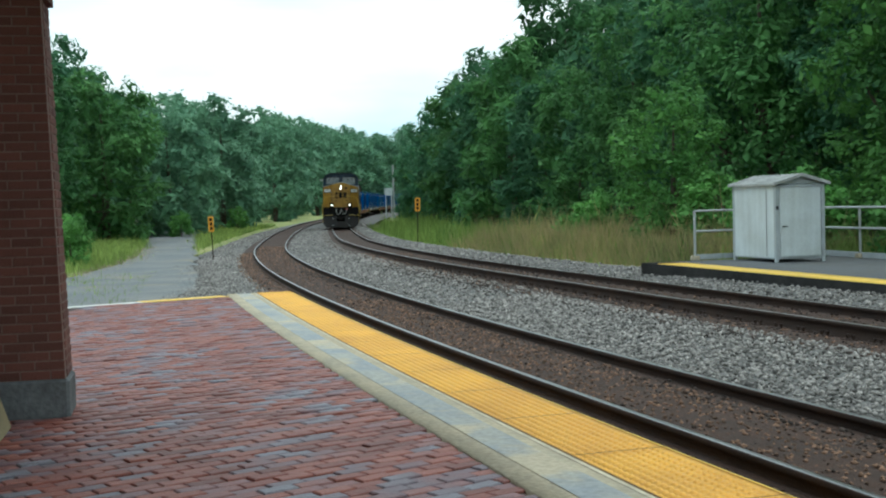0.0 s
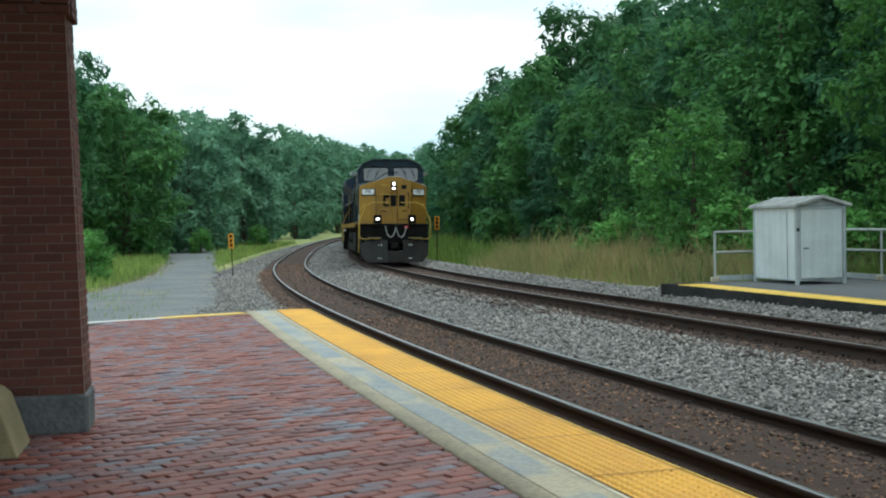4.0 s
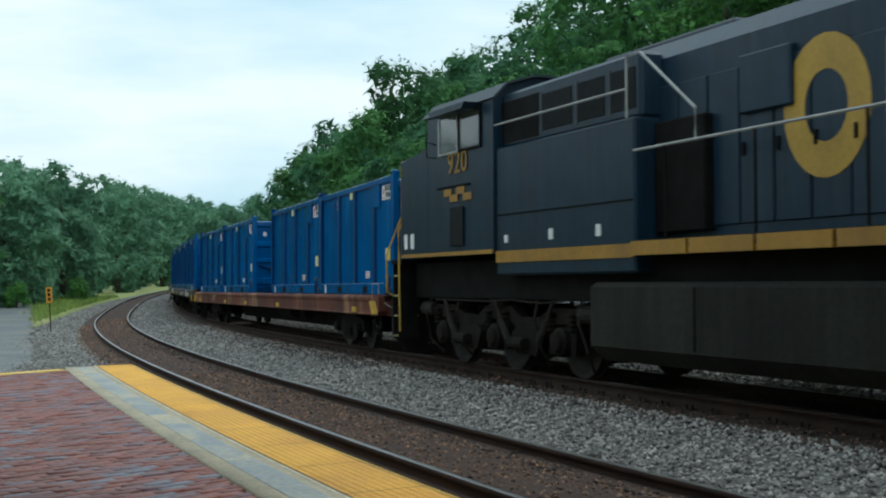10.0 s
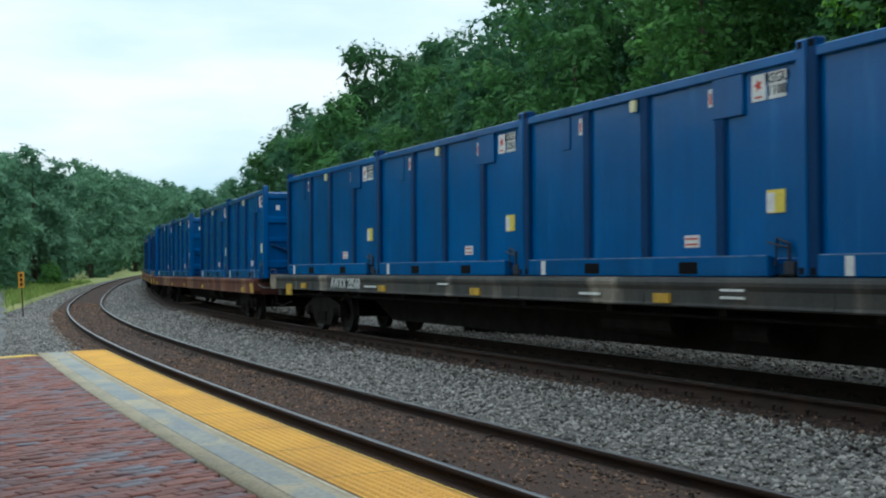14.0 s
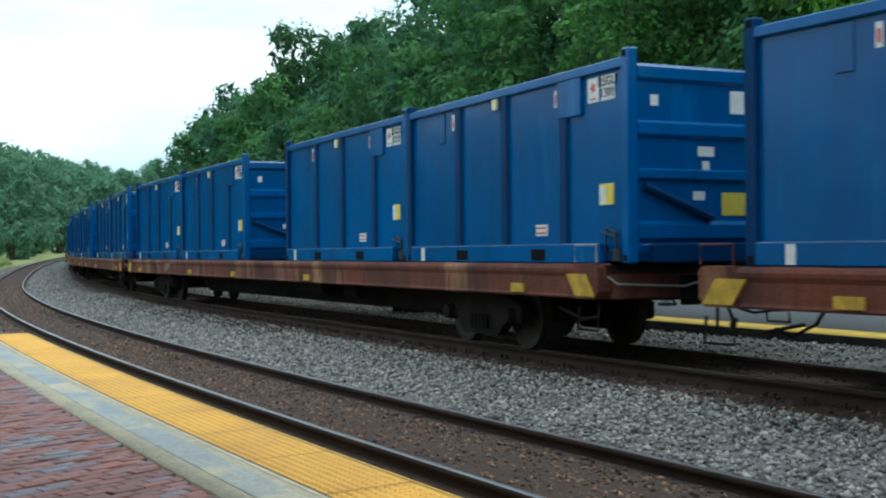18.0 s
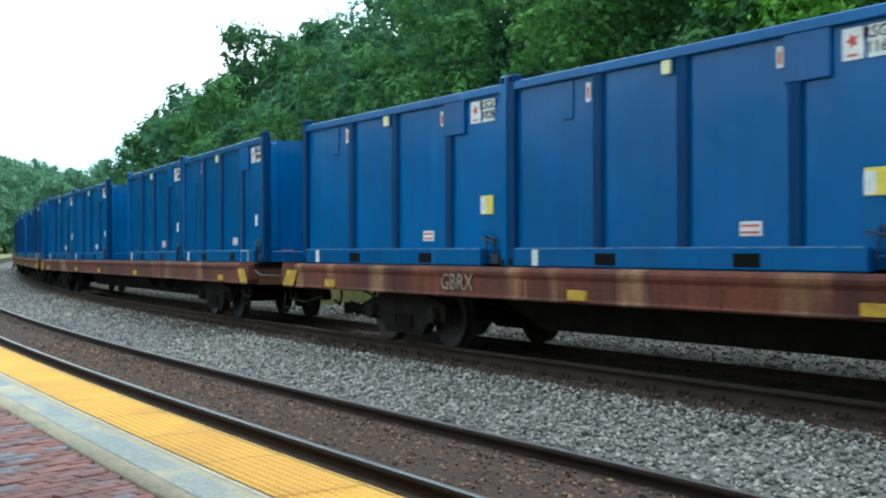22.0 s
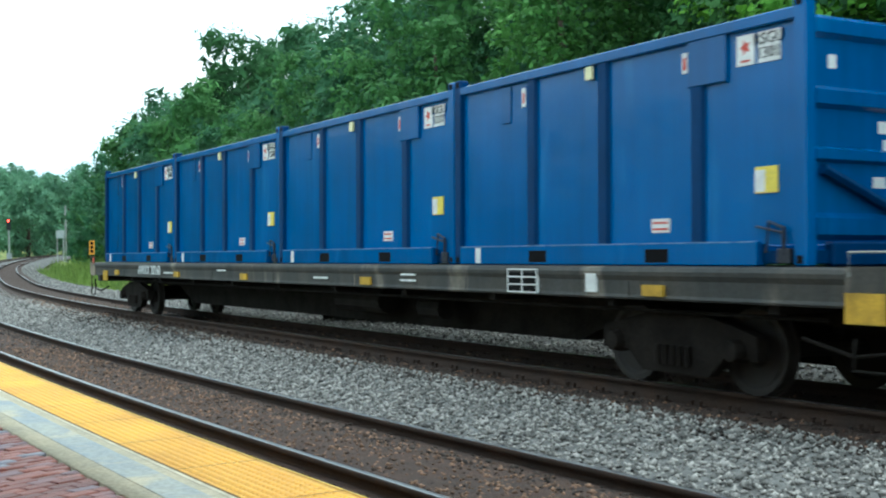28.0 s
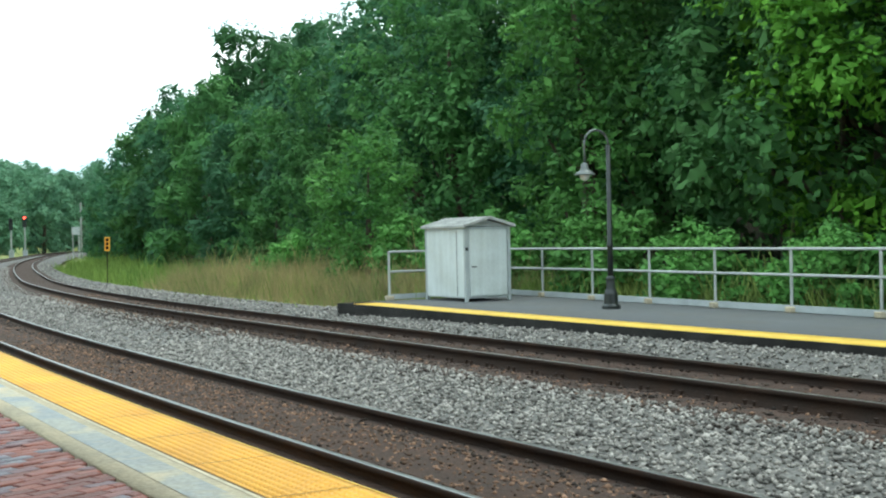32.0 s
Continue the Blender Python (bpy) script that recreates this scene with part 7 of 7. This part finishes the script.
    part("end_sheet", bx(-10.42, -10.3, -1.46, 1.46, 0.62, 1.7, bevel=0.02), LOCO_DARK, eng, "black end sheet above the coupler")
    for d, m in ((1, HANDRAIL_YELLOW), (-1, HANDRAIL_YELLOW)):
        x = 11.1 if d > 0 else -10.45
        coupler(eng, x, d)
        for side in (-1, 1):
            y = 1.47 * side
            y0, y1 = sorted((1.1 * side, 1.5 * side))
            step = part("step_well", bx(min(x - 0.62 * d, x - 0.2 * d), max(x - 0.62 * d, x - 0.2 * d), min(1.08 * side, 1.1 * side), max(1.08 * side, 1.1 * side), 0.4, 1.7), LOCO_DARK, eng)
            for z in (0.42, 0.78, 1.14, 1.5):
                part("step", bx(min(x - 0.62 * d, x - 0.2 * d), max(x - 0.62 * d, x - 0.2 * d), y0, y1, z - 0.02, z + 0.01), STEP_EDGE, step, "step with a pale edge")
            for xx in (x - 0.64 * d, x - 0.18 * d):
                y0, y1 = sorted((1.12 * side, 1.5 * side))
                part("step_side", bx(xx - 0.015, xx + 0.015, y0, y1, 0.36, 1.74), LOCO_DARK, step)
            bm = bmesh.new()
            for xx, top in ((x + 0.02 * d, 2.75), (x - 0.7 * d, 2.8)):
                if d > 0 and xx < x:
                    continue
                if d > 0:
                    tube(bm, [(xx - 0.95, 1.52 * side, 0.5), (xx - 0.95, 1.54 * side, 1.8), (xx - 0.7, 1.5 * side, 2.3), (xx - 0.5, 1.3 * side, 2.7)], 0.018, 6)
                else:
                    tube(bm, [(xx, 1.5 * side, 0.9), (xx, 1.52 * side, 1.75), (xx - 0.05 * d, 1.4 * side, 2.3), (xx - 0.12 * d, 1.1 * side, top), (xx - 0.12 * d, 0.35 * side, top)], 0.018, 6)
            if d > 0:
                tube(bm, [(11.3, 1.56 * side, 1.2), (11.3, 1.56 * side, 1.9), (11.22, 1.3 * side, 2.55), (11.2, 1.0 * side, 2.72), (11.2, 0.25 * side, 2.72)], 0.017, 6)
                tube(bm, [(11.3, 1.56 * side, 1.2), (11.36, 1.4 * side, 1.12), (11.4, 0.7 * side, 1.12)], 0.017, 6)
            part("end_handrail", bm, m, eng, "bent yellow handrail")
    bm = bmesh.new()
    pts = [(11.3, 0.45 - 0.92 * k / 24 + 0.05, 1.7 - 0.5 * abs(math.sin(2 * math.pi * k / 24)) ** 0.6) for k in range(25)]
    tube(bm, pts, 0.022, 6)
    part("looped_hose", bm, HOSE, eng, "pale looped hoses on the pilot")
    part("hose_bracket", bx(11.1, 11.3, 0.42, 0.58, 1.6, 1.7), RED_HOSE, eng)
    # long hood
    bm = bmesh.new()
    prism(bm, [(-1.05, 1.86), (1.05, 1.86), (1.05, 4.1), (0.8, 4.36), (-0.8, 4.36), (-1.05, 4.1)], "x", -10.0, 6.28)
    hood = part("hood", bm, LOCO_BLUE, eng)
    for side in (-1, 1):
        y0, y1 = sorted((1.04 * side, 1.075 * side))
        x = -3.5
        k = 0
        while x < 5.0:
            w = 0.58
            door = part("hood_door", bx(x, x + w - 0.04, y0, y1, 2.0, 3.75, bevel=0.012), LOCO_BLUE, hood)
            part("latch", bx(x + w - 0.12, x + w - 0.08, min(1.07 * side, 1.1 * side), max(1.07 * side, 1.1 * side), 2.75, 2.9), LOCO_DARK, door)
            x += w
            k += 1
        for x0, x1, z0, z1 in ((2.9, 3.75, 3.72, 4.1), (3.9, 4.75, 3.72, 4.1), (5.0, 5.9, 3.55, 4.1)):
            part("intake_screen", bx(x0, x1, y0, y1, z0, z1, bevel=0.01), SCREEN, hood)
        for x in (-8.9, -8.1, -7.3, -6.5, -5.7):
            y2, y3 = sorted((1.045 * side, 1.07 * side))
            for q in (-0.2, 0.17):
                part("radiator_screen", bx(x + q - 0.13, x + q + 0.13, y2, y3, 2.15, 3.4, bevel=0.01), SCREEN, hood)
            part("door_seam", bx(x - 0.39, x - 0.37, min(y2, y3), max(y2, y3) + 0.004, 1.95, 3.6), LOCO_DARK, hood)
        # equipment cabinet next to the cab
        y2, y3 = sorted((1.0 * side, 1.46 * side))
        if reverse:
            cb = part("cabinet", bx(2.65, 6.28, y2, y3, 1.47, 3.38, bevel=0.03), LOCO_BLUE, hood, "full-width equipment cabinet flush with the cab")
            y4, y5 = sorted((1.455 * side, 1.478 * side))
            part("sill_panel", bx(2.67, 6.27, y4, y5, 1.66, 1.83), LOCO_YELLOW, cb)
            part("panel_seam", bx(2.7, 6.2, y4, y5, 2.36, 2.375), LOCO_DARK, cb)
            part("notice", bx(3.4, 3.5, y4, y5, 1.95, 2.1), LABEL, cb)
            part("notice", bx(4.6, 4.7, y4, y5, 1.95, 2.1), LABEL, cb)
            part("notice", bx(5.9, 6.0, y4, y5, 1.95, 2.06), LABEL, cb)
            y6, y7 = sorted((1.0 * side, 1.36 * side))
            part("upper_housing", bx(2.65, 6.28, y6, y7, 3.37, 4.2, bevel=0.05), LOCO_BLUE, hood)
            for a_, b_ in ((2.75, 3.3), (3.45, 4.1), (4.25, 5.05)):
                y8, y9 = sorted((1.35 * side, 1.37 * side))
                op = part("intake_opening", bx(a_, b_, y8, y9, 3.5, 4.02, bevel=0.01), SCREEN, hood)
                part("opening_frame", bx(b_ + 0.01, b_ + 0.06, y8, y9, 3.46, 4.06), LOCO_GREY, op)
            # flat panel coloured dark in place of the shaded inset behind the cab
            part("recess", bx(5.15, 6.22, min(1.35 * side, 1.366 * side), max(1.35 * side, 1.366 * side), 3.44, 4.06), LOCO_DARK, hood, "dark recessed walkway side")
            bm = bmesh.new()
            tube(bm, [(6.25, 1.5 * side, 3.72), (2.75, 1.5 * side, 3.72)], 0.016, 6)
            tube(bm, [(2.75, 1.5 * side, 3.36), (2.75, 1.5 * side, 4.12), (2.45, 1.5 * side, 4.12), (1.35, 1.5 * side, 3.3), (1.35, 1.5 * side, 2.95)], 0.018, 6)
            part("side_handrail", bm, HANDRAIL, hood)
            part("equipment_panel", bx(0.2, 1.05, min(1.04 * side, 1.14 * side), max(1.04 * side, 1.14 * side), 3.2, 3.85, bevel=0.02), LOCO_BLUE, hood)
            part("equipment_panel", bx(1.6, 2.6, min(1.04 * side, 1.2 * side), max(1.04 * side, 1.2 * side), 1.95, 3.3, bevel=0.02), LOCO_DARK, hood)
        else:
            cb = part("cabinet", bx(3.5, 6.28, y2, y3, 1.87, 3.4, bevel=0.03), LOCO_BLUE, hood, "full-width equipment cabinet behind the cab")
            y4, y5 = sorted((1.455 * side, 1.472 * side))
            for x in (4.25, 4.95, 5.6):
                part("door_seam", bx(x - 0.012, x + 0.012, y4, y5, 1.95, 3.34), LOCO_DARK, cb)
            for x in (4.6, 5.3):
                vent = part("vent", bx(x - 0.18, x + 0.18, y4, y5, 2.1, 2.4), LOCO_BLUE, cb)
                for k in range(4):
                    part("slot", bx(x - 0.15, x + 0.15, min(1.46 * side, 1.478 * side), max(1.46 * side, 1.478 * side), 2.13 + k * 0.065, 2.16 + k * 0.065), SCREEN, vent)
            y6, y7 = sorted((1.0 * side, 1.36 * side))
            part("upper_housing", bx(3.5, 6.28, y6, y7, 3.39, 4.22, bevel=0.05), LOCO_BLUE, hood)
            for a_, b_ in ((3.6, 4.05), (4.6, 5.05), (5.2, 5.7)):
                y8, y9 = sorted((1.35 * side, 1.375 * side))
                op = part("intake_opening", bx(a_, b_, y8, y9, 3.55, 4.1, bevel=0.01), SCREEN, hood)
                part("sill_plate", bx(a_ - 0.03, b_ + 0.03, y8, y9 + 0.004, 3.5, 3.55), LOCO_GREY, op)
        for x, z in ((-2.0, 2.3), (0.6, 3.3), (2.2, 3.2), (-4.2, 3.45), (1.9, 2.4)):
            part("notice", bx(x - 0.04, x + 0.04, min(1.074 * side, 1.082 * side), max(1.074 * side, 1.082 * side), z - 0.05, z + 0.05), LABEL, hood)
        if reverse:
            rounded_emblem(hood, side, -1.7 + 0.1 * side, 3.13, 1.36, 1.076, EMBLEM_YELLOW)
        else:
            rounded_emblem(hood, side, -1.9, 3.1, 0.8, 1.076, LETTER_TAN)
            for x in (-3.35, -0.45):
                bm = bmesh.new()
                box(bm, x - 0.06, x + 0.06, min(1.076 * side, 1.082 * side), max(1.076 * side, 1.082 * side), 2.35, 3.75)
                part("emblem_bracket", bm, LETTER_TAN, hood)
    # radiator wings over the hood end
    rad = -3.8 if reverse else -5.7
    bm = bmesh.new()
    prism(bm, [(-1.52, 4.08), (-1.52, 4.38), (-0.9, 4.6), (0.9, 4.6), (1.52, 4.38), (1.52, 4.08), (1.02, 3.7), (-1.02, 3.7)], "x", -10.1, rad)
    wing = part("radiator_hood", bm, LOCO_BLUE, eng, "overhanging dark blue radiator hood")
    for s in (-1, 1):
        part("wing_edge", bx(-10.12, rad + 0.02, min(1.5 * s, 1.545 * s), max(1.5 * s, 1.545 * s), 4.06, 4.4, bevel=0.012), LOCO_GREY, wing, "paler grey wing side")
    bm = bmesh.new()
    prism(bm, [(-1.0, 1.9), (1.0, 1.9), (1.0, 4.02), (0.96, 4.06), (-0.96, 4.06), (-1.0, 4.02)], "x", -10.14, -10.002)
    end = part("hood_end", bm, LOCO_YELLOW, eng, "yellow hood end")
    part("end_skirt", bx(-10.155, -10.14, -0.99, 0.99, 1.88, 2.3), LOCO_BLUE, end)
    part("end_door_gap", bx(-10.145, -10.14, 0.1, 0.12, 2.3, 3.5), LOCO_DARK, end)
    hb = part("end_light_box", bx(-10.32, -10.14, -0.24, 0.24, 3.5, 4.2, bevel=0.03), LOCO_DARK, end)
    part("light_hood", bx(-10.36, -10.14, -0.27, 0.27, 4.2, 4.24), LOCO_YELLOW, hb)
    for y in (-0.1, 0.1):
        bm = bmesh.new()
        lathe(bm, [(0.02, -0.2), (0.075, -0.195), (0.085, -0.16)], 12, (-10.14, y * 1.1, 4.05), axis="x")
        part("end_light", bm, LABEL, hb, "unlit twin headlight")
    for y, z, w, h in ((-0.5, 2.75, 0.14, 0.5), (-0.3, 2.95, 0.26, 0.12), (-0.3, 2.55, 0.26, 0.12), (0.08, 2.75, 0.32, 0.5), (0.5, 2.75, 0.3, 0.5)):
        part("emblem_block", bx(-10.149, -10.139, y - w / 2, y + w / 2, z - h / 2, z + h / 2), LOCO_BLUE, end)
    # roof pieces
    part("exhaust", bx(-1.6, 0.4, -0.55, 0.55, 4.3, 4.5, bevel=0.04), LOCO_DARK, hood)
    part("dynamic_brake_hatch", bx(1.6, 4.4, -0.75, 0.75, 4.3, 4.44, bevel=0.03), LOCO_GREY, hood)
    bm = bmesh.new()
    for k in range(3):
        lathe(bm, [(0.03, 0.0), (0.09, 0.35)], 8, (7.4, -0.25 + 0.22 * k, 4.66), axis="x")
    part("air_horn", bm, LOCO_DARK, cab)
    # walkway handrails
    for side in (-1, 1):
        y = 1.5 * side
        bm = bmesh.new()
        if reverse:
            tube(bm, [(-10.3, y, 1.0), (-10.3, y, 2.6), (-10.1, y, 2.95), (2.6, y, 2.95)], 0.018, 6)
        else:
            tube(bm, [(-10.3, y, 1.0), (-10.3, y, 2.6), (-10.1, y, 2.95), (2.0, y, 2.95), (2.5, y, 3.5), (6.2, y, 3.5)], 0.018, 6)
        hr = part("walkway_handrail", bm, HANDRAIL, eng, "pale pipe handrail")
        for x in np.arange(-9.4, 2.1, 1.62):
            bm = bmesh.new()
            tube(bm, [(x, y, 1.86), (x, y, 2.95)], 0.018, 6)
            part("stanchion", bm, LOCO_DARK, hr)
    # tanks between the trucks
    if reverse:
        bm = bmesh.new()
        prism(bm, [(-1.5, 0.55), (-1.3, 0.36), (1.3, 0.36), (1.5, 0.55), (1.5, 1.3), (1.4, 1.36), (-1.4, 1.36), (-1.5, 1.3)], "x", -3.4, 3.6)
        t = part("fuel_tank", bm, TANK_OLIVE, eng, "dusty rectangular fuel tank")
        for side in (-1, 1):
            y0, y1 = sorted((1.49 * side, 1.51 * side))
            part("tank_seam", bx(1.38, 1.42, y0, y1, 0.58, 1.3), LOCO_DARK, t)
    else:
        bm = bmesh.new()
        prism(bm, [(-1.42, 0.5), (-1.2, 0.34), (1.2, 0.34), (1.42, 0.5), (1.42, 0.85), (-1.42, 0.85)], "x", -4.45, 3.7)
        t = part("fuel_tank", bm, TANK, eng, "dusty fuel tank")
        for side in (-1, 1):
            for x0, x1 in ((-3.6, -1.55), (-1.3, 0.95)):
                bm = bmesh.new()
                n = 1.15 * side
                lathe(bm, [(0.05, x0 - 0.02), (0.22, x0 + 0.04), (0.3, x0 + 0.16), (0.3, x1 - 0.16), (0.22, x1 - 0.04), (0.05, x1 + 0.02)], 16, (0, n, 1.16), axis="x")
                part("air_reservoir", bm, TANK, t, "horizontal air reservoir", smooth=True)
            y0, y1 = sorted((0.9 * side, 1.4 * side))
            part("equipment_box", bx(1.3, 3.6, y0, y1, 0.85, 1.4, bevel=0.02), TANK, t)
            part("equipment_box", bx(-4.4, -3.75, y0, y1, 0.85, 1.4, bevel=0.02), TANK, t)
            for x0, x1 in ((-3.5, -1.7), (-1.15, 0.85)):
                part("tank_shelf", bx(x0, x1, min(1.2 * side, 1.44 * side), max(1.2 * side, 1.44 * side), 0.85, 0.875), DUSTY, t, "dusty shelf edge")
                for xx in (x0 + 0.35, x1 - 0.35):
                    bm = bmesh.new()
                    lathe(bm, [(0.305, -0.02), (0.312, -0.02), (0.312, 0.02), (0.305, 0.02)], 16, (xx, 1.15 * side, 1.16), axis="x")
                    part("strap", bm, TANK, t)
            bm = bmesh.new()
            box(bm, -1.4, -1.22, min(1.3 * side, 1.44 * side), max(1.3 * side, 1.44 * side), 1.42, 1.58, 0.02)
            box(bm, 1.5, 1.62, min(1.3 * side, 1.46 * side), max(1.3 * side, 1.46 * side), 1.4, 1.56, 0.02)
            part("valve", bm, DUSTY, t)
    for side in () if reverse else (-1, 1):
        bm = bmesh.new()
        pts = [(-9.2 + 0.2 * k, 1.5 * side, 1.58 - 0.12 * abs(math.sin(k * math.pi / 5))) for k in range(16)]
        tube(bm, pts, 0.02, 5)
        part("chain", bm, HOSE, eng, "slack pale safety chain")
    loco_truck(eng, 6.9)
    loco_truck(eng, -6.9)
    # final proportions: lengths along the frame, heights of cab and nose
    if reverse:
        xa, xb = [-11.2, -10.45, -10.06, -3.8, 0, 2.65, 6.3, 10.06, 11.2, 12], [-10.4, -9.35, -8.95, -3.74, 0, 2.65, 6.45, 10.15, 10.7, 11.1]
    else:
        xa, xb = [-11.2, -10.45, -5.7, 0, 3.6, 4.6, 6.3, 10.1, 11, 12], [-11.9, -10.75, -5.7, -0.1, 3.0, 3.75, 5.25, 8.85, 9.8, 10.85]
    tall = set()
    for o in eng.children:
        if o.name.split(".")[0] in ("cab", "nose", "nose_face"):
            tall |= {o.name} | {c.name for c in o.children_recursive}
    for o in eng.children_recursive:
        if o.name.startswith("lettering"):
            p = o.matrix_basis.translation
            p.x = float(np.interp(p.x, xa, xb))
            p.z = float(np.interp(p.z, ZA, ZC if reverse else ZB))
            o.matrix_basis.translation = p
            continue
        for q in o.data.vertices:
            q.co.x = float(np.interp(q.co.x, xa, xb))
            if o.name in tall:
                q.co.z = float(np.interp(q.co.z, ZA, ZC if reverse else ZB))
    return rider(eng, u0 + 11.15, 6.9, flip=reverse)


ZA = [1.8, 2.62, 3.0, 3.3, 3.7, 4.02, 4.66]
ZB = [1.8, 2.65, 3.2, 3.47, 3.86, 4.26, 4.84]
ZC = [1.8, 2.65, 3.28, 3.5, 3.88, 4.18, 4.58]



def build_train():
    build_loco(0.0, "455", False)
    build_loco(22.3, "920", True)
    first = build_container()
    cars = {True: build_flatcar(True, "long rusty brown flatcar with yellow reflectors carrying blue containers"),
            False: build_flatcar(False, "long dark grey flatcar with pale patches carrying blue containers")}
    seen, n = set(), 0
    for k, uc in enumerate((58.42, 85.98, 113.96, 142.36, 170.64, 199.08, 227.38, 255.0)):
        brown = k not in (1, 7)
        car = cars[brown] if brown not in seen else copy_thing(cars[brown], pose(0, 0, 0))
        seen.add(brown)
        rider(car, uc, 9.9)
        for x in ((10.82, 4.85, -4.02, -9.99) if brown else (8.85, 2.88, -3.09, -9.06)):
            c = first if n == 0 else copy_thing(first, pose(0, 0, 0))
            rider(c, uc, 9.9, x, 1.15 if brown else 1.24, flip=(k == 5))
            LETTERED.append((c, CODES[n % len(CODES)]))
            n += 1
    # marker hung on the last car
    mk = thing("end_marker", pose(0, 0, 0), "small orange-red flag marker on the last flatcar", "marker")
    part("bracket", bx(-0.03, 0.03, -1.42, -1.36, 1.18, 1.24), LAMP_BLACK, mk)
    bm = bmesh.new()
    prism(bm, [(-0.06, 1.2), (0.05, 1.2), (0.065, 1.26), (0.02, 1.38), (-0.02, 1.38), (-0.05, 1.3)], "y", -1.41, -1.38)
    part("flag", bm, FLAG_RED, mk)
    rider(mk, 255.0, 9.9, -12.55)
    for c, code in LETTERED:
        gate = [o for o in c.children if o.name.startswith("tailgate")][0]
        letters("RSGU\n" + code, 0.15, INK, gate, Matrix.Translation((2.927, 0.62, 1.825)) @ pose(0, 0, 0, 90, 0, 90))
        bulk = [o for o in c.children if o.name.startswith("bulkhead")][0]
        letters("RSGU\n" + code, 0.15, INK, bulk, Matrix.Translation((-2.936, -0.64, 1.905)) @ pose(0, 0, 0, 90, 0, -90))
        wall = [o for o in c.children if o.name.startswith("side_wall")]
        for w, side in zip(sorted(wall, key=lambda o: o.name), (-1, 1)):
            turn = pose(0, 0, 0, 90, 0, 0) if side < 0 else pose(0, 0, 0, 90, 0, 180)
            letters("RSGU\n" + code, 0.15, INK, w, Matrix.Translation((2.494 * -side, 1.1825 * side, 1.985)) @ turn)


LETTERED = []

# ---- put it together ----
build_ground()
build_woodland_floor()
build_line()
platform_near = build_platform()
build_pier()
build_shade_roof()
build_block()
build_far_platform()
build_shed()
build_railing()
build_lamp()
build_road()
road_gravel()
build_marker(-11.2, 52.0, -0.55, 1.95, -2, -8, "orange-yellow trackside sign with black letters on a thin post", ((0.06, 0.07), (0.06, 0.07), (0.06, 0.07)))
build_marker(-2.5, 58.5, -0.55, 2.6, 1, -6, "orange-yellow trackside sign with black letters on a thin post", ((0.06, 0.07), (0.06, 0.07), (0.06, 0.07)))
build_signals()
build_trees()
build_weeds()
build_train()
pave_bricks(platform_near)
motions()
